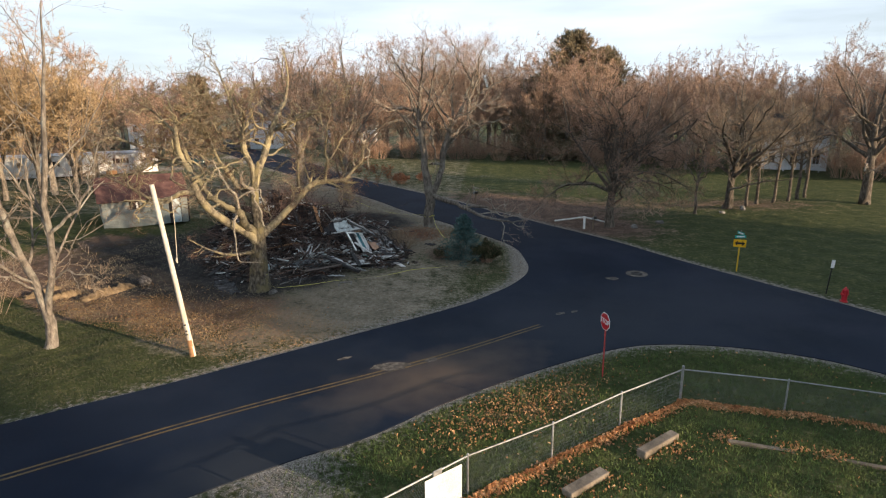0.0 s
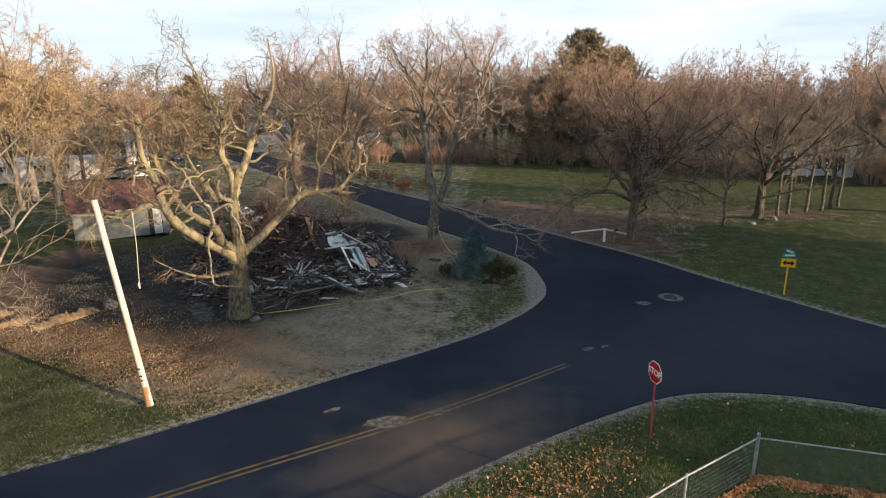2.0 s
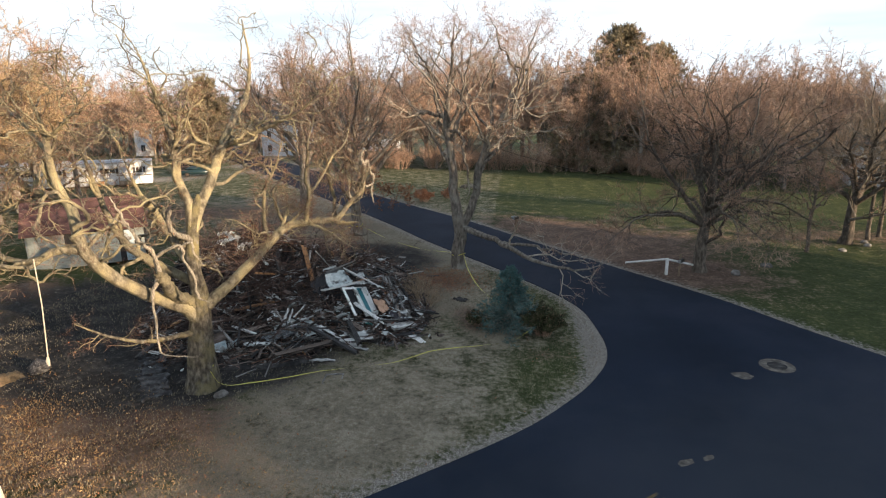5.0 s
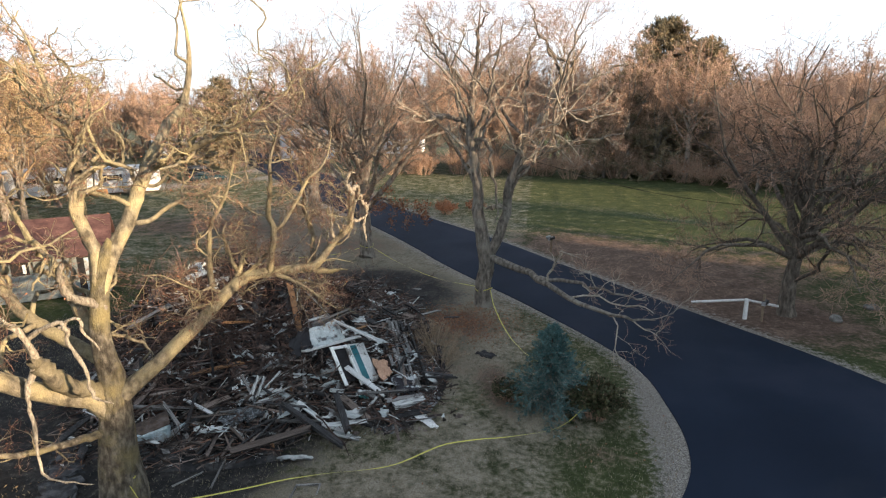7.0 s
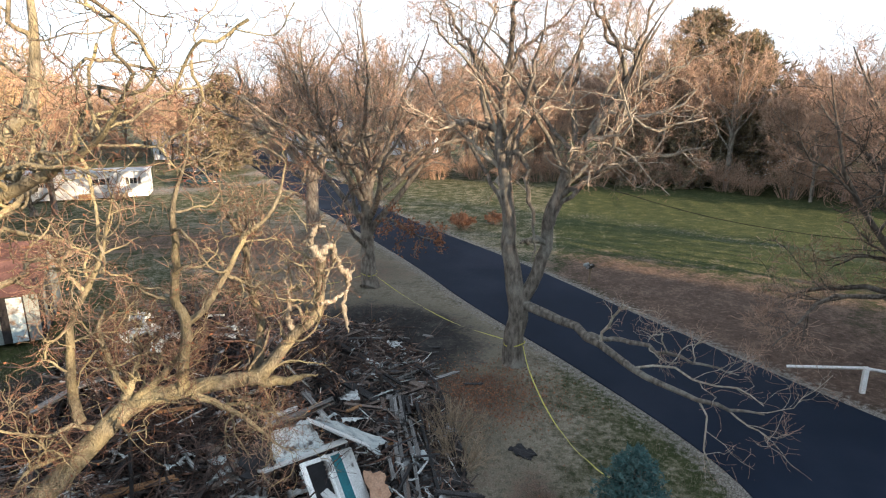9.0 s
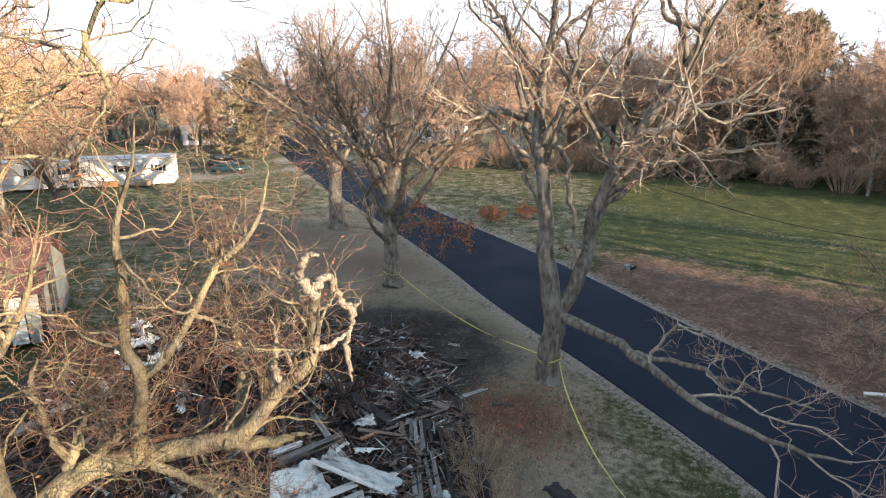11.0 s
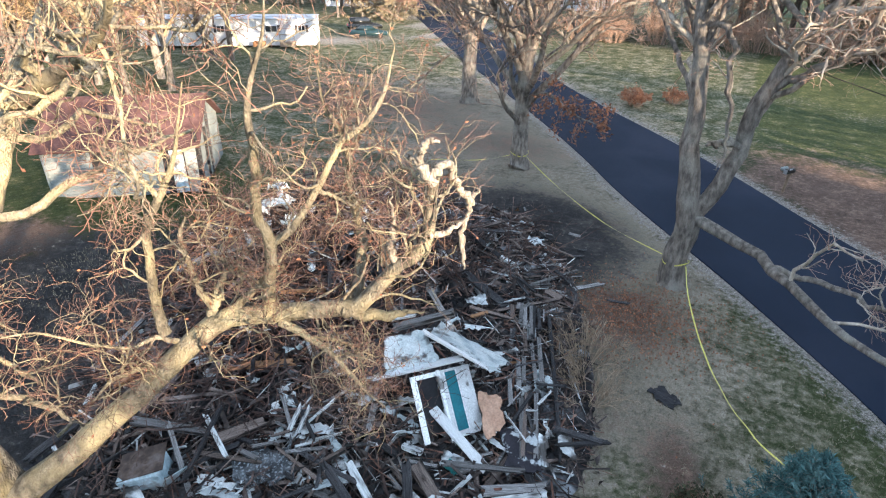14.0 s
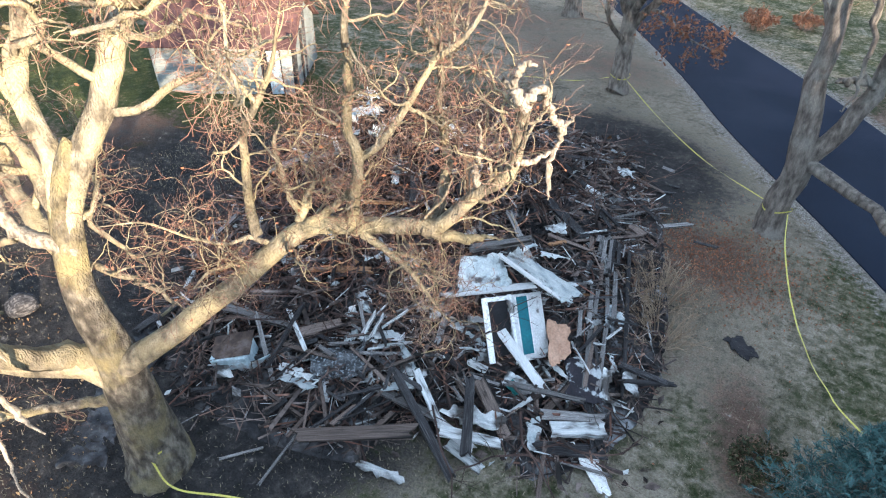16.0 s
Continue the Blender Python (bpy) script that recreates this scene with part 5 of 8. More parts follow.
# ---------------------------------------------------------------- the burnt house
HA, HB, HC = np.array([0.92, 0.38]), np.array([-0.38, 0.92]), np.array([-11.6, 39.6])


def pile_h(x, y):
    """Height of the rubble over the ground."""
    u, v = (x - HC[0]) * HA[0] + (y - HC[1]) * HA[1], (x - HC[0]) * HB[0] + (y - HC[1]) * HB[1]
    e = np.clip(1 - (np.abs(u) / 6.6) ** 3.0 - (np.abs(v) / 8.6) ** 3.0, 0, 1)
    e = e * np.clip(1 - np.maximum(1 - np.abs(u - 2.0) / 2.2, 0) * np.maximum(-v - 6.3, 0) * 1.6, 0, 1)
    lump = 0.75 + 0.25 * np.sin(u * 1.1 + 0.6) * np.sin(v * 0.9 + 1.0) + 0.14 * np.sin(u * 2.7 + v * 1.9)
    crest = 0.75 + 3.0 * np.exp(-((u + 2.2) ** 2 / 19 + (v - 1.6) ** 2 / 15))
    return e ** 0.6 * lump * crest * 0.95


debris = thing("debris_pile", "heap of charred beams, boards and siding from a burnt house", "debris")
rng = np.random.default_rng(70)
uu, vv = np.meshgrid(np.linspace(-6.7, 6.7, 110), np.linspace(-8.7, 8.7, 140), indexing="ij")
px, py = HC[0] + uu * HA[0] + vv * HB[0], HC[1] + uu * HA[1] + vv * HB[1]
hh = pile_h(px, py)
rough = np.random.default_rng(3).normal(size=hh.shape)
pz = land(px, py) + hh * (0.82 + 0.12 * rough) - 0.02 - 0.08 * (hh < 0.02)
i = np.arange(110 * 140).reshape(110, 140)
quads = np.stack([i[:-1, :-1], i[1:, :-1], i[1:, 1:], i[:-1, 1:]], -1).reshape(-1, 4)
child("ash_bed", mesh_from("ash_bed", np.stack([px, py, pz], -1).reshape(-1, 3), quads, M["ash"]), debris, "heap of black ash and char")


def plank_mesh(name, seed, mat):
    """A unit board with splintered ends: length along x."""
    r = np.random.default_rng(seed)
    n = 4
    ys = np.linspace(-0.5, 0.5, n)
    end0, end1 = -0.5 + r.random(n) * 0.10, 0.5 - r.random(n) * 0.10
    warp = r.normal(size=3) * 0.3
    v = []
    for z in (-0.5, 0.5):
        for yy, a, b in zip(ys, end0, end1):
            for x in (a, (a + b) / 2 + r.normal() * 0.05, b):
                v.append((x, yy * (1 + 0.12 * r.normal() * (abs(x) > 0.3)), z + warp[0] * (x * x)))
    f = []
    for j in range(n - 1):
        for k in range(2):
            q = j * 3 + k
            f += [(q, q + 3, q + 4, q + 1), (12 + q, 12 + q + 1, 12 + q + 4, 12 + q + 3)]
    for j in range(n - 1):
        f += [(j * 3, 12 + j * 3, 12 + j * 3 + 3, j * 3 + 3), (j * 3 + 2, j * 3 + 5, 12 + j * 3 + 5, 12 + j * 3 + 2)]
    for k in range(2):
        f += [(k, k + 1, 12 + k + 1, 12 + k), (9 + k, 12 + 9 + k, 12 + 9 + k + 1, 9 + k + 1)]
    return mesh_from(name, v, f, M[mat])


PLANKS = {m: [plank_mesh("plank", 10 * j + s, m) for s in range(3)] for j, m in enumerate(("char", "plank_grey", "plank_brown", "plank_white", "plank_rust"))}


def in_pile(r):
    u, v = (r.random() * 2 - 1) * 6.2, (r.random() * 2 - 1) * 8.0
    return HC[0] + u * HA[0] + v * HB[0], HC[1] + u * HA[1] + v * HB[1], u, v


def lay(r, x, y, length, width, thick, mat, head=None, lift=0.0, tilt=9, name="plank", parent=None):
    head = r.random() * 180 if head is None else head
    c, s = math.cos(radians(head)), math.sin(radians(head))
    za, zb = (float(land(x + k * c * length * 0.4, y + k * s * length * 0.4)) + float(pile_h(x + k * c * length * 0.4, y + k * s * length * 0.4)) for k in (-1, 1))
    slope = -math.degrees(math.atan2(zb - za, length * 0.8))
    z = max((za + zb) / 2, float(land(x, y)) + float(pile_h(x, y)) * 0.9) + thick / 2 + lift
    ob = child(name, PLANKS[mat][int(r.random() * 3)], parent or debris)
    ob.matrix_basis = Matrix.Translation((x, y, z)) @ Euler((radians(r.normal() * 14), radians(slope + r.normal() * tilt), radians(head))).to_matrix().to_4x4() @ Matrix.Diagonal((length, width, thick, 1))
    return ob


r = random.Random(5)
r.normal = lambda: r.gauss(0, 1)
count = 0
while count < 298:
    x, y, u, v = in_pile(r)
    if u > 1.5 and -4.8 < v < -0.5 and r.random() < 0.85:
        continue
    front = v < -3.5
    if pile_h(x, y) < 0.02:
        continue
    pick = r.random()
    if front and u > -1.5:
        mat = "char" if pick < 0.46 else "plank_white" if pick < 0.53 else "plank_grey" if pick < 0.68 else "plank_brown"
    else:
        mat = "char" if pick < 0.50 else "plank_brown" if pick < 0.76 else "plank_grey" if pick < 0.87 else "plank_white" if pick < 0.95 else "plank_rust"
    length = 0.45 + r.random() ** 1.8 * 2.1
    if mat == "plank_white":
        length = min(length, 1.6)
    lay(r, x, y, length, 0.07 + r.random() ** 2 * 0.20, 0.03 + r.random() * 0.07, mat, None, 0.02 + r.random() * 0.14)
    count += 1

# charred pieces strewn on the burnt soil behind the heap
for k in range(24):
    x, y = -8.6 + r.normal() * 1.7, 46.8 + r.normal() * 1.8
    lay(r, x, y, 0.35 + r.random() ** 2 * 1.5, 0.05 + r.random() * 0.08, 0.04, "char" if k % 4 else "plank_grey", None, 0.02, 4)
# splinters, laths and scraps too small to tell apart
n = 11000
u, v = (rng.random(n) * 2 - 1) * 6.5, (rng.random(n) * 2 - 1) * 8.4
sx, sy = HC[0] + u * HA[0] + v * HB[0], HC[1] + u * HA[1] + v * HB[1]
sz = land(sx, sy) + pile_h(sx, sy) * (0.85 + 0.2 * rng.random(n)) + 0.02
d = unit(np.stack([rng.normal(size=n), rng.normal(size=n), rng.normal(size=n) * 0.28], 1))
ln = 0.15 + 1.25 * rng.random(n) ** 2.2
on = pile_h(sx, sy) > 0.01
sx, sy, sz, d, ln = sx[on], sy[on], sz[on], d[on], ln[on]
n = len(sx)
P = np.stack([np.stack([sx, sy, sz], 1) - d * ln[:, None] / 2, np.stack([sx, sy, sz], 1) + d * ln[:, None] / 2], 1)
R = (0.008 + 0.026 * rng.random(n) ** 2)[:, None] * np.array([[1.0, 0.7]])
kinds = rng.random(n)
for lo, hi, mat, label in ((0, 0.44, "rubble_stuff", "burnt splinters and laths"), (0.44, 0.68, "twig_heap", "scorched splintered laths"), (0.68, 0.82, "twig_oak", "brown broken sticks"), (0.82, 0.90, "plank_grey", "pale grey laths"), (0.90, 0.96, "plank_brown", "brown laths"), (0.96, 1.0, "plank_white", "scraps of white siding")):
    k = (kinds >= lo) & (kinds < hi)
    a, b = tubes(P[k], R[k], 4)
    child("splinter_litter", mesh_from("splinter_litter", a, b, M[mat]), debris, label, "stuff")
# further boards, joined
n = 1200
u, v = (rng.random(n) * 2 - 1) * 6.3, (rng.random(n) * 2 - 1) * 8.2
bx, by = HC[0] + u * HA[0] + v * HB[0], HC[1] + u * HA[1] + v * HB[1]
ok = ~((u > 1.4) & (v > -5.2) & (v < 0.2)) & (u < 5.4) & (np.abs(v) < 7.6) & (pile_h(bx, by) > 0.02)
bx, by = bx[ok], by[ok]
n = len(bx)
c0 = np.stack([bx, by, land(bx, by) + pile_h(bx, by) * (0.9 + 0.2 * rng.random(n)) + 0.04], 1)
d = unit(np.stack([rng.normal(size=n), rng.normal(size=n), rng.normal(size=n) * 0.25], 1))
sd = unit(np.cross(d, np.array([0, 0, 1.0]) + rng.normal(size=(n, 3)) * 0.35))
up_n = np.cross(sd, d)
ln, wd, tk = 0.3 + 2.2 * rng.random(n) ** 2.0, 0.02 + 0.08 * rng.random(n) ** 1.5, 0.010 + 0.02 * rng.random(n)
cs = []
for a in (-1, 1):
    for b in (-1, 1):
        for c in (-1, 1):
            cs.append(c0 + d * (a * ln / 2 * (1 - 0.15 * rng.random(n)))[:, None] + sd * (b * wd / 2)[:, None] + up_n * (c * tk)[:, None])
V8 = np.stack(cs, 1)
hexa = np.array([(0, 1, 3, 2), (4, 6, 7, 5), (0, 4, 5, 1), (2, 3, 7, 6), (0, 2, 6, 4), (1, 5, 7, 3)])
kinds = rng.random(n)
for lo, hi, mat in ((0, 0.55, "rubble_stuff"), (0.55, 0.66, "plank_grey"), (0.66, 0.91, "plank_brown"), (0.91, 1.0, "plank_white")):
    k = (kinds >= lo) & (kinds < hi)
    a = V8[k].reshape(-1, 3)
    b = (np.arange(k.sum())[:, None, None] * 8 + hexa[None]).reshape(-1, 4)
    child("lumber", mesh_from("lumber", a, b, M[mat]), debris, "tangle of broken boards", "stuff")
# flat scraps of sheet
n = 900
u, v = (rng.random(n) * 2 - 1) * 6.3, (rng.random(n) * 2 - 1) * 8.2
sx, sy = HC[0] + u * HA[0] + v * HB[0], HC[1] + u * HA[1] + v * HB[1]
at = np.stack([sx, sy, land(sx, sy) + pile_h(sx, sy) + 0.03], 1)
for k, mat in ((slice(0, 620), "rubble_stuff"), (slice(620, 760), "plank_grey"), (slice(760, 830), "plank_white"), (slice(830, 900), "plank_rust")):
    a, b = leaves(rng, at[k], 0.13)
    child("scrap_litter", mesh_from("scrap_litter", a, b, M[mat]), debris, "torn flat scraps", "stuff")
# brush and broken branches heaped over the back and left of the pile
n = 620
u, v = rng.normal(size=n) * 3.0 - 1.2, rng.normal(size=n) * 3.6 - 0.6
sx, sy = HC[0] + u * HA[0] + v * HB[0], HC[1] + u * HA[1] + v * HB[1]
d = unit(np.stack([rng.normal(size=n), rng.normal(size=n), np.abs(rng.normal(size=n)) * 0.35], 1))
ln = 0.8 + 2.2 * rng.random(n)
on = (pile_h(sx, sy) > 0.05) & ~((u > 1.2) & (v > -5.4) & (v < -0.5))
sx, sy, d, ln, n = sx[on], sy[on], d[on], ln[on], int(on.sum())
p0 = np.stack([sx, sy, land(sx, sy) + pile_h(sx, sy) + 0.02], 1)
steps_ = [p0]
for _ in range(5):
    d = unit(d + rng.normal(size=d.shape) * 0.22 + np.array([0, 0, -0.03]))
    steps_.append(steps_[-1] + d * (ln / 5)[:, None])
Pb = np.stack(steps_, 1)
Rb = (0.012 + 0.02 * rng.random(n))[:, None] * np.linspace(1, 0.4, 6)[None]
P2, R2 = spawn(rng, Pb, Rb, 5, 0.45, 45, 0.25, 0.02, 4, 0.15, 0.012, 0.6, lmin=0.3)
P3, R3 = spawn(rng, P2, R2, 3, 0.5, 45, 0.25, 0.02, 3, 0.15, 0.006, 0.6, lmin=0.2)
v_, f_ = joined([tubes(Pb, Rb, 5), tubes(P2, R2, 4), tubes(P3, np.maximum(R3, 0.005), 3)])
tagged(new("brush_heap", mesh_from("brush_heap", v_, f_, M["twig_heap"])), "heap of reddish-brown broken branches on the debris", "brush", kind="stuff")


def slab_between(name, corners, thick, mat, parent, label="", jag=0.0, seed=0, ribs=0):
    """A sheet with thickness through four corners, its edges torn by jag."""
    rr = np.random.default_rng(seed)
    a, b, c, d_ = (np.array(p, float) for p in corners)
    nu, nv = 9, 7
    nrm = unit(np.cross(b - a, d_ - a))
    top = []
    for i in range(nu):
        for j in range(nv):
            s, t = i / (nu - 1), j / (nv - 1)
            p = (a * (1 - s) + b * s) * (1 - t) + (d_ * (1 - s) + c * s) * t
            edge = i in (0, nu - 1) or j in (0, nv - 1)
            p = p + (rr.normal(size=3) * jag if edge else 0) + nrm * (rr.normal() * 0.012 + ribs * 0.012 * math.sin(s * 40))
            top.append(p)
    top = np.array(top)
    vs = np.concatenate([top, top - nrm * thick])
    q = np.arange(nu * nv).reshape(nu, nv)
    f1 = np.stack([q[:-1, :-1], q[1:, :-1], q[1:, 1:], q[:-1, 1:]], -1).reshape(-1, 4)
    rim = list(q[:, 0]) + list(q[-1, 1:]) + list(q[::-1, -1][1:]) + list(q[0, ::-1][1:-1])
    k = nu * nv
    side = [(rim[e], rim[e] + k, rim[(e + 1) % len(rim)] + k, rim[(e + 1) % len(rim)]) for e in range(len(rim))]
    return child(name, mesh_from(name, vs, np.concatenate([f1, f1[:, ::-1] + k, np.array(side)]), M[mat]), parent, label)


# a torn piece of wall with its door, lying on the heap
wall = thing("fallen_wall", "torn white wall with a green-glazed door on charred debris", "wall", at=(0, 0, 0))
uv = Vector((0.42, 0.87, -0.24)).normalized()
vv_ = Vector((0.47, -0.52, -0.71))
vv_ = (vv_ - uv * vv_.dot(uv)).normalized()
nn = uv.cross(vv_)
if nn.z < 0:
    nn = -nn
FRAME = Matrix(((uv.x, vv_.x, nn.x, -7.42), (uv.y, vv_.y, nn.y, 36.33), (uv.z, vv_.z, nn.z, 1.66), (0, 0, 0, 1)))


def wall_piece(name, u0, u1, v0, v1, w0, w1, mat, parent, label="", bevel=0.008):
    bm = box((u1 - u0, v1 - v0, w1 - w0), ((u0 + u1) / 2, (v0 + v1) / 2, (w0 + w1) / 2), bevel=bevel)
    bmesh.ops.transform(bm, matrix=FRAME, verts=bm.verts)
    bmesh.ops.recalc_face_normals(bm, faces=bm.faces)
    return part(name, bm, M[mat], parent, label)


door = wall_piece("door", 0.0, 0.86, 0.0, 1.50, 0.0, 0.045, "white_paint", wall, "white door with a green pane")
wall_piece("pane", 0.11, 0.42, 0.06, 1.36, 0.046, 0.056, "door_green", door, "dark green pane")
wall_piece("sash", 0.08, 0.11, 0.04, 1.38, 0.046, 0.066, "white_paint", door)
wall_piece("sash", 0.42, 0.45, 0.04, 1.38, 0.046, 0.066, "white_paint", door)
wall_piece("stile", -0.09, -0.015, -0.02, 1.52, 0.0, 0.07, "white_paint", wall)
wall_piece("stile", -0.80, -0.66, 0.0, 1.42, 0.0, 0.05, "white_paint", wall)
wall_piece("head_rail", -0.66, -0.09, 0.0, 0.10, 0.0, 0.05, "white_paint", wall)
# flat black sheet fills the opening between the stiles
wall_piece("dark_void", -0.66, -0.09, 0.10, 1.30, -0.05, -0.03, "tarpaper", wall, "black sheet set behind the opening")


def board_between(name, a, b, width, thick, mat, parent, label="", up_=(0, 0, 1)):
    a, b = Vector(a), Vector(b)
    x = (b - a).normalized()
    yv = Vector(up_).cross(x).normalized()
    z = x.cross(yv)
    m = Matrix(((x.x, yv.x, z.x, 0), (x.y, yv.y, z.y, 0), (x.z, yv.z, z.z, 0), (0, 0, 0, 1)))
    ob = child(name, PLANKS[mat][len(name) % 3] if mat in PLANKS else mesh_plain(mat), parent, label)
    ob.matrix_basis = Matrix.Translation((a + b) / 2) @ m @ Matrix.Diagonal(((b - a).length, width, thick, 1))
    return ob


PLAIN = {}


def mesh_plain(mat):
    if mat not in PLAIN:
        PLAIN[mat] = plank_mesh("board", 77, mat)
    return PLAIN[mat]


board_between("header_board", (-8.58, 35.15, 1.86), (-6.99, 36.85, 1.84), 0.20, 0.05, "white_paint", wall)
slab_between("wall_sheet", [(-8.3, 35.45, 1.87), (-7.45, 36.38, 1.88), (-7.92, 36.72, 2.38), (-8.63, 36.1, 2.30)], 0.03, "sheet_white", wall, "torn white wall sheet", 0.03, 1)
slab_between("roof_felt", [(-8.75, 34.95, 1.84), (-8.28, 35.46, 1.885), (-8.60, 36.12, 2.31), (-9.2, 35.5, 2.16)], 0.03, "tarpaper", wall, "black roofing felt", 0.08, 2)
slab_between("ribbed_sheet", [(-7.75, 36.5, 2.45), (-6.4, 37.05, 1.5), (-6.35, 38.1, 1.1), (-7.95, 37.5, 2.05)], 0.02, "sheet_white", wall, "ribbed white siding sheet with torn edge", 0.035, 3, 1)
board_between("trim_board", (-7.9, 36.4, 2.58), (-6.45, 37.0, 1.58), 0.12, 0.04, "white_paint", wall)
board_between("trim_board", (-8.92, 36.7, 2.34), (-8.4, 37.1, 2.42), 0.16, 0.04, "plank_white", wall)
board_between("beam", (-8.75, 36.6, 2.2), (-7.5, 37.3, 2.62), 0.18, 0.12, "plank_grey", wall)
slab_between("tan_sheet", [(-6.02, 35.9, 0.66), (-5.82, 36.32, 0.64), (-6.17, 37.08, 0.84), (-6.68, 36.88, 0.99)], 0.02, "tan_board", wall, "bare tan hardboard", 0.025, 4)
board_between("fallen_board", (-7.5, 35.75, 1.32), (-5.72, 35.38, 0.32), 0.24, 0.04, "white_paint", wall)
# boards at the front of the heap
rr = random.Random(8)
rr.normal = lambda: rr.gauss(0, 1)
front = thing("scattered_boards", "scorched boards spilt on the grass before the heap", "boards")
board_between("wide_board", (-9.25, 31.25, 0.52), (-7.3, 32.95, 0.50), 0.32, 0.05, "plank_brown", front)
board_between("beam", (-7.18, 34.5, 0.85), (-6.28, 33.05, 0.32), 0.20, 0.14, "char", front)
board_between("beam", (-8.72, 33.7, 0.80), (-6.2, 32.6, 0.12), 0.17, 0.12, "char", front)
board_between("white_board", (-6.86, 33.2, 0.22), (-5.9, 33.2, 0.06), 0.22, 0.03, "plank_white", front)
board_between("white_board", (-7.1, 33.2, 0.42), (-5.8, 33.8, 0.36), 0.24, 0.03, "plank_white", front)
board_between("white_board", (-8.3, 34.0, 0.72), (-7.05, 33.3, 0.40), 0.16, 0.03, "plank_white", front)
board_between("white_board", (-5.3, 34.55, 0.42), (-4.35, 35.25, 0.36), 0.26, 0.03, "plank_white", front)
board_between("dark_board", (-5.45, 34.1, 0.28), (-4.15, 34.95, 0.22), 0.30, 0.05, "char", front)
board_between("grey_board", (-5.6, 34.7, 0.55), (-4.5, 35.5, 0.42), 0.22, 0.05, "plank_grey", front)
board_between("grey_board", (-6.6, 34.9, 0.62), (-5.0, 35.6, 0.50), 0.12, 0.05, "plank_grey", front)
slab_between("folded_siding", [(-5.62, 34.0, 0.10), (-4.88, 34.58, 0.27), (-4.84, 34.70, 0.25), (-5.50, 34.12, 0.08)], 0.015, "post_white", front, "bent strip of white siding", 0.012, 5)
slab_between("folded_siding", [(-4.90, 34.66, 0.27), (-3.83, 34.08, 0.04), (-3.70, 34.24, 0.04), (-4.46, 34.86, 0.22)], 0.015, "post_white", front, "bent strip of white siding", 0.012, 6)
board_between("white_board", (-5.30, 34.52, 0.52), (-4.32, 35.30, 0.46), 0.30, 0.05, "plank_white", front)
board_between("white_board", (-7.30, 33.42, 0.36), (-6.32, 33.44, 0.10), 0.22, 0.03, "post_white", front)
slab_between("torn_siding", [(-7.25, 33.55, 0.46), (-6.05, 33.95, 0.40), (-6.10, 34.28, 0.46), (-7.15, 33.85, 0.54)], 0.02, "plank_white", front, "torn white siding", 0.05, 41)
board_between("lath", (-3.86, 34.2, 0.05), (-3.5, 33.8, 0.05), 0.05, 0.02, "plank_white", front)
board_between("lath", (-10.2, 30.25, 0.10), (-9.7, 30.95, 0.12), 0.05, 0.03, "plank_grey", front)
board_between("lath", (-9.15, 30.35, 0.08), (-9.35, 31.5, 0.22), 0.05, 0.03, "plank_grey", front)
slab_between("scorched_siding", [(-7.95, 31.75, 0.16), (-7.1, 32.0, 0.08), (-7.05, 32.15, 0.09), (-7.9, 31.95, 0.18)], 0.02, "plank_white", front, "scorched white siding", 0.04, 7)
board_between("stump_plank", (-9.95, 34.0, 0.55), (-9.7, 34.4, 1.35), 0.14, 0.03, "plank_white", front)
board_between("stump_plank", (-9.75, 34.0, 0.5), (-9.55, 34.5, 1.3), 0.10, 0.03, "plank_white", front)
board_between("fallen_plank", (-6.95, 42.75, 0.22), (-5.45, 44.55, 0.10), 0.20, 0.06, "plank_grey", front)
for a, b, w, mt in (((-9.9, 34.1, 0.5), (-9.2, 34.9, 1.25), 0.07, "plank_white"), ((-9.8, 34.1, 0.55), (-10.4, 34.5, 1.2), 0.08, "plank_grey"), ((-9.7, 34.0, 0.5), (-8.6, 34.3, 1.05), 0.06, "plank_white"), ((-9.9, 34.0, 0.5), (-10.1, 33.2, 0.95), 0.10, "plank_grey"), ((-9.6, 34.2, 0.5), (-8.9, 33.5, 0.9), 0.05, "char")):
    board_between("split_lath", a, b, w, 0.025, mt, front)
slab_between("felt", [(-5.30, 35.45, 0.44), (-4.72, 35.80, 0.42), (-5.25, 36.82, 0.54), (-5.95, 36.40, 0.58)], 0.03, "felt_patched", front, "black roofing felt with flaking white paint", 0.035, 8)
slab_between("teal_sheet", [(-6.55, 34.95, 0.52), (-6.25, 34.85, 0.46), (-6.2, 35.1, 0.48), (-6.5, 35.2, 0.55)], 0.02, "teal", front, "teal painted scrap", 0.03, 9)
# what is left of the porch: long weathered boards
porch = thing("porch_floor", "weathered grey porch boards, loose along the heap", "porch")
for j in range(7):
    o, u0 = -0.48 + j * 0.125, 0.0
    while u0 < 0.97:
        u1 = min(u0 + 0.16 + 0.30 * rr.random(), 1.0)
        ends_ = [Vector((-4.92 + o * 0.92 - 2.03 * u + 0.05 * rr.normal(), 36.0 + o * 0.38 + 5.2 * u, 0.46 + 0.34 * u + 0.05 * rr.normal())) for u in (u0, u1)]
        if rr.random() < 0.86:
            board_between("porch_board", ends_[0], ends_[1], 0.085 + 0.04 * rr.random(), 0.035, ("plank_grey", "plank_brown", "char", "plank_grey")[rr.randrange(4)], porch)
        u0 = u1 + 0.02 + 0.05 * rr.random()
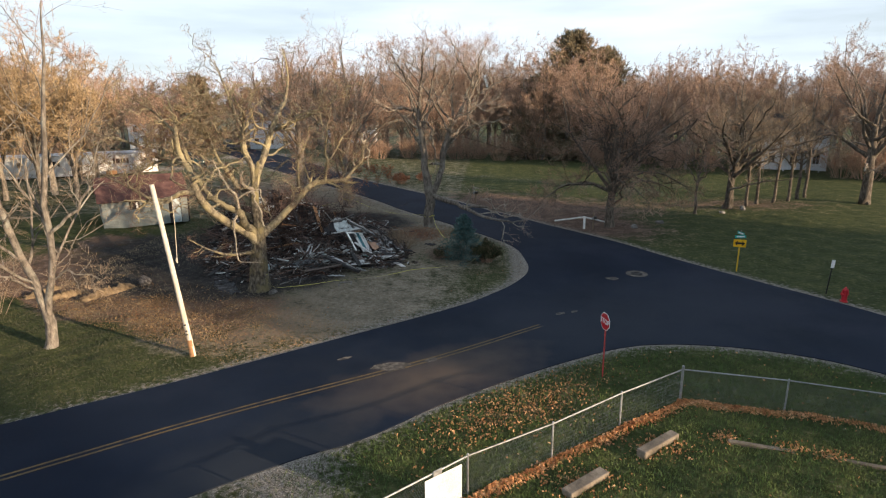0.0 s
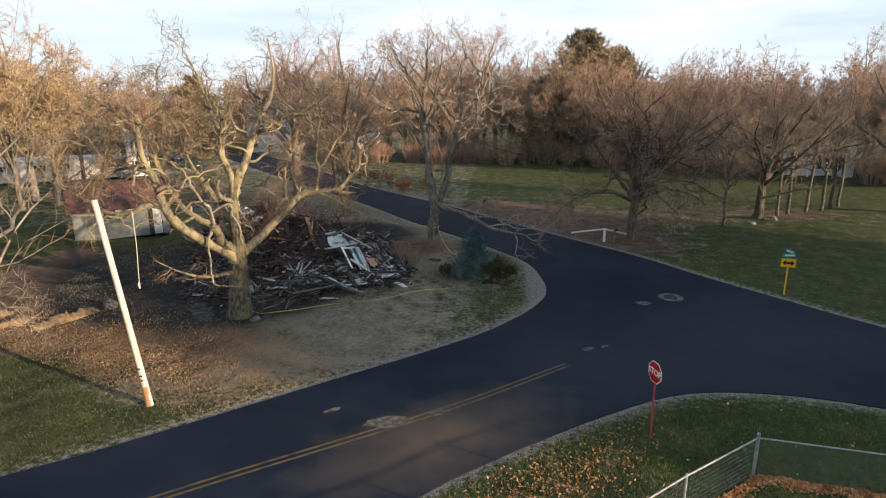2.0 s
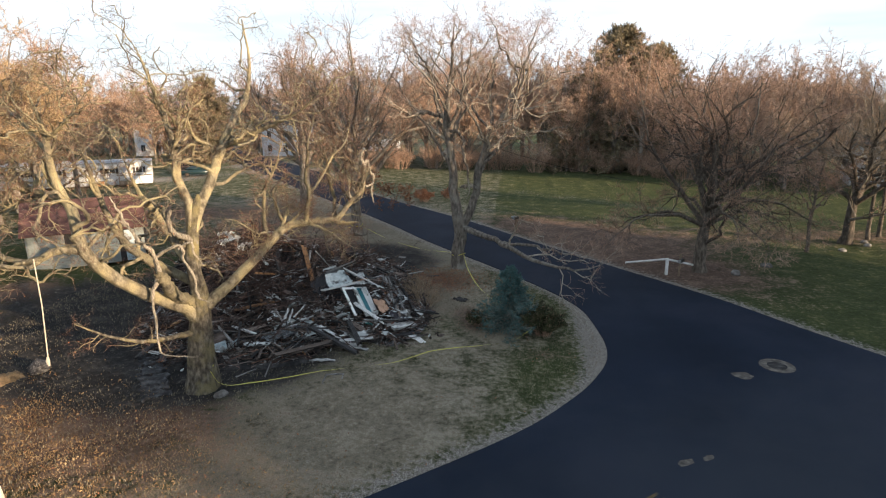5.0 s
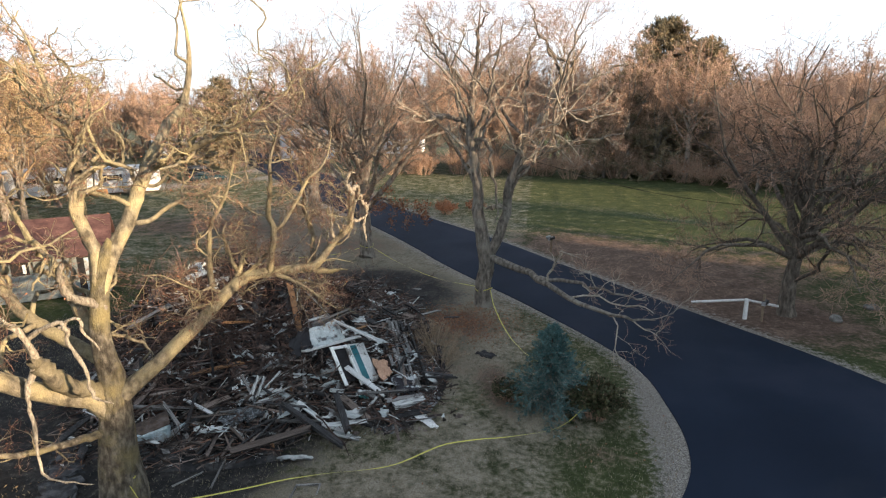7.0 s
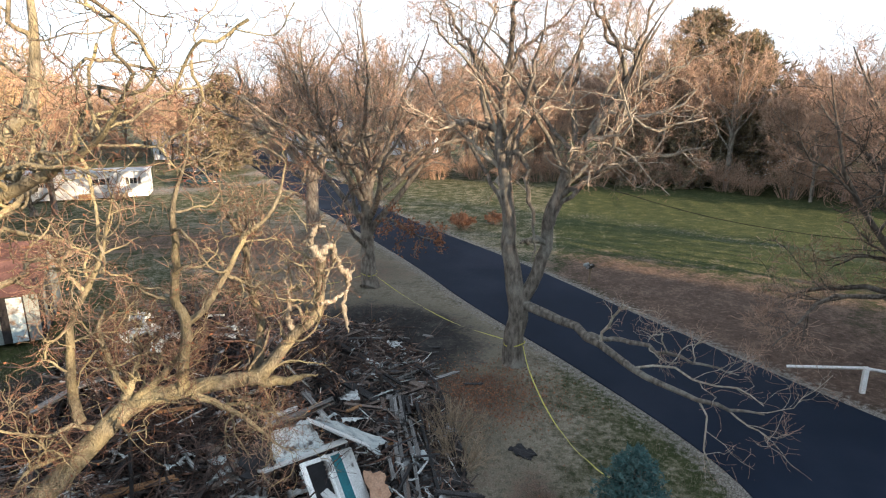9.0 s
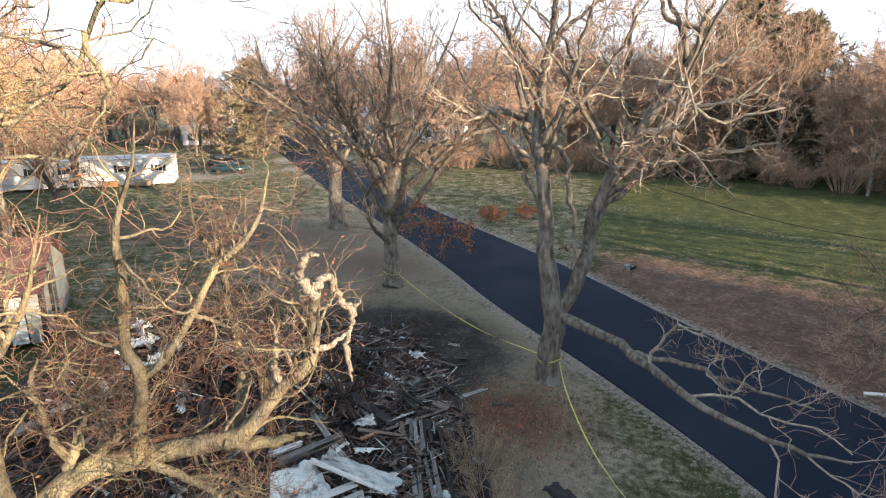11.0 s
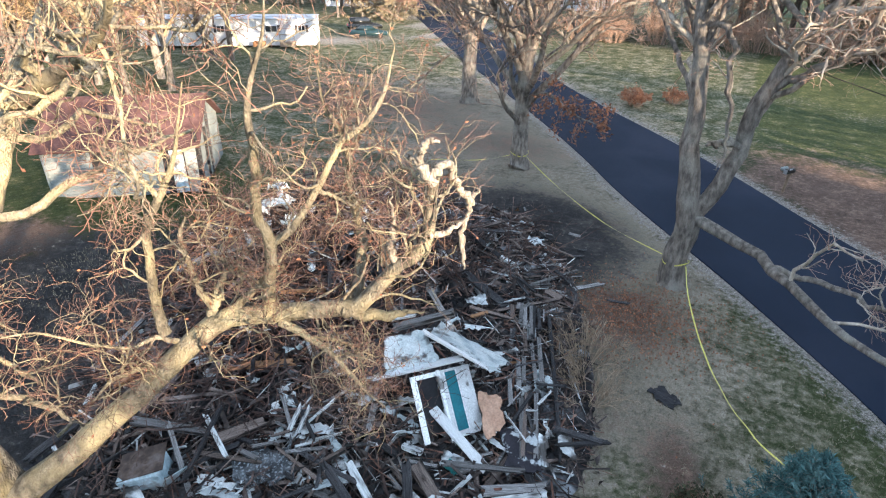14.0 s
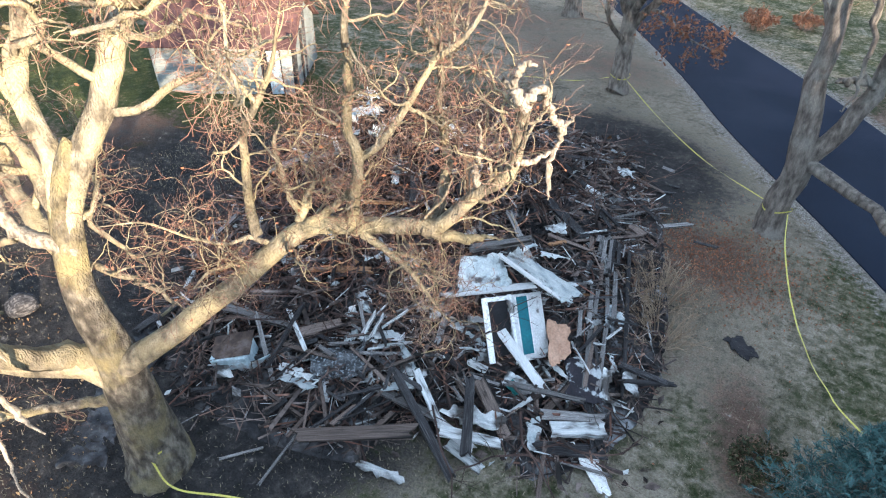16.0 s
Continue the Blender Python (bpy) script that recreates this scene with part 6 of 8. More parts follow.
for k in range(16):
    u, o = 0.05 + 0.9 * rr.random(), rr.uniform(-0.55, 0.45)
    c, a, l = (-4.92 + o * 0.92 - 2.03 * u, 36.0 + o * 0.38 + 5.2 * u, 0.58 + 0.34 * u), rr.uniform(0, 3.1), rr.uniform(0.12, 0.45)
    board_between("splinter", (c[0] - math.cos(a) * l, c[1] - math.sin(a) * l, c[2]), (c[0] + math.cos(a) * l, c[1] + math.sin(a) * l, c[2] + 0.08 * rr.normal()), 0.03 + 0.05 * rr.random(), 0.02, ("plank_grey", "char", "plank_white", "plank_brown")[k % 4], porch)
board_between("edge_beam", (-4.45, 36.3, 0.30), (-6.45, 41.5, 0.55), 0.09, 0.20, "char", porch)

# torn scraps of white siding strewn over the front of the heap
rs = np.random.default_rng(61)
for k in range(95):
    u, v = rs.uniform(-3.5, 5.6), rs.uniform(-7.4, -2.6) if k < 62 else rs.uniform(-3, 6.5)
    x, y = HC[0] + u * HA[0] + v * HB[0], HC[1] + u * HA[1] + v * HB[1]
    z = gz(x, y) + float(pile_h(np.array(x), np.array(y))) + 0.13
    a, l, w = rs.uniform(0, 6.28), rs.uniform(0.12, 0.42), rs.uniform(0.05, 0.16)
    c, s_, d, e_ = math.cos(a) * l, math.sin(a) * l, -math.sin(a) * w, math.cos(a) * w
    q = rs.normal(size=4) * 0.09
    if pile_h(x, y) < 0.15:
        continue
    slab_between("siding_scrap", [(x - c - d, y - s_ - e_, z + q[0]), (x + c - d, y + s_ - e_, z + q[1]), (x + c + d, y + s_ + e_, z + q[2]), (x - c + d, y - s_ + e_, z + q[3])], 0.012, "plank_white" if k % 3 else "sheet_white", debris, "", 0.022, 100 + k)

# crumpled white sheeting on the back of the heap
sheet = thing("crumpled_sheet", "crumpled white metal sheeting on the debris", "sheet metal")
for k, (x, y, z, w, l, a) in enumerate(((-15.0, 39.8, 2.0, 0.5, 1.1, 20), (-14.5, 40.3, 2.1, 0.35, 0.8, 60), (-15.5, 40.6, 1.9, 0.3, 0.9, -30), (-14.2, 39.5, 1.9, 0.25, 0.5, 100))):
    z = gz(x, y) + float(pile_h(np.array(x), np.array(y))) + 0.14
    c, s_ = math.cos(radians(a)) * l / 2, math.sin(radians(a)) * l / 2
    d, e_ = -math.sin(radians(a)) * w / 2, math.cos(radians(a)) * w / 2
    slab_between("sheet_piece", [(x - c - d, y - s_ - e_, z), (x + c - d, y + s_ - e_, z + 0.1), (x + c + d, y + s_ + e_, z + 0.2), (x - c + d, y - s_ + e_, z + 0.08)], 0.02, "sheet_white", sheet, "", 0.09, 20 + k)

slab_between("ash_sheet", [(-10.0, 32.5, 0.42), (-9.1, 33.3, 0.56), (-9.6, 33.9, 0.70), (-10.6, 33.1, 0.54)], 0.03, "blistered", front, "blistered sooty roofing", 0.10, 31)
for k in range(22):
    x, y, a, l = -9.6 + 0.75 * rr.normal(), 33.0 + 0.6 * rr.normal(), rr.uniform(0, 3.1), rr.uniform(0.25, 0.9)
    z = gz(x, y) + float(pile_h(np.array(x), np.array(y))) + 0.16
    board_between("charred_lath", (x - math.cos(a) * l, y - math.sin(a) * l, z + 0.06 * rr.normal()), (x + math.cos(a) * l, y + math.sin(a) * l, z + 0.06 * rr.normal()), 0.04 + 0.08 * rr.random(), 0.03, ("char", "plank_brown", "char")[k % 3], front)

# narrow concrete walk beside the oak
walk_slabs = thing("concrete_walk", "sooty broken concrete walk across burnt soil", "walk")
for k in range(4):
    x, y = -12.45 - 0.56 * k, 28.9 + 0.76 * k
    q = [(x + a * 0.60 + b * 0.80, y - a * 0.79 + b * 0.60) for a, b in ((-0.44, -0.46), (0.44, -0.46), (0.44, 0.46), (-0.44, 0.46))]
    slab_between("walk_slab", [(a, b, gz(a, b) + 0.035) for a, b in q], 0.10, "walk", walk_slabs, "", 0.055, 60 + k)

# window sash on the grass
sash = thing("window_frame", "small empty grey window frame lying on the grass", "window frame")
for nme, a, b in (("rail", (-6.95, 30.15, 0.05), (-6.25, 30.35, 0.05)), ("rail", (-7.0, 30.85, 0.07), (-6.35, 31.0, 0.07)), ("stile", (-6.93, 30.15, 0.05), (-6.98, 30.9, 0.07)), ("stile", (-6.28, 30.3, 0.05), (-6.38, 31.0, 0.07))):
    board_between(nme, a, b, 0.05, 0.035, "plank_grey", sash)

# scorched appliance by the oak
app = thing("appliance", "dented scorched blue-grey metal box in the ash", "appliance", at=(-11.9, 32.0, 0.16), turn=35)
part("cabinet", box((0.86, 0.62, 0.55), (0, 0, 0.27), (6, -8, 0), 0.03), M["metal_blue"], app)
part("lid", box((0.92, 0.66, 0.03), (-0.02, 0.03, 0.575), (9, -12, 4), 0.008), M["rusty"], app, "rusty lid")
part("side_panel", box((0.5, 0.02, 0.5), (0.62, -0.2, 0.25), (20, 0, 40), 0.004), M["metal_blue"], app)

# grey stone at the oak's foot, black mat on the lawn
def rock(name, label, at, size, seed, mat="stone"):
    bm = bmesh.new()
    bmesh.ops.create_icosphere(bm, subdivisions=3, radius=1.0)
    for v in bm.verts:
        v.co *= 1 + 0.22 * noise.noise(v.co * 1.3 + Vector((seed * 7.1, 0, 0))) + 0.06 * noise.noise(v.co * 4)
        v.co = Vector((v.co.x * size[0], v.co.y * size[1], v.co.z * size[2]))
    ob = part(name, bm, M[mat], None, "", True)
    ob.matrix_world = pose(at[0], at[1], gz(*at) + size[2] * 0.35, 0, 0, seed * 50)
    return tagged(ob, label, "rock")


rock("stone", "grey stone at the foot of the oak", (-10.1, 29.0), (0.24, 0.17, 0.14), 1)
rock("boulder", "grey boulder on leaf litter", (12.5, 45.6), (0.30, 0.25, 0.22), 2)
rock("boulder", "pale boulder on leaf litter", (15.0, 47.7), (0.34, 0.26, 0.2), 3)
rock("boulder", "grey boulder at the edge of the lawn", (21.6, 52.2), (0.26, 0.22, 0.16), 4)
rock("boulder", "grey boulder at the edge of the lawn", (23.9, 53.6), (0.26, 0.22, 0.16), 5)
rock("boulder", "pale boulder at the edge of the lawn", (24.4, 54.9), (0.24, 0.22, 0.16), 6)
matt = thing("rubber_mat", "torn black mat lying on the lawn", "mat")
slab_between("mat", [(-3.22, 39.85, 0.09), (-2.62, 39.35, 0.09), (-2.36, 39.75, 0.09), (-2.95, 40.25, 0.09)], 0.02, "tarpaper", matt, "", 0.04, 10)


# ---------------------------------------------------------------- buildings and cars
def frame_at(origin, along):
    """Local x along the front wall, y into the building, z up."""
    a = Vector((along[0], along[1], 0)).normalized()
    b = Vector((-a.y, a.x, 0))
    return Matrix(((a.x, b.x, 0, origin[0]), (a.y, b.y, 0, origin[1]), (0, 0, 1, origin[2]), (0, 0, 0, 1)))


def root(name, label, category, m, group=""):
    ob = new(name)
    ob.empty_display_size = 0.3
    ob.matrix_world = m
    return tagged(ob, label, category, group)


def gable_wall(width, eave, ridge, thick, bm=None):
    bm = bm or bmesh.new()
    pts = [(0, 0), (width, 0), (width, eave), (width / 2, ridge), (0, eave)]
    f = [bm.verts.new((0, x, z)) for x, z in pts]
    b = [bm.verts.new((thick, x, z)) for x, z in pts]
    bm.faces.new(f)
    bm.faces.new(b[::-1])
    for i in range(5):
        bm.faces.new((f[i], b[i], b[(i + 1) % 5], f[(i + 1) % 5]))
    bmesh.ops.recalc_face_normals(bm, faces=bm.faces)
    return bm


def window(parent, x, z, w, h, y=-0.03, mat="sign_white", shutters=False, name="window"):
    win = part(name, box((w, 0.06, h), (x, y, z), bevel=0.01), M[mat], parent)
    part("pane", box((w - 0.14, 0.02, h - 0.14), (x, y - 0.035, z), bevel=0), M["window_dark"], win)
    part("mullion", box((0.04, 0.03, h - 0.1), (x, y - 0.045, z), bevel=0), M[mat], win)
    if shutters:
        for s in (-1, 1):
            part("shutter", box((0.28, 0.04, h), (x + s * (w / 2 + 0.16), y, z), bevel=0.01), M["shutter"], win, "dark shutter")
    return win


# small scorched garage
GL, GD, GH = 5.65, 5.0, 2.05
garage = root("garage", "small pale clapboard garage with a brown-red roof, scorched", "garage", frame_at((-26.2, 39.2, 1.02), (4.5, 3.4)))
nb = 13
for j in range(nb):
    z0 = GH * j / nb
    # boards of the front wall, cut for the window under the eaves
    for x0, x1 in (((0, 4.35), (5.2, GL)) if z0 + GH / nb < 1.3 else ((0, 1.75), (2.45, 4.35), (5.2, GL))):
        part("clapboard", box((x1 - x0, 0.03, GH / nb + 0.02), ((x0 + x1) / 2, -0.02, z0 + GH / nb / 2), (7, 0, 0), 0.004), M["siding"], garage)
part("front_wall", box((GL, 0.10, GH), (GL / 2, 0.06, GH / 2), bevel=0), M["soot"], garage, "dark wall core")
for x in (1.78, 2.42):
    part("window_jamb", box((0.06, 0.08, 0.78), (x, -0.03, 1.66), bevel=0.004), M["soot"], garage)
# solid black panel stands in for the dark inside of the window
part("window_pane", box((0.60, 0.02, 0.74), (2.1, -0.005, 1.66), bevel=0), M["soot"], garage, "black empty window")
part("curtain", box((0.13, 0.015, 0.42), (2.26, -0.02, 1.56), bevel=0), M["sign_white"], garage)
for x in (0.02, GL - 0.02):
    part("corner_board", box((0.10, 0.08, GH), (x, -0.02, GH / 2), bevel=0.006), M["siding"], garage)
g = gable_wall(GD, GH, GH + 1.3, 0.10)
part("gable_end", g, M["siding"], garage)
g = gable_wall(GD, GH, GH + 1.3, 0.10)
bmesh.ops.translate(g, vec=(GL - 0.10, 0, 0), verts=g.verts)
part("gable_end", g, M["siding"], garage, "pale scorched gable end")
part("back_wall", box((GL, 0.10, GH), (GL / 2, GD - 0.05, GH / 2), bevel=0), M["siding"], garage)
for s in (0, 1):
    run = math.hypot(GD / 2 + 0.3, 1.3 * (GD / 2 + 0.3) / (GD / 2))
    ang = math.degrees(math.atan2(1.3, GD / 2))
    bm = box((GL + 0.5, run, 0.07), (0, 0, 0), bevel=0.01)
    yc = GD / 4 - 0.15 if s == 0 else GD * 3 / 4 + 0.15
    zc = GH + 1.3 * (GD / 4 - 0.15) / (GD / 2) + 0.06
    bmesh.ops.transform(bm, matrix=pose(GL / 2, yc, zc, ang if s == 0 else -ang), verts=bm.verts)
    roof = part("roof", bm, M["roof_red"], garage, "brown-red shingled roof slope")
    if s == 0:
        for j in range(9):
            b2 = box((GL + 0.5, run / 9 + 0.05, 0.018), (0, -run / 2 + run * (j + 0.5) / 9, 0.045), (2.5, 0, 0), bevel=0.003)
            bmesh.ops.transform(b2, matrix=pose(GL / 2, yc, zc, ang), verts=b2.verts)
            part("shingle_course", b2, M["roof_red"], roof)
doorway = part("doorway", box((0.84, 0.06, 1.98), (4.775, -0.012, 1.0), bevel=0.006), M["soot"], garage, "black charred doorway")
part("door_leaf", box((0.5, 0.03, 1.78), (4.9, -0.05, 0.92), (0, 0, 4), 0.004), M["metal_blue"], doorway, "blue-grey door leaf")
for y, h in ((0.35, 2.2), (1.65, 2.25), (2.4, 3.0), (-0.05, 2.5)):
    part("charred_post", box((0.10, 0.10, h), (GL + 0.06, y, h / 2), (0, 2, 0), 0.01), M["char"], garage, "charred post")

# long white trailer home
TL, TD, TH = 19.0, 4.3, 2.75
tr = root("trailer_home", "long white trailer home with shuttered windows", "trailer", frame_at((-62.4, 70.9, 0.25), (16.4, 10.1)))
part("body", box((TL, TD, TH - 0.5), (TL / 2, TD / 2, 0.5 + (TH - 0.5) / 2), bevel=0.05), M["trailer_white"], tr)
part("skirting", box((TL - 0.1, TD - 0.1, 0.5), (TL / 2, TD / 2, 0.25), bevel=0), M["trailer_white"], tr)
part("roof", box((TL + 0.25, TD + 0.25, 0.10), (TL / 2, TD / 2, TH + 0.02), bevel=0.03), M["trailer_roof"], tr, "pale flat roof")
part("roof_ridge", box((TL + 0.1, TD * 0.5, 0.12), (TL / 2, TD / 2, TH + 0.12), bevel=0.05), M["trailer_roof"], tr)
for k in range(38):
    part("siding_rib", box((0.02, 0.02, TH - 0.6), (0.25 + k * 0.5, -0.008, 0.52 + (TH - 0.5) / 2), bevel=0), M["trailer_white"], tr)
for x, w in ((2.6, 0.7), (6.1, 1.3), (8.9, 0.9), (14.3, 1.35), (17.6, 0.85)):
    window(tr, x, 1.75, w, 0.75, -0.03, "sign_white", x > 3)
part("front_door", box((0.9, 0.06, 1.95), (16.1, -0.03, 1.5), bevel=0.01), M["trailer_roof"], tr)
steps_ob = part("steps", box((1.6, 1.1, 0.45), (16.1, -0.6, 0.22), bevel=0.02), M["wood_deck"], tr, "wooden porch steps")
part("step_rail", box((1.6, 0.05, 0.08), (16.1, -1.1, 1.25), bevel=0), M["wood_deck"], steps_ob)
for x in (15.35, 16.85):
    part("rail_post", box((0.07, 0.07, 1.3), (x, -1.1, 0.65), bevel=0), M["wood_deck"], steps_ob)
part("planter", box((1.3, 0.7, 0.55), (13.0, -0.7, 0.28), (0, 0, 6), 0.05), M["plank_rust"], tr, "rust-brown planter")


def house(at, along, w, d, eave, ridge, label, wall="house_white", roof_m="roof_grey", porch_front=False):
    h = root("house", label, "house", frame_at(at, along))
    part("body", box((w, d, eave), (w / 2, d / 2, eave / 2), bevel=0), M[wall], h)
    for x in (0.0, w - 0.12):
        g = gable_wall(d, 0.02, ridge - eave, 0.12)
        bmesh.ops.translate(g, vec=(x, 0, eave - 0.02), verts=g.verts)
        part("gable", g, M[wall], h)
    ang = math.degrees(math.atan2(ridge - eave, d / 2))
    run = math.hypot(d / 2 + 0.4, (ridge - eave) * (d / 2 + 0.4) / (d / 2))
    for s in (0, 1):
        yc = d / 4 - 0.2 if s == 0 else d * 3 / 4 + 0.2
        zc = eave + (ridge - eave) * (d / 4 - 0.2) / (d / 2) + 0.08
        part("roof", box((w + 0.8, run, 0.12), (w / 2, yc, zc), (ang if s == 0 else -ang, 0, 0), 0.02), M[roof_m], h, "grey shingled roof")
    storeys = 2 if eave > 4.5 else 1
    for s in range(storeys):
        n_ = max(2, int(w / 2.6))
        for k in range(n_):
            window(h, w * (k + 0.5) / n_, 1.6 + 2.8 * s, 0.9, 1.4, -0.03, "house_white")
    for s in range(storeys):
        for side, x in ((-1, -0.03), (1, w + 0.03)):
            wn_ = part("window", box((0.06, 0.9, 1.4), (x, d * 0.4, 1.6 + 2.8 * s), bevel=0), M["house_white"], h)
            part("pane", box((0.02, 0.76, 1.26), (x + side * 0.035, d * 0.4, 1.6 + 2.8 * s), bevel=0), M["window_dark"], wn_)
    if porch_front:
        p = part("porch_roof", box((w * 0.6, 2.2, 0.14), (w * 0.6, -1.0, 2.7), (8, 0, 0), 0.02), M[roof_m], h)
        for k in range(3):
            part("porch_post", box((0.14, 0.14, 2.7), (w * (0.34 + 0.26 * k), -1.9, 1.35), bevel=0.01), M[wall], p)
    return h


house((-76.5, 122.0, 0), (1.0, 0.45), 8.5, 7.5, 5.8, 8.6, "two-storey white house with a gable roof", porch_front=True)
house((-50.0, 123.0, 0), (1.0, 0.2), 9.0, 8.0, 6.4, 9.8, "tall blue-white house behind bare trees")
house((-37.0, 138.0, 0), (1.0, 0.1), 11.0, 8.0, 3.4, 5.6, "low white house beyond the road")
house((39.5, 86.0, 0), (1.0, -0.35), 8.0, 7.0, 5.0, 7.6, "white house half hidden by bare trees", porch_front=True)
house((23.5, 111.0, 0), (1.0, -0.2), 7.0, 6.0, 3.0, 5.0, "white cottage deep in the wood")


def car(at, heading, paint, label, suv=False):
    h = root("car", label, "car", pose(*at, 0, 0, heading))
    L_, W_ = (4.6, 1.85) if suv else (4.6, 1.78)
    H_ = 1.72 if suv else 1.42
    prof = [(-L_ / 2, 0.35), (-L_ / 2, 0.78), (-L_ * 0.42, 0.95 if not suv else 1.0), (-L_ * 0.36, 0.98), (L_ * 0.20, 0.95), (L_ * 0.40, 0.84), (L_ / 2, 0.68), (L_ / 2, 0.35)]
    cab = [(-L_ * (0.46 if suv else 0.36), 0.95), (-L_ * (0.42 if suv else 0.22), H_ - 0.04), (L_ * 0.02, H_), (L_ * 0.08, H_ - 0.03), (L_ * 0.24, 0.95)]

    def solid(pr, w, inset):
        bm = bmesh.new()
        sides_ = []
        for sgn in (-1, 1):
            sides_.append([bm.verts.new((x, sgn * (w / 2 - inset * (z > 1.0)), z)) for x, z in pr])
        bm.faces.new(sides_[0])
        bm.faces.new(sides_[1][::-1])
        k = len(pr)
        for i in range(k):
            bm.faces.new((sides_[0][i], sides_[1][i], sides_[1][(i + 1) % k], sides_[0][(i + 1) % k]))
        bmesh.ops.recalc_face_normals(bm, faces=bm.faces)
        bmesh.ops.bevel(bm, geom=bm.edges[:], offset=0.05, segments=2, affect="EDGES", clamp_overlap=True)
        return bm

    part("body", solid(prof, W_, 0), M[paint], h, smooth=True)
    part("cabin", solid(cab, W_ - 0.1, 0.18), M[paint], h, smooth=True)
    for sgn in (-1, 1):
        part("side_window", box((L_ * 0.42, 0.03, 0.34), (-L_ * 0.08, sgn * (W_ / 2 - 0.16), H_ - 0.28), (sgn * 14, 0, 0), 0.02), M["window_dark"], h)
    part("windscreen", box((0.03, W_ - 0.45, 0.5), (L_ * 0.165, 0, H_ - 0.26), (0, -50, 0), 0.02), M["window_dark"], h)
    for x in (-L_ * 0.31, L_ * 0.31):
        for sgn in (-1, 1):
            wh = part("wheel", tube_bm([(x, sgn * (W_ / 2 - 0.20), 0.32), (x, sgn * (W_ / 2 + 0.02), 0.32)], 0.32, 20), M["rubber"], h)
            part("rim", tube_bm([(x, sgn * (W_ / 2 + 0.015), 0.32), (x, sgn * (W_ / 2 + 0.03), 0.32)], 0.2, 14), M["rusty"], wh)
    for sgn in (-1, 1):
        part("headlight", box((0.06, 0.36, 0.14), (L_ / 2 - 0.02, sgn * 0.6, 0.66), bevel=0.02), M["galv"], h)
        part("tail_light", box((0.06, 0.34, 0.16), (-L_ / 2 + 0.01, sgn * 0.6, 0.78), bevel=0.02), M["sign_red"], h)
    return h


car((-45.5, 90.3, 0.02), 35, "car_teal", "dark teal saloon car parked on gravel")
car((-49.8, 95.8, 0.02), 40, "car_black", "black estate car parked on gravel", True)


# ---------------------------------------------------------------- signs, fence, posts
def text_mesh(word, size, mat, m, parent, depth=0.004):
    cu = bpy.data.curves.new("lettering", "FONT")
    cu.body, cu.size, cu.align_x, cu.align_y, cu.extrude, cu.offset = word, size, "CENTER", "CENTER", depth, 0.006
    ob = new("lettering", cu)
    me = bpy.data.meshes.new_from_object(ob.evaluated_get(bpy.context.evaluated_depsgraph_get()))
    bpy.data.objects.remove(ob)
    me.materials.clear()
    me.materials.append(M[mat])
    t = child("lettering", me, parent)
    t.matrix_basis = m
    return t


def prism(pts, thick, m):
    """An upright plate: pts in its own x, z; it faces -y."""
    bm = bmesh.new()
    a = [bm.verts.new((x, -thick / 2, z)) for x, z in pts]
    b = [bm.verts.new((x, thick / 2, z)) for x, z in pts]
    bm.faces.new(a)
    bm.faces.new(b[::-1])
    k = len(pts)
    for i in range(k):
        bm.faces.new((a[i], b[i], b[(i + 1) % k], a[(i + 1) % k]))
    bmesh.ops.recalc_face_normals(bm, faces=bm.faces)
    bmesh.ops.transform(bm, matrix=m, verts=bm.verts)
    return bm


def octagon(r):
    return [(r * math.cos(math.pi / 8 + i * math.pi / 4), r * math.sin(math.pi / 8 + i * math.pi / 4)) for i in range(8)]


stop = thing("stop_sign", "red stop sign on a thin red post", "stop sign", at=(5.32, 20.38, 0.0), turn=-72)
part("post", box((0.055, 0.035, 2.45), (0, 0.03, 1.21), bevel=0.004), M["post_red"], stop)
face = part("plate", prism(octagon(0.34), 0.012, pose(0, 0, 2.18)), M["sign_white"], stop, "white-edged octagon")
part("red_field", prism(octagon(0.313), 0.006, pose(0, -0.009, 2.18)), M["sign_red"], face)
text_mesh("STOP", 0.25, "sign_white", pose(0, -0.016, 2.18, 90), face)
part("bolt", tube_bm([(0, -0.02, 2.42), (0, 0.0, 2.42)], 0.012, 8), M["galv"], stop)

arrow = thing("arrow_sign", "yellow double-arrow sign with green street plates", "road sign", at=(15.65, 34.35, 0.0), turn=-18)
part("post", box((0.07, 0.05, 1.5), (0, 0.03, 0.74), bevel=0.004), M["post_yellow"], arrow)
part("upper_post", box((0.05, 0.04, 1.0), (0, 0.03, 1.95), bevel=0.004), M["galv"], arrow)
plate = part("plate", box((0.66, 0.014, 0.44), (0, 0, 1.68), bevel=0.004), M["sign_yellow"], arrow)
shape = [(-0.27, 0), (-0.12, 0.15), (-0.12, 0.055), (0.12, 0.055), (0.12, 0.15), (0.27, 0), (0.12, -0.15), (0.12, -0.055), (-0.12, -0.055), (-0.12, -0.15)]
part("arrow", prism(shape, 0.006, pose(0, -0.012, 1.68)), M["black"], plate, "black two-headed arrow")
for z, turn in ((2.08, 20), (2.28, -60)):
    sp = part("street_plate", box((0.62, 0.012, 0.16), (0, 0, z), (0, 0, turn), 0.004), M["sign_green"], arrow, "green street plate")
    bar = box((0.44, 0.004, 0.07), (0, -0.010, 0), bevel=0)
    bmesh.ops.transform(bar, matrix=pose(0, 0, z, 0, 0, turn), verts=bar.verts)
    part("bar", bar, M["sign_white"], sp, "pale bar of lettering")

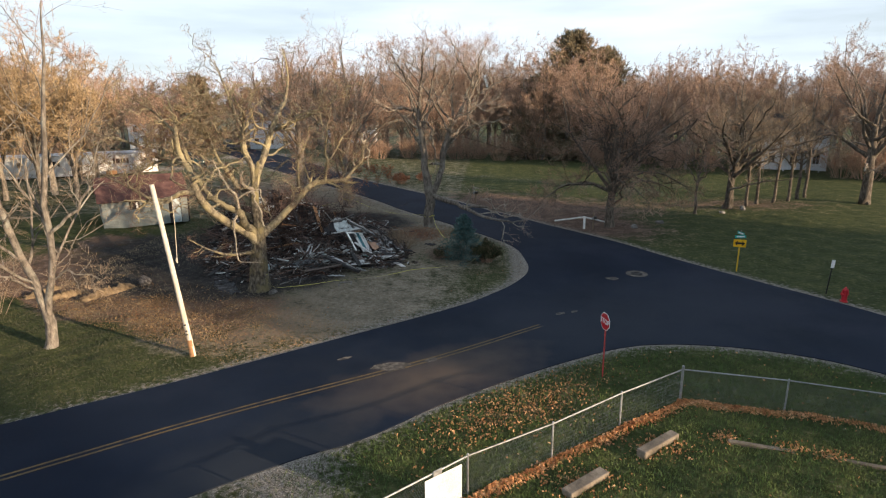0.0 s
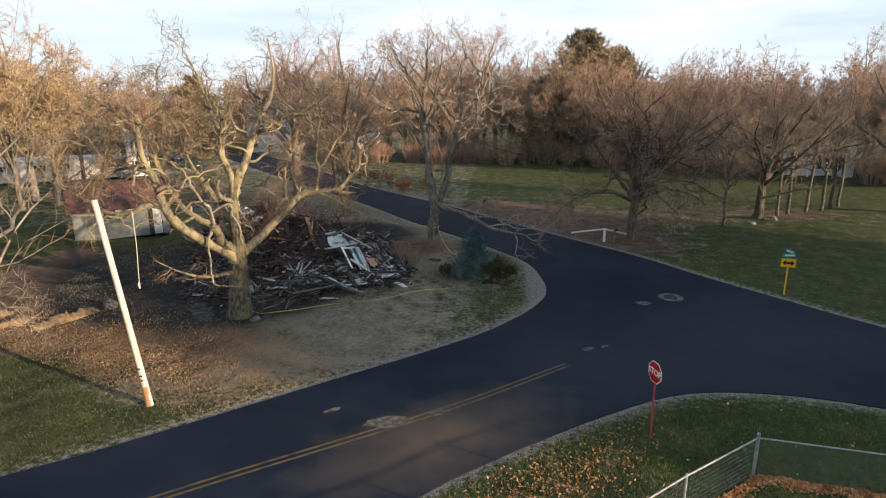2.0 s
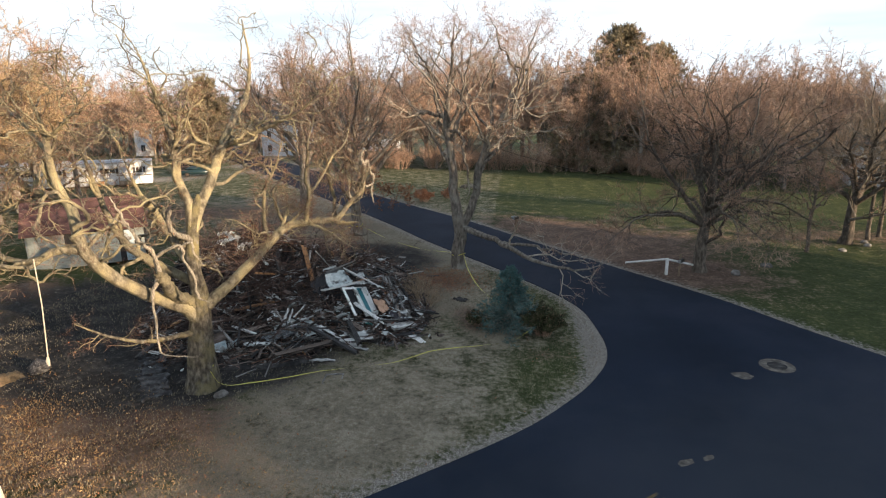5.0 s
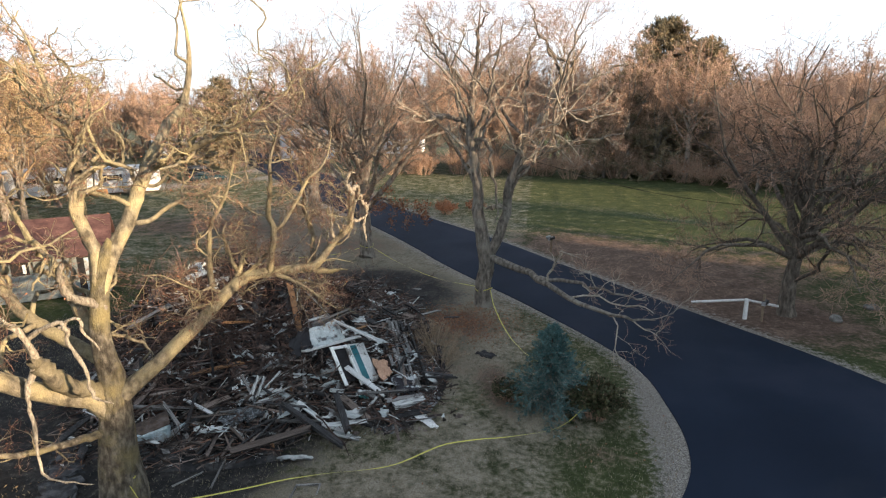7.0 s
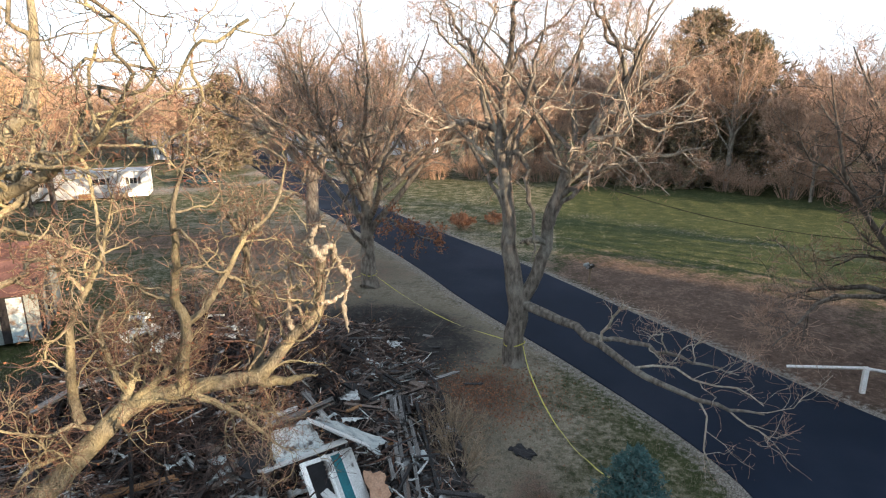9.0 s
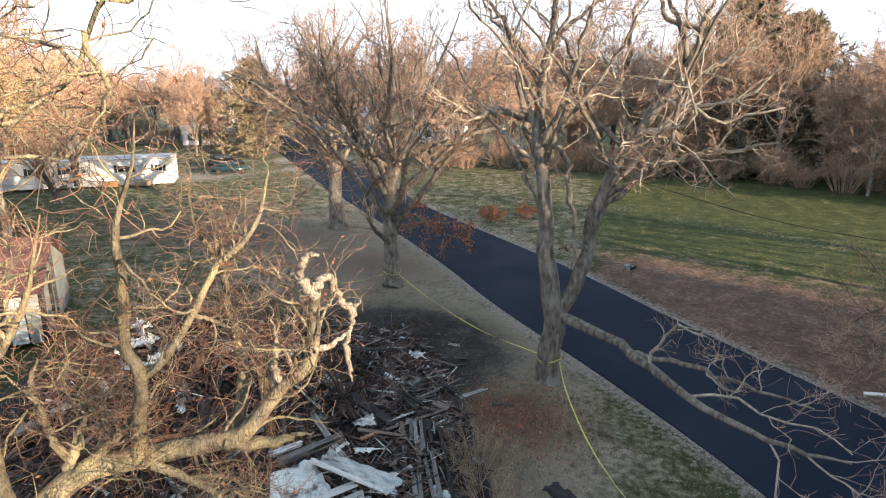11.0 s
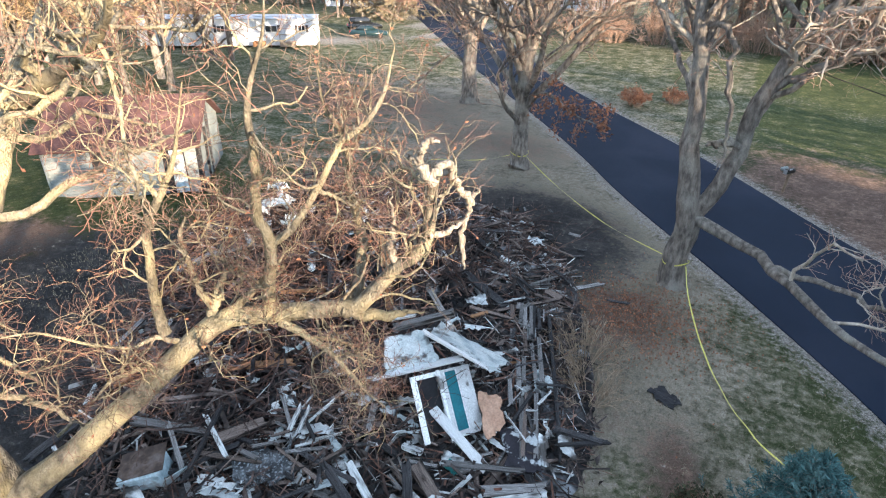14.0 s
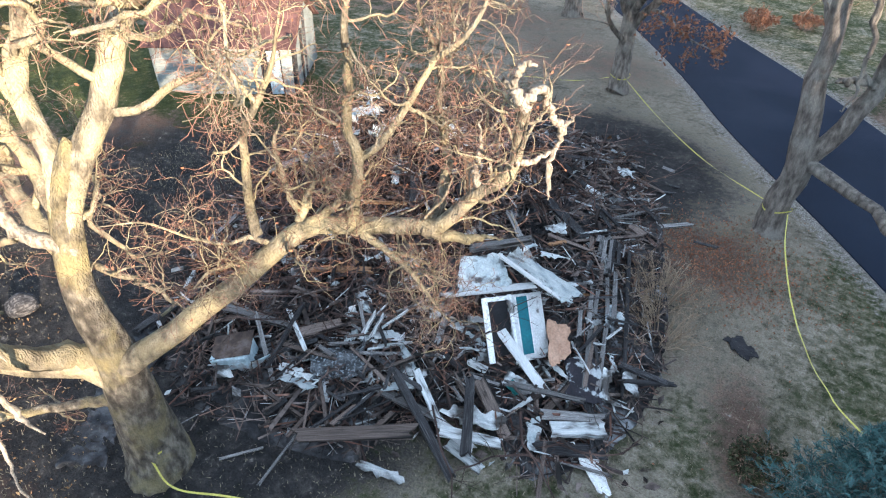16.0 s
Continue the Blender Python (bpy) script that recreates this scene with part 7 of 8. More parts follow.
mark = thing("marker_post", "dark thin post with a white reflector", "marker", at=(18.55, 30.4, 0.0), turn=-20)
part("post", box((0.05, 0.05, 1.55), (0, 0, 0.77), (0, 3, 0), 0.004), M["black"], mark)
part("reflector", box((0.15, 0.02, 0.42), (0.05, -0.03, 1.62), (0, 3, 0), 0.006), M["sign_white"], mark, "white plate")

hyd = thing("fire_hydrant", "small red fire hydrant in the grass", "hydrant", at=(18.75, 29.3, 0.0), turn=20)
part("barrel", tube_bm([(0, 0, -0.05), (0, 0, 0.05), (0, 0, 0.06), (0, 0, 0.46), (0, 0, 0.47), (0, 0, 0.52)], [0.17, 0.17, 0.12, 0.12, 0.155, 0.155], 18), M["hydrant_red"], hyd, smooth=False)
part("bonnet", tube_bm([(0, 0, 0.52), (0, 0, 0.60), (0, 0, 0.67), (0, 0, 0.70), (0, 0, 0.75)], [0.14, 0.13, 0.08, 0.035, 0.03], 18), M["hydrant_red"], hyd, smooth=True)
for a in (0, 90, 180):
    c, s = math.cos(radians(a)), math.sin(radians(a))
    part("nozzle", tube_bm([(c * 0.10, s * 0.10, 0.36), (c * 0.20, s * 0.20, 0.36)], 0.055, 12), M["hydrant_red"], hyd)

# chain-link fence round the corner of the lawn
fence = thing("chain_link_fence", "low galvanised chain-link fence with a top rail", "fence")
FP = [(-3.6, 9.9), (-1.25, 11.82), (0.7, 13.57), (3.0, 15.32), (5.25, 17.1), (7.62, 18.88), (10.7, 18.32), (13.4, 17.62), (16.2, 16.82), (19.0, 16.02)]
FH = 1.12
for i, (x, y) in enumerate(FP):
    corner = i == 5
    z = gz(x, y)
    post = part("post", tube_bm([(x, y, z - 0.1), (x, y, z + FH + (0.10 if corner else 0.02))], 0.042 if corner else 0.028, 10), M["galv"], fence)
    part("cap", tube_bm([(x, y, z + FH + (0.10 if corner else 0.02)), (x, y, z + FH + (0.13 if corner else 0.05))], [0.05 if corner else 0.035, 0.015], 10), M["galv"], post)
wires = []
for (x0, y0), (x1, y1) in zip(FP, FP[1:]):
    za, zb = gz(x0, y0), gz(x1, y1)
    part("top_rail", tube_bm([(x0, y0, za + FH - 0.02), (x1, y1, zb + FH - 0.02)], 0.021, 8), M["galv"], fence)
    ln_ = math.hypot(x1 - x0, y1 - y0)
    step, rows = 0.062, 17
    k = int(ln_ / step)
    for j in range(k):
        u = (j + (np.arange(rows + 1) % 2) * 1.0) / k
        z = np.linspace(0.03, FH - 0.03, rows + 1) + za + (zb - za) * u
        wires.append(np.stack([x0 + (x1 - x0) * u, y0 + (y1 - y0) * u, z], 1))
v, f = tubes(np.array(wires), np.full((len(wires), 18), 0.0028), 3)
child("wire_mesh", mesh_from("wire_mesh", v, f, M["galv"]), fence, "woven diamond wire", "stuff")
board = thing("notice_board", "plain white board fixed to the fence, seen from behind", "board")
d = Vector((1.97, 1.75, 0)).normalized()
ang = math.degrees(math.atan2(d.y, d.x))
part("panel", box((1.12, 0.02, 0.98), (0.14, 12.98, 0.62), (0, 0, ang), 0.006), M["post_white"], board)
part("batten", box((0.26, 0.03, 0.2), (0.0, 12.88, 1.16), (0, 0, ang), 0.006), M["galv"], board)

for (x0, y0), (x1, y1), h, w, lab in (((5.5, 15.55), (6.75, 16.6), 0.17, 0.30, "weathered concrete bench slab on the grass"), ((3.2, 13.75), (4.35, 14.75), 0.15, 0.34, "grey concrete slab on the grass"), ((8.2, 16.38), (9.8, 15.95), 0.08, 0.15, "low flush concrete kerb in the grass"), ((10.65, 15.85), (12.7, 15.25), 0.08, 0.15, "low flush concrete kerb in the grass")):
    cx, cy = (x0 + x1) / 2, (y0 + y1) / 2
    ob = part("concrete_slab", box((math.hypot(x1 - x0, y1 - y0), w, h + 0.1), (0, 0, h / 2 - 0.05), bevel=0.025), M["slab"], None)
    ob.matrix_world = pose(cx, cy, gz(cx, cy), 0, 0, math.degrees(math.atan2(y1 - y0, x1 - x0)))
    tagged(ob, lab, "slab")

# leaning utility pole stump
pole = thing("utility_pole", "bare pale leaning utility pole, cut off", "pole", at=(-10.5, 21.25, 0.0))
part("shaft", tube_bm([(0.02, 0.03, -0.3), (0, 0, 0.05), (-0.22, -0.27, 3.5), (-0.44, -0.55, 6.95)], [0.105, 0.10, 0.09, 0.08], 14), M["pole_wood"], pole, smooth=True)
part("band", tube_bm([(-0.02, -0.02, 0.0), (-0.05, -0.06, 0.75)], [0.107, 0.103], 14), M["plank_rust"], pole, "orange-stained foot")
for z in (1.0, 1.16, 1.42):
    part("tag", box((0.08, 0.02, 0.05), (-0.064 * z + 0.02, -0.079 * z - 0.105, z), (0, 0, 20), 0.004), M["black"], pole, "small dark tag")

# white post and rail by the road, letter boxes
rail = thing("post_and_rail", "white wooden post with two sloping rails", "fence", at=(8.66, 45.6, 0.0))
part("post", box((0.15, 0.15, 1.0), (0, 0, 0.48), bevel=0.01), M["post_white"], rail)
for a, b in (((0.0, 0.05, 0.92), (-2.2, 0.8, 0.45)), ((0.0, 0.0, 0.92), (1.75, 0.9, 0.38))):
    a, b = Vector(a), Vector(b)
    bm = tube_bm([a, b], 0.06, 4)
    part("rail", bm, M["post_white"], rail)
mb = thing("newspaper_box", "brown post with a black letter box", "mailbox", at=(9.3, 45.35, 0.0), turn=-35)
part("post", box((0.09, 0.09, 1.35), (0, 0, 0.65), bevel=0.006), M["wood_deck"], mb)
part("box", box((0.2, 0.5, 0.2), (0.06, 0.02, 0.92), bevel=0.04), M["black"], mb)
part("flap", box((0.19, 0.02, 0.19), (0.06, -0.24, 0.92), bevel=0.02), M["galv"], mb)
mb2 = thing("mailbox", "black and white letter boxes on one post", "mailbox", at=(-0.05, 56.9, 0.0), turn=-40)
part("post", box((0.10, 0.10, 0.95), (0, 0, 0.45), (0, 4, 0), 0.006), M["wood_deck"], mb2)
part("box", box((0.22, 0.55, 0.22), (0.02, 0, 1.04), bevel=0.05), M["black"], mb2)
part("second_box", box((0.17, 0.42, 0.18), (-0.28, 0.02, 1.07), bevel=0.05), M["siding"], mb2, "pale letter box")
part("arm", box((0.62, 0.09, 0.06), (-0.14, 0, 0.94), bevel=0.006), M["wood_deck"], mb2)
part("flag", box((0.02, 0.16, 0.05), (0.14, -0.1, 1.16), bevel=0), M["galv"], mb2)
part("front_flap", box((0.21, 0.02, 0.21), (0.02, -0.285, 1.04), bevel=0.02), M["galv"], mb2)


# ---------------------------------------------------------------- tape, rope, cable
def tape(name, ctrl, k=60, width=0.038, mat="tape", label="yellow barrier tape", seed=0):
    r_ = np.random.default_rng(seed)
    c = smooth_line(ctrl, k)
    c[:, 2] = np.maximum(c[:, 2], land(c[:, 0], c[:, 1]) + 0.05)
    t = unit(np.gradient(c, axis=0))
    side = unit(np.cross(t, np.array([0, 0, 1.0])))
    tw = 0.5 * np.sin(np.cumsum(r_.random(k)) * 0.5)
    w = side * np.cos(tw)[:, None] + np.array([0, 0, 1.0]) * np.sin(tw)[:, None]
    lift = np.array([0, 0, width * 0.5])
    v = np.concatenate([c + w * width / 2 + lift, c - w * width / 2 + lift])
    i = np.arange(k - 1)[:, None]
    ob = new(name, mesh_from(name, v, np.concatenate([i, i + k, i + k + 1, i + 1], 1), M[mat]))
    return ob


tp = thing("barrier_tape", "yellow barrier tape slung between trees and shrub", "tape")
for a in ([(-3.15, 45.35, 0.95), (-2.85, 44.3, 0.45), (-2.2, 42.3, 0.12), (-1.5, 40.5, 0.08), (-0.75, 39.2, 0.12), (0.0, 37.9, 0.5), (-0.2, 36.2, 1.1)],
          [(-10.62, 29.3, 0.80), (-10.2, 29.35, 0.25), (-9.25, 29.95, 0.09), (-6.5, 31.35, 0.09), (-4.7, 31.9, 0.08), (-3.4, 33.2, 0.12), (-1.4, 33.9, 0.15), (-0.1, 34.5, 0.20), (0.75, 35.3, 0.55)],
          [(-3.85, 45.8, 0.95), (-6.4, 48.3, 0.55), (-9.3, 51.4, 0.5), (-11.8, 53.8, 0.9)],
          [(-12.1, 54.4, 0.75), (-14.0, 53.6, 0.3), (-16.5, 52.8, 0.15)]):
    ob = tape("strip", a, seed=len(a))
    ob.parent = tp
for x, y, z, r_ in ((-11.01, 29.56, 0.85, 0.465), (-3.5, 45.7, 0.95, 0.425), (-12.1, 54.1, 0.85, 0.46)):
    th = np.linspace(0, 2 * np.pi, 25)
    ring_ = np.stack([x + r_ * np.cos(th), y + r_ * np.sin(th), z + 0.06 * np.sin(th * 2 + x)], 1)
    k = len(ring_)
    v = np.concatenate([ring_ + [0, 0, 0.024], ring_ - [0, 0, 0.024]])
    i = np.arange(k - 1)[:, None]
    child("wrap", mesh_from("wrap", v, np.concatenate([i, i + k, i + k + 1, i + 1], 1), M["tape"]), tp, "band of yellow tape round a trunk")
rope = thing("rope_swing", "thin pale rope hanging from an oak limb", "rope")
part("cord", tube_bm([(-13.08, 25.6, 5.72), (-13.1, 25.62, 4.4), (-13.2, 25.6, 2.75)], 0.016, 6), M["rope"], rope)
part("knot", tube_bm([(-13.2, 25.6, 2.86), (-13.22, 25.6, 2.74), (-13.2, 25.6, 2.6)], [0.03, 0.055, 0.03], 8), M["rope"], rope)
wire = thing("overhead_cable", "thin black cable slung between trees", "cable")
part("cable", tube_bm([tuple(p) for p in smooth_line([(-1.9, 45.7, 7.4), (4.5, 47.2, 5.6), (12.0, 49.5, 4.6), (20.0, 53.0, 4.8), (36.5, 57.6, 6.2)], 24)], 0.012, 5), M["cable"], wire)

# logs on the leaf litter


def earth_bank(a, b, w, h, seed):
    """A low dug-up ridge of earth, rough and uneven along its top."""
    rr_ = np.random.default_rng(seed)
    a, b = np.array(a, float), np.array(b, float)
    nu, nv = 34, 13
    side = np.array([-(b - a)[1], (b - a)[0]]) / np.linalg.norm(b - a)
    V = []
    for u in np.linspace(0, 1, nu):
        top = h * math.sin(math.pi * min(max(u, 0.02), 0.98)) ** 0.4 * (0.6 + 0.7 * rr_.random())
        bend = 0.18 * math.sin(5 * u + seed)
        for q in np.linspace(-1, 1, nv):
            x, y = a + (b - a) * u + side * (q * w * (0.8 + 0.3 * rr_.random()) + bend)
            V.append((x, y, gz(x, y) + top * max(0.0, 1 - abs(q) ** 1.6) + 0.03 * rr_.normal() * (1 - abs(q)) - 0.03 * (abs(q) == 1)))
    q = np.arange(nu * nv).reshape(nu, nv)
    ob = new("earth_bank", mesh_from("earth_bank", np.array(V), np.stack([q[:-1, :-1], q[1:, :-1], q[1:, 1:], q[:-1, 1:]], -1).reshape(-1, 4), M["soil"], True))
    return tagged(ob, "low bank of dug-up tan soil with dry grass", "earth bank")


earth_bank((-20.9, 26.7), (-20.2, 28.5), 0.32, 0.26, 1)
earth_bank((-19.2, 26.8), (-18.1, 29.5), 0.38, 0.32, 2)
earth_bank((-22.6, 27.2), (-21.6, 28.6), 0.35, 0.24, 3)
rock("stump", "dark tree stump on leaf litter", (-17.7, 29.9), (0.35, 0.32, 0.35), 9, "char")


# ---------------------------------------------------------------- evergreens, shrubs, litter
def spruce(name, label, at, h, spread, whorls, per, sprigs, mat, seed, needle=0.10, nr=0.012, group="", taper=1.05):
    rng = np.random.default_rng(seed)
    tree = thing(name, label, "tree", group, at=(at[0], at[1], gz(*at)))
    part("trunk", tube_bm([(0, 0, -0.1), (0, 0, h * 0.5), (0, 0, h * 0.97)], [h * 0.022, h * 0.014, 0.012], 8), M["bark"], tree)
    z = np.repeat(np.linspace(0.05, 0.98, whorls), per) * h + rng.normal(size=whorls * per) * h * 0.01
    u = np.clip(1 - z / h, 0.0, 1.0)
    a = rng.random(len(z)) * 2 * np.pi
    ln = spread * (0.06 + 0.95 * u ** taper) * (0.72 + 0.45 * rng.random(len(z)))
    d = np.stack([np.cos(a), np.sin(a), 0.25 - 0.5 * u + 0.1 * rng.normal(size=len(z))], 1)
    k = 6
    t = np.linspace(0, 1, k)[None, :, None]
    P = np.stack([0 * z, 0 * z, z], 1)[:, None] + d[:, None] * (ln[:, None, None] * t) + np.array([0, 0, 1.0]) * (ln[:, None, None] * 0.16 * t ** 2)
    R = np.full(P.shape[:2], 0.012 * h / 3) * np.linspace(1, 0.4, k)
    Q, S = spawn(rng, P, R, sprigs, 0.30, 50, 0.1, 0.03, 3, 0.1, 0.02, 0.7, lmin=needle * 1.5)
    N, NR = spawn(rng, np.concatenate([Q, P[:, ::2][:, :3]]), np.concatenate([np.full(Q.shape[:2], nr), np.full((len(P), 3), nr)]), 9, 0.0, 42, 0.05, 0.02, 2, 0.05, nr, 1.0, 0.25, lmin=needle)
    v, f = joined([tubes(P, R, 4), tubes(Q, np.maximum(S, nr * 0.7), 3)])
    child("bough_work", mesh_from("bough_work", v, f, M["bark"]), tree, kind="stuff")
    v, f = tubes(N, np.maximum(NR, nr * 0.4), 3)
    child("needles", mesh_from("needles", v, f, M[mat]), tree, kind="stuff")
    return tree


spruce("blue_spruce", "small blue spruce on the grass island", (-0.35, 35.9), 2.75, 1.75, 15, 11, 10, "spruce_blue", 1)
spruce("tall_spruce", "tall dark spruce standing in the wood", (15.8, 106.5), 20.4, 12.5, 30, 9, 9, "spruce_dark", 2, 0.6, 0.06, taper=0.78)
spruce("tall_spruce", "tall dark spruce standing in the wood", (20.6, 104.5), 17.4, 11.5, 26, 8, 10, "spruce_dark", 3, 0.6, 0.06, taper=0.8)
spruce("tall_spruce", "tall dark spruce standing in the wood", (10.6, 103.0), 13.0, 8.6, 20, 8, 10, "spruce_dark", 7, 0.55, 0.07, taper=0.62)
spruce("far_spruce", "dark spruce behind the white trailer", (-55.0, 112.0), 14.0, 8.0, 18, 6, 7, "spruce_dark", 4, 0.55, 0.07, taper=0.62)


def shrub(name, label, at, h, spread, stems, mat_stem, mat_leaf, seed, leaf=0.0, n_leaf=0, twigs=(6, 5), up=0.15, far=False):
    rng = np.random.default_rng(seed)
    ob = thing(name, label, "shrub", at=(at[0], at[1], gz(*at)))
    a = rng.random(stems) * 2 * np.pi
    rad = spread * np.sqrt(rng.random(stems))
    base = np.stack([np.cos(a) * rad * 0.35, np.sin(a) * rad * 0.35, np.zeros(stems)], 1)
    tip = np.stack([np.cos(a) * rad, np.sin(a) * rad, h * (0.6 + 0.4 * rng.random(stems)) * (1.05 - 0.45 * (rad / spread) ** 2)], 1)
    t = np.linspace(0, 1, 6)[None, :, None]
    P = base[:, None] * (1 - t) + tip[:, None] * t + np.array([0, 0, 1.0]) * (0.12 * h * np.sin(np.pi * t))
    R = np.full(P.shape[:2], 0.012) * np.linspace(1, 0.4, 6)
    Q, S = spawn(rng, P, R, twigs[0], 0.4, 45, 0.2, up, 4, 0.2, 0.008, 0.6, lmin=0.15)
    T, U = spawn(rng, Q, S, twigs[1], 0.5, 45, 0.2, up, 3, 0.2, 0.005, 0.6, lmin=0.1)
    if far:
        v, f = joined([slivers(P, R * 2.0, rng), slivers(Q, np.maximum(S, 0.014), rng), slivers(T, np.maximum(U, 0.011), rng)])
    else:
        v, f = joined([tubes(P, R, 4), tubes(Q, np.maximum(S, 0.004), 3), tubes(T[:, ::2], np.maximum(U[:, ::2], 0.0032), 3)])
    child("stem_tangle", mesh_from("stem_tangle", v, f, M[mat_stem]), ob, kind="stuff")
    if n_leaf:
        pts = np.concatenate([T.reshape(-1, 3), Q.reshape(-1, 3)])
        v, f = leaves(rng, pts[rng.choice(len(pts), n_leaf)] + rng.normal(size=(n_leaf, 3)) * 0.03, leaf)
        child("foliage", mesh_from("foliage", v, f, M[mat_leaf]), ob, kind="stuff")
    return ob


shrub("evergreen_shrub", "low dark evergreen shrub beside the spruce", (1.1, 35.6), 1.2, 0.92, 60, "twig", "yew", 1, 0.05, 9000)
shrub("evergreen_shrub", "small dark shrub beside the spruce", (-1.75, 36.3), 0.7, 0.55, 30, "twig", "yew", 2, 0.045, 2200)
shrub("dry_bush", "fine tan leafless bush beside the heap", (-5.0, 40.3), 1.1, 1.25, 40, "twig_tan", "oak_leaf", 3, 0, 0, (6, 4), 0.3)
shrub("dry_bush", "fine tan leafless bush beside the heap", (-4.5, 38.9), 0.9, 1.1, 30, "twig_tan", "oak_leaf", 4, 0, 0, (6, 4), 0.3)
shrub("russet_shrub", "low russet-leaved shrub by the road", (-9.5, 70.5), 1.3, 1.2, 50, "twig", "oak_leaf", 5, 0.07, 1500)
shrub("russet_shrub", "low russet-leaved shrub by the road", (-7.0, 72.5), 1.0, 1.0, 40, "twig", "oak_leaf", 6, 0.07, 900)

# leafless brush on the left verge
for k, (x, y, h) in enumerate(((-22.5, 24.8, 3.4), (-24.0, 22.0, 3.8), (-25.5, 26.5, 3.4), (-22.5, 19.0, 2.6))):
    shrub("verge_brush", "straggling leafless brush on the leafy verge", (x, y), h, 2.6, 16, "twig_bush", "oak_leaf", 60 + k, 0, 0, (6, 4), 0.12)

# undergrowth along the edge of the wood
BRUSH = []
for s in range(2):
    b = shrub("undergrowth", "tangled brown leafless undergrowth", (0, 200 + s), 3.4 + s, 2.6, 60, "twig_wood", "oak_leaf", 20 + s, 0.1, 120, (9, 7), 0.2, far=True)
    BRUSH.append(b)
rng = np.random.default_rng(91)
bush_at = []
for (x0, y0), (x1, y1), n in (((-24, 103), (16, 97), 14), ((16, 97), (46, 75), 13), ((46, 75), (80, 62), 10), ((-90, 60), (-66, 90), 8), ((-36, 126), (-110, 124), 12)):
    for k in range(n):
        u = (k + rng.random()) / n
        bush_at.append((x0 + (x1 - x0) * u + rng.normal() * 1.5, y0 + (y1 - y0) * u + rng.normal() * 1.5))
bush_at = [q for q in bush_at if not (30 < q[0] < 45 and 66 < q[1] < 86)]
for k, (x, y) in enumerate(bush_at):
    s = 0.8 + 0.6 * rng.random()
    if k < 2:
        BRUSH[k].matrix_world = pose(x, y, -0.05)
    else:
        t = copy_thing(BRUSH[k % 2], pose(x, y, -0.05, 0, 0, k * 77))
        t.scale = (s, s, s)

# blades of grass and fallen leaves where the camera passes near
def scatter(rng, n, x0, x1, y0, y1, keep):
    x, y = x0 + (x1 - x0) * rng.random(n), y0 + (y1 - y0) * rng.random(n)
    d = to_road(x, y)
    k = (d > 0.25) & keep(x, y, rng.random(n))
    x, y = x[k], y[k]
    return np.stack([x, y, land(x, y)], 1)


def blades(at, rng, h):
    n = len(at)
    a = rng.random(n) * 2 * np.pi
    w = 0.006 + 0.008 * rng.random(n)
    hh_ = h * (0.5 + rng.random(n))
    lean = rng.normal(size=(n, 2)) * 0.45 * hh_[:, None]
    s = np.stack([np.cos(a) * w, np.sin(a) * w, np.zeros(n)], 1)
    tip = at + np.concatenate([lean, hh_[:, None]], 1)
    v = np.stack([at - s, at + s, tip], 1).reshape(-1, 3)
    return v, np.arange(3 * n).reshape(-1, 3)


rng = np.random.default_rng(95)
at = scatter(rng, 170000, -5, 22, 7, 24, lambda x, y, r_: r_ < 0.9 * smoothstep(7.5, 11.5, y) * smoothstep(-5, -2, x) * (1 - smoothstep(18, 22, x)))
v, f = blades(at, rng, 0.095)
tagged(new("grass", mesh_from("grass", v, f, M["grass"])), "short green lawn grass", "grass", kind="stuff")
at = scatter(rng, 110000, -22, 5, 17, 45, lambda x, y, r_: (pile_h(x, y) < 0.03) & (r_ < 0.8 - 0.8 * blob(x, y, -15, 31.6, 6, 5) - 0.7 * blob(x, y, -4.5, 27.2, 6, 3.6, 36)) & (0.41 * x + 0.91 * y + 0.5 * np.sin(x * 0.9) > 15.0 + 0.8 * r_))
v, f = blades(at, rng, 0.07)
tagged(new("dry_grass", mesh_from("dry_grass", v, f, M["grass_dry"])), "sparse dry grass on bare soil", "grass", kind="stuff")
# russet blades along the sun strip, their bright colour stands in for sunlight
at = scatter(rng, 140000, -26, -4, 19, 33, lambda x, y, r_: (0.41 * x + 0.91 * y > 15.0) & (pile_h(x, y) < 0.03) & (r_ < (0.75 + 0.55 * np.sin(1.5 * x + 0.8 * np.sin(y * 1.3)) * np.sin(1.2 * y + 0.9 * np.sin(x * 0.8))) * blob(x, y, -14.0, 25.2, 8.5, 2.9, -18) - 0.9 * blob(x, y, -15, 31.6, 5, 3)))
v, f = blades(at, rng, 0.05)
tagged(new("dry_grass", mesh_from("dry_grass", v, f, M["grass_russet_sunlit"])), "rough russet-tan verge grass and leaves, brightened as if sunlit", "grass", kind="stuff")
# dulled blades fill the painted shade band beside the road
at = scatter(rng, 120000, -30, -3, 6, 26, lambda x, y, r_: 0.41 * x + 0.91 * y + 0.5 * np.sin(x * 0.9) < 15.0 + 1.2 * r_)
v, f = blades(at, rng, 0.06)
tagged(new("grass", mesh_from("grass", v, f, M["grass_shaded"])), "short green road-edge grass, dulled to paint in shade", "grass", kind="stuff")


def along(rng, pts, n, side, width):
    p = smooth_line(pts, 200)[:, :2]
    i = rng.integers(0, 199, n)
    t = unit(p[i + 1] - p[i])
    nrm = np.stack([t[:, 1], -t[:, 0]], 1)
    o = side + np.abs(rng.normal(size=n)) * width
    q = p[i] + nrm * o[:, None]
    return np.concatenate([q, (land(q[:, 0], q[:, 1]) + 0.02 + 0.10 * rng.random(n) * np.exp(-o / 0.35))[:, None]], 1)


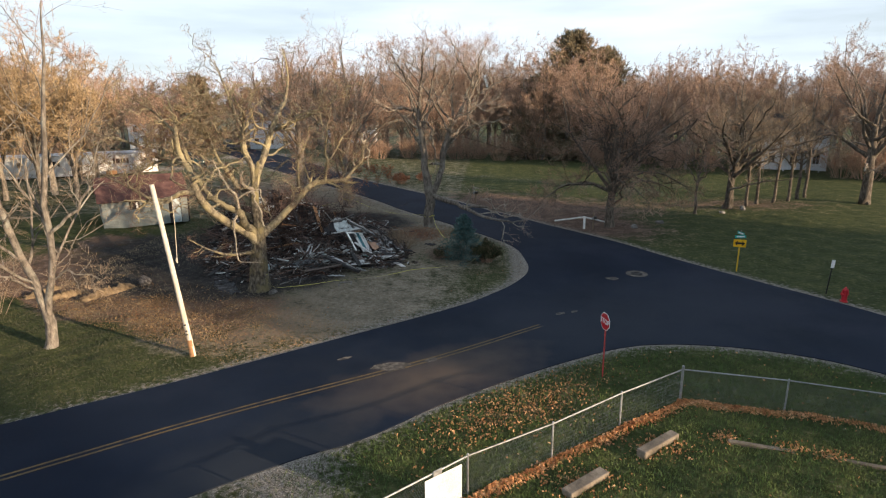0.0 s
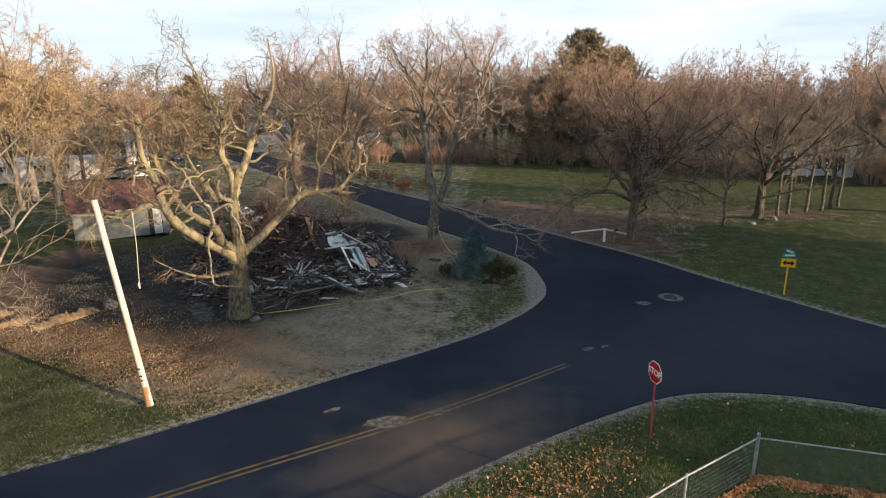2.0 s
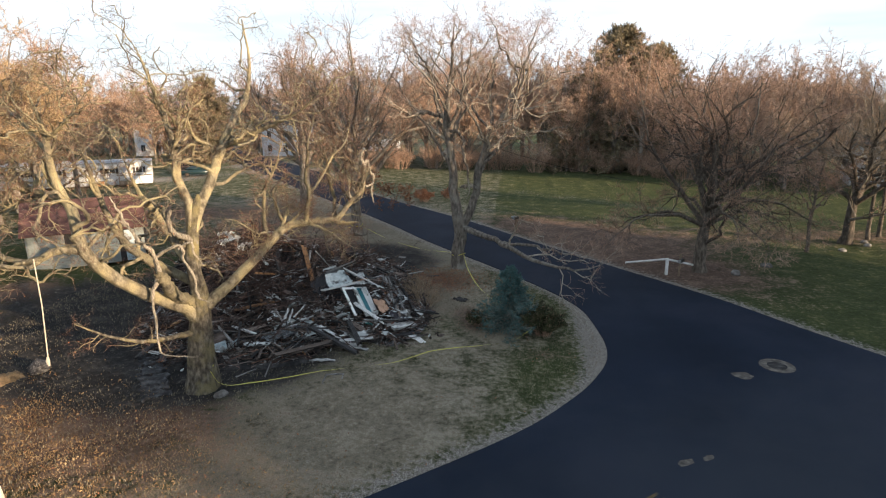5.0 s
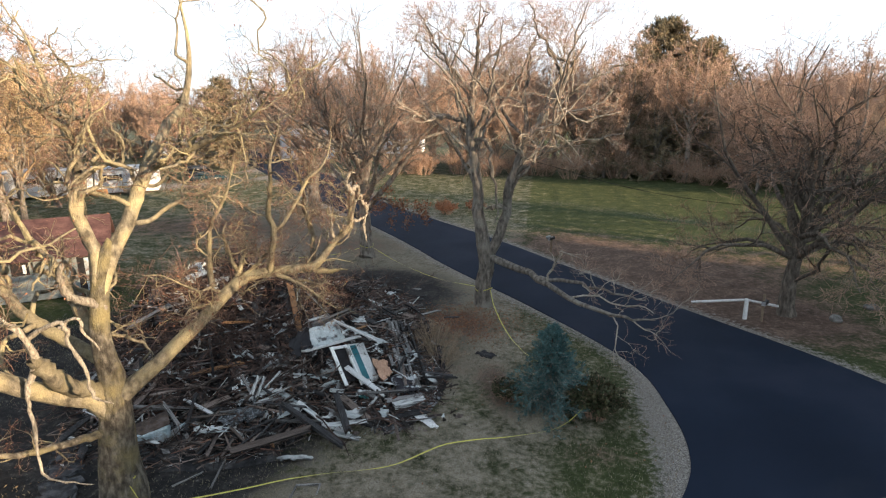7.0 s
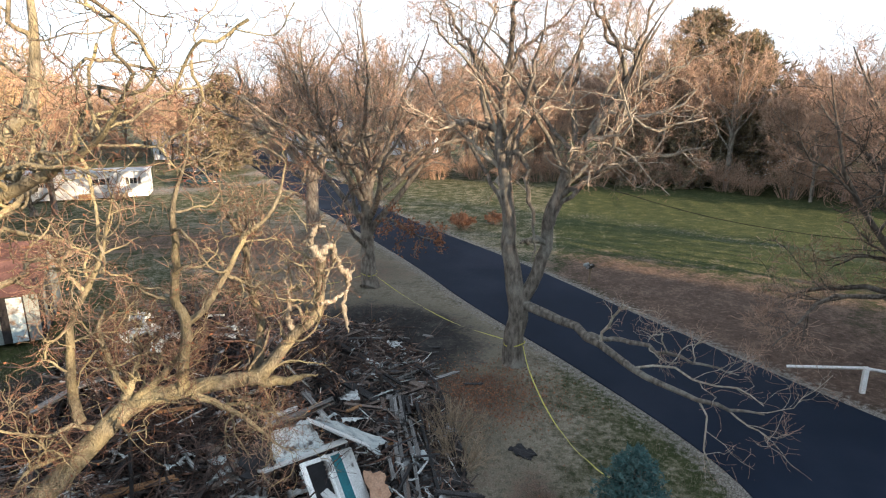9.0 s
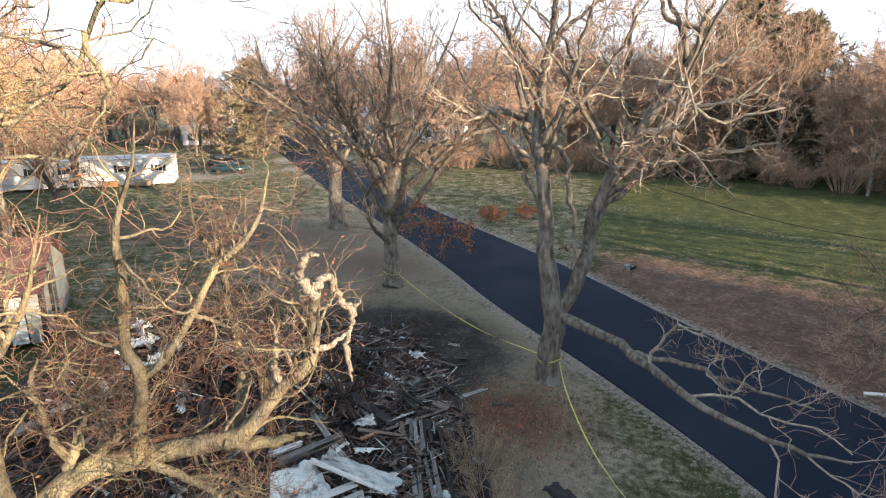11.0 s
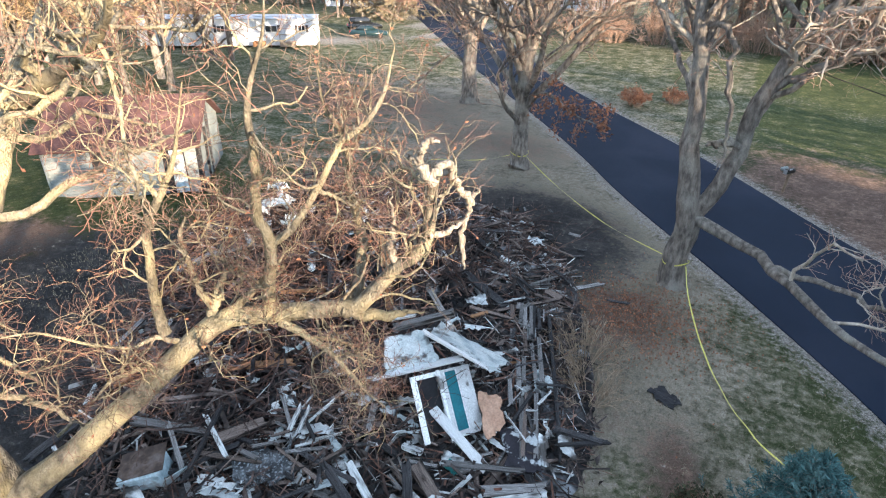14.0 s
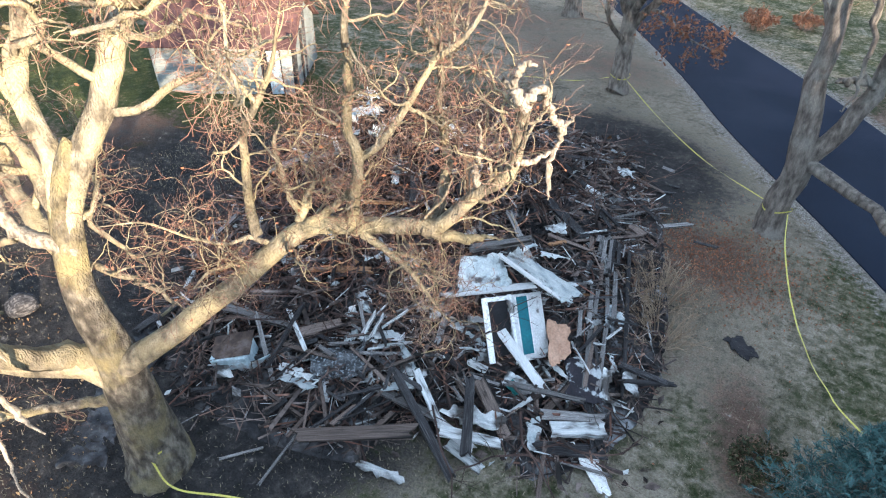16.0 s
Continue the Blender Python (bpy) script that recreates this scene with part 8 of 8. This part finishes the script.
lit = [along(rng, [(-1.2, 11.82, 0), (3.0, 15.32, 0), (7.55, 18.77, 0)], 3600, 0.05, 0.15), along(rng, [(7.5, 18.82, 0), (10.7, 18.27, 0), (19.0, 15.92, 0)], 3600, 0.05, 0.17)]
# leaf cluster thickened so its bright colour helps paint the lawn's sun patch
at = scatter(rng, 5200, -2, 18, 9, 24, lambda x, y, r_: r_ < 0.10 + 0.75 * blob(x, y, 2.2, 18.2, 4.2, 1.6, 40))
lit.append(at + [0, 0, 0.03])
q = np.array([2.3, 18.1]) + (rng.normal(size=(1200, 2)) * np.array([1.9, 0.62])) @ np.array([[0.77, 0.64], [-0.64, 0.77]])
q = q[to_road(q[:, 0], q[:, 1]) > 0.2]
lit.append(np.concatenate([q, (land(q[:, 0], q[:, 1]) + 0.04)[:, None]], 1))
for cx, cy, s, n in ((6.1, 16.0, 0.75, 260), (3.7, 14.3, 0.8, 260), (8.1, 16.6, 0.4, 120), (9.9, 16.1, 0.4, 120), (10.8, 15.95, 0.4, 120)):
    q = np.array([cx, cy]) + rng.normal(size=(n, 2)) * s * np.array([0.7, 0.45])
    lit.append(np.concatenate([q, (land(q[:, 0], q[:, 1]) + 0.03)[:, None]], 1))
v, f = leaves(rng, np.concatenate(lit), 0.047)
tagged(new("fallen_leaves", mesh_from("fallen_leaves", v, f, M["leaf_litter"])), "orange-brown fallen leaves along the fence", "leaves", kind="stuff")
at = scatter(rng, 9000, -24, 4, 18, 48, lambda x, y, r_: (0.41 * x + 0.91 * y > 15.2) & (r_ + 0.9 * blob(x, y, -15, 31.0, 5.5, 4.0) < 0.75 * blob(x, y, -13.5, 25.0, 9.5, 4.2, -12) + 0.9 * blob(x, y, -4.4, 43.3, 2.2, 2.2) + 0.05 + 0.4 * blob(x, y, 0.8, 33.6, 1.8, 0.9)))
q = np.array([-4.4, 43.2]) + rng.normal(size=(4200, 2)) * np.array([1.5, 1.2])
at = np.concatenate([at, np.concatenate([q, land(q[:, 0], q[:, 1])[:, None]], 1)])
v, f = leaves(rng, at + [0, 0, 0.02], 0.034)
tagged(new("fallen_leaves", mesh_from("fallen_leaves", v, f, M["oak_leaf"])), "russet leaf litter under the oak and along the verge", "leaves", kind="stuff")
# leaf drifts in the same strip share the sunlit colour
at = scatter(rng, 30000, -24, -5, 20, 32, lambda x, y, r_: (0.41 * x + 0.91 * y > 15.6) & (r_ < (0.30 + 0.42 * np.sin(1.9 * x + 1.1 * np.sin(y * 1.7)) * np.sin(2.3 * y + 0.9 * np.sin(x * 1.1))) * blob(x, y, -14.0, 25.4, 8.0, 2.7, -18)))
v, f = leaves(rng, at + [0, 0, 0.03], 0.036)
tagged(new("fallen_leaves", mesh_from("fallen_leaves", v, f, M["grass_russet_sunlit"])), "drifts of brown leaves on the verge, goldened as if sunlit", "leaves", kind="stuff")

# unseen trees added out of view on the right to keep low sun off the lawns
seen = len(spots)
rng = np.random.default_rng(77)
belt(70, 27, 63.8, 10.8, -26, 32, 1.08, 0.8, 0.12)
belt(63.4, 9.8, 61.0, 4.0, -26, 14, 0.86, 0.8, 0.10)
belt(60.8, 3.2, 59.5, -0.6, -26, 12, 1.0, 0.6, 0.10)
# the gap before this belt lets the strip of sun through
belt(50, -16.4, 25, -55, -26, 44, 1.04, 0.6, 0.2)
used = set()
for i, (x, y, s) in enumerate(spots):
    src = SHADE[0] if i >= seen else GOLD[0] if x < -34 and y < 60 else WOODS[i % len(WOODS)]
    if 34.5 < x < 41 and 66 < y < 85:         # the white house looks out through a gap
        continue
    if src.name not in used:
        used.add(src.name)
        src.matrix_world = Matrix.LocRotScale((x, y, gz(x, y)), Euler((0, 0, 2.1 * i)), (s, s, s))
    else:
        t = copy_thing(src, Matrix.LocRotScale((x, y, -0.05), Euler((0, 0, 2.39 * i)), None))
        t.scale = (s, s, s * (0.92 + 0.16 * ((i * 37) % 10) / 10))
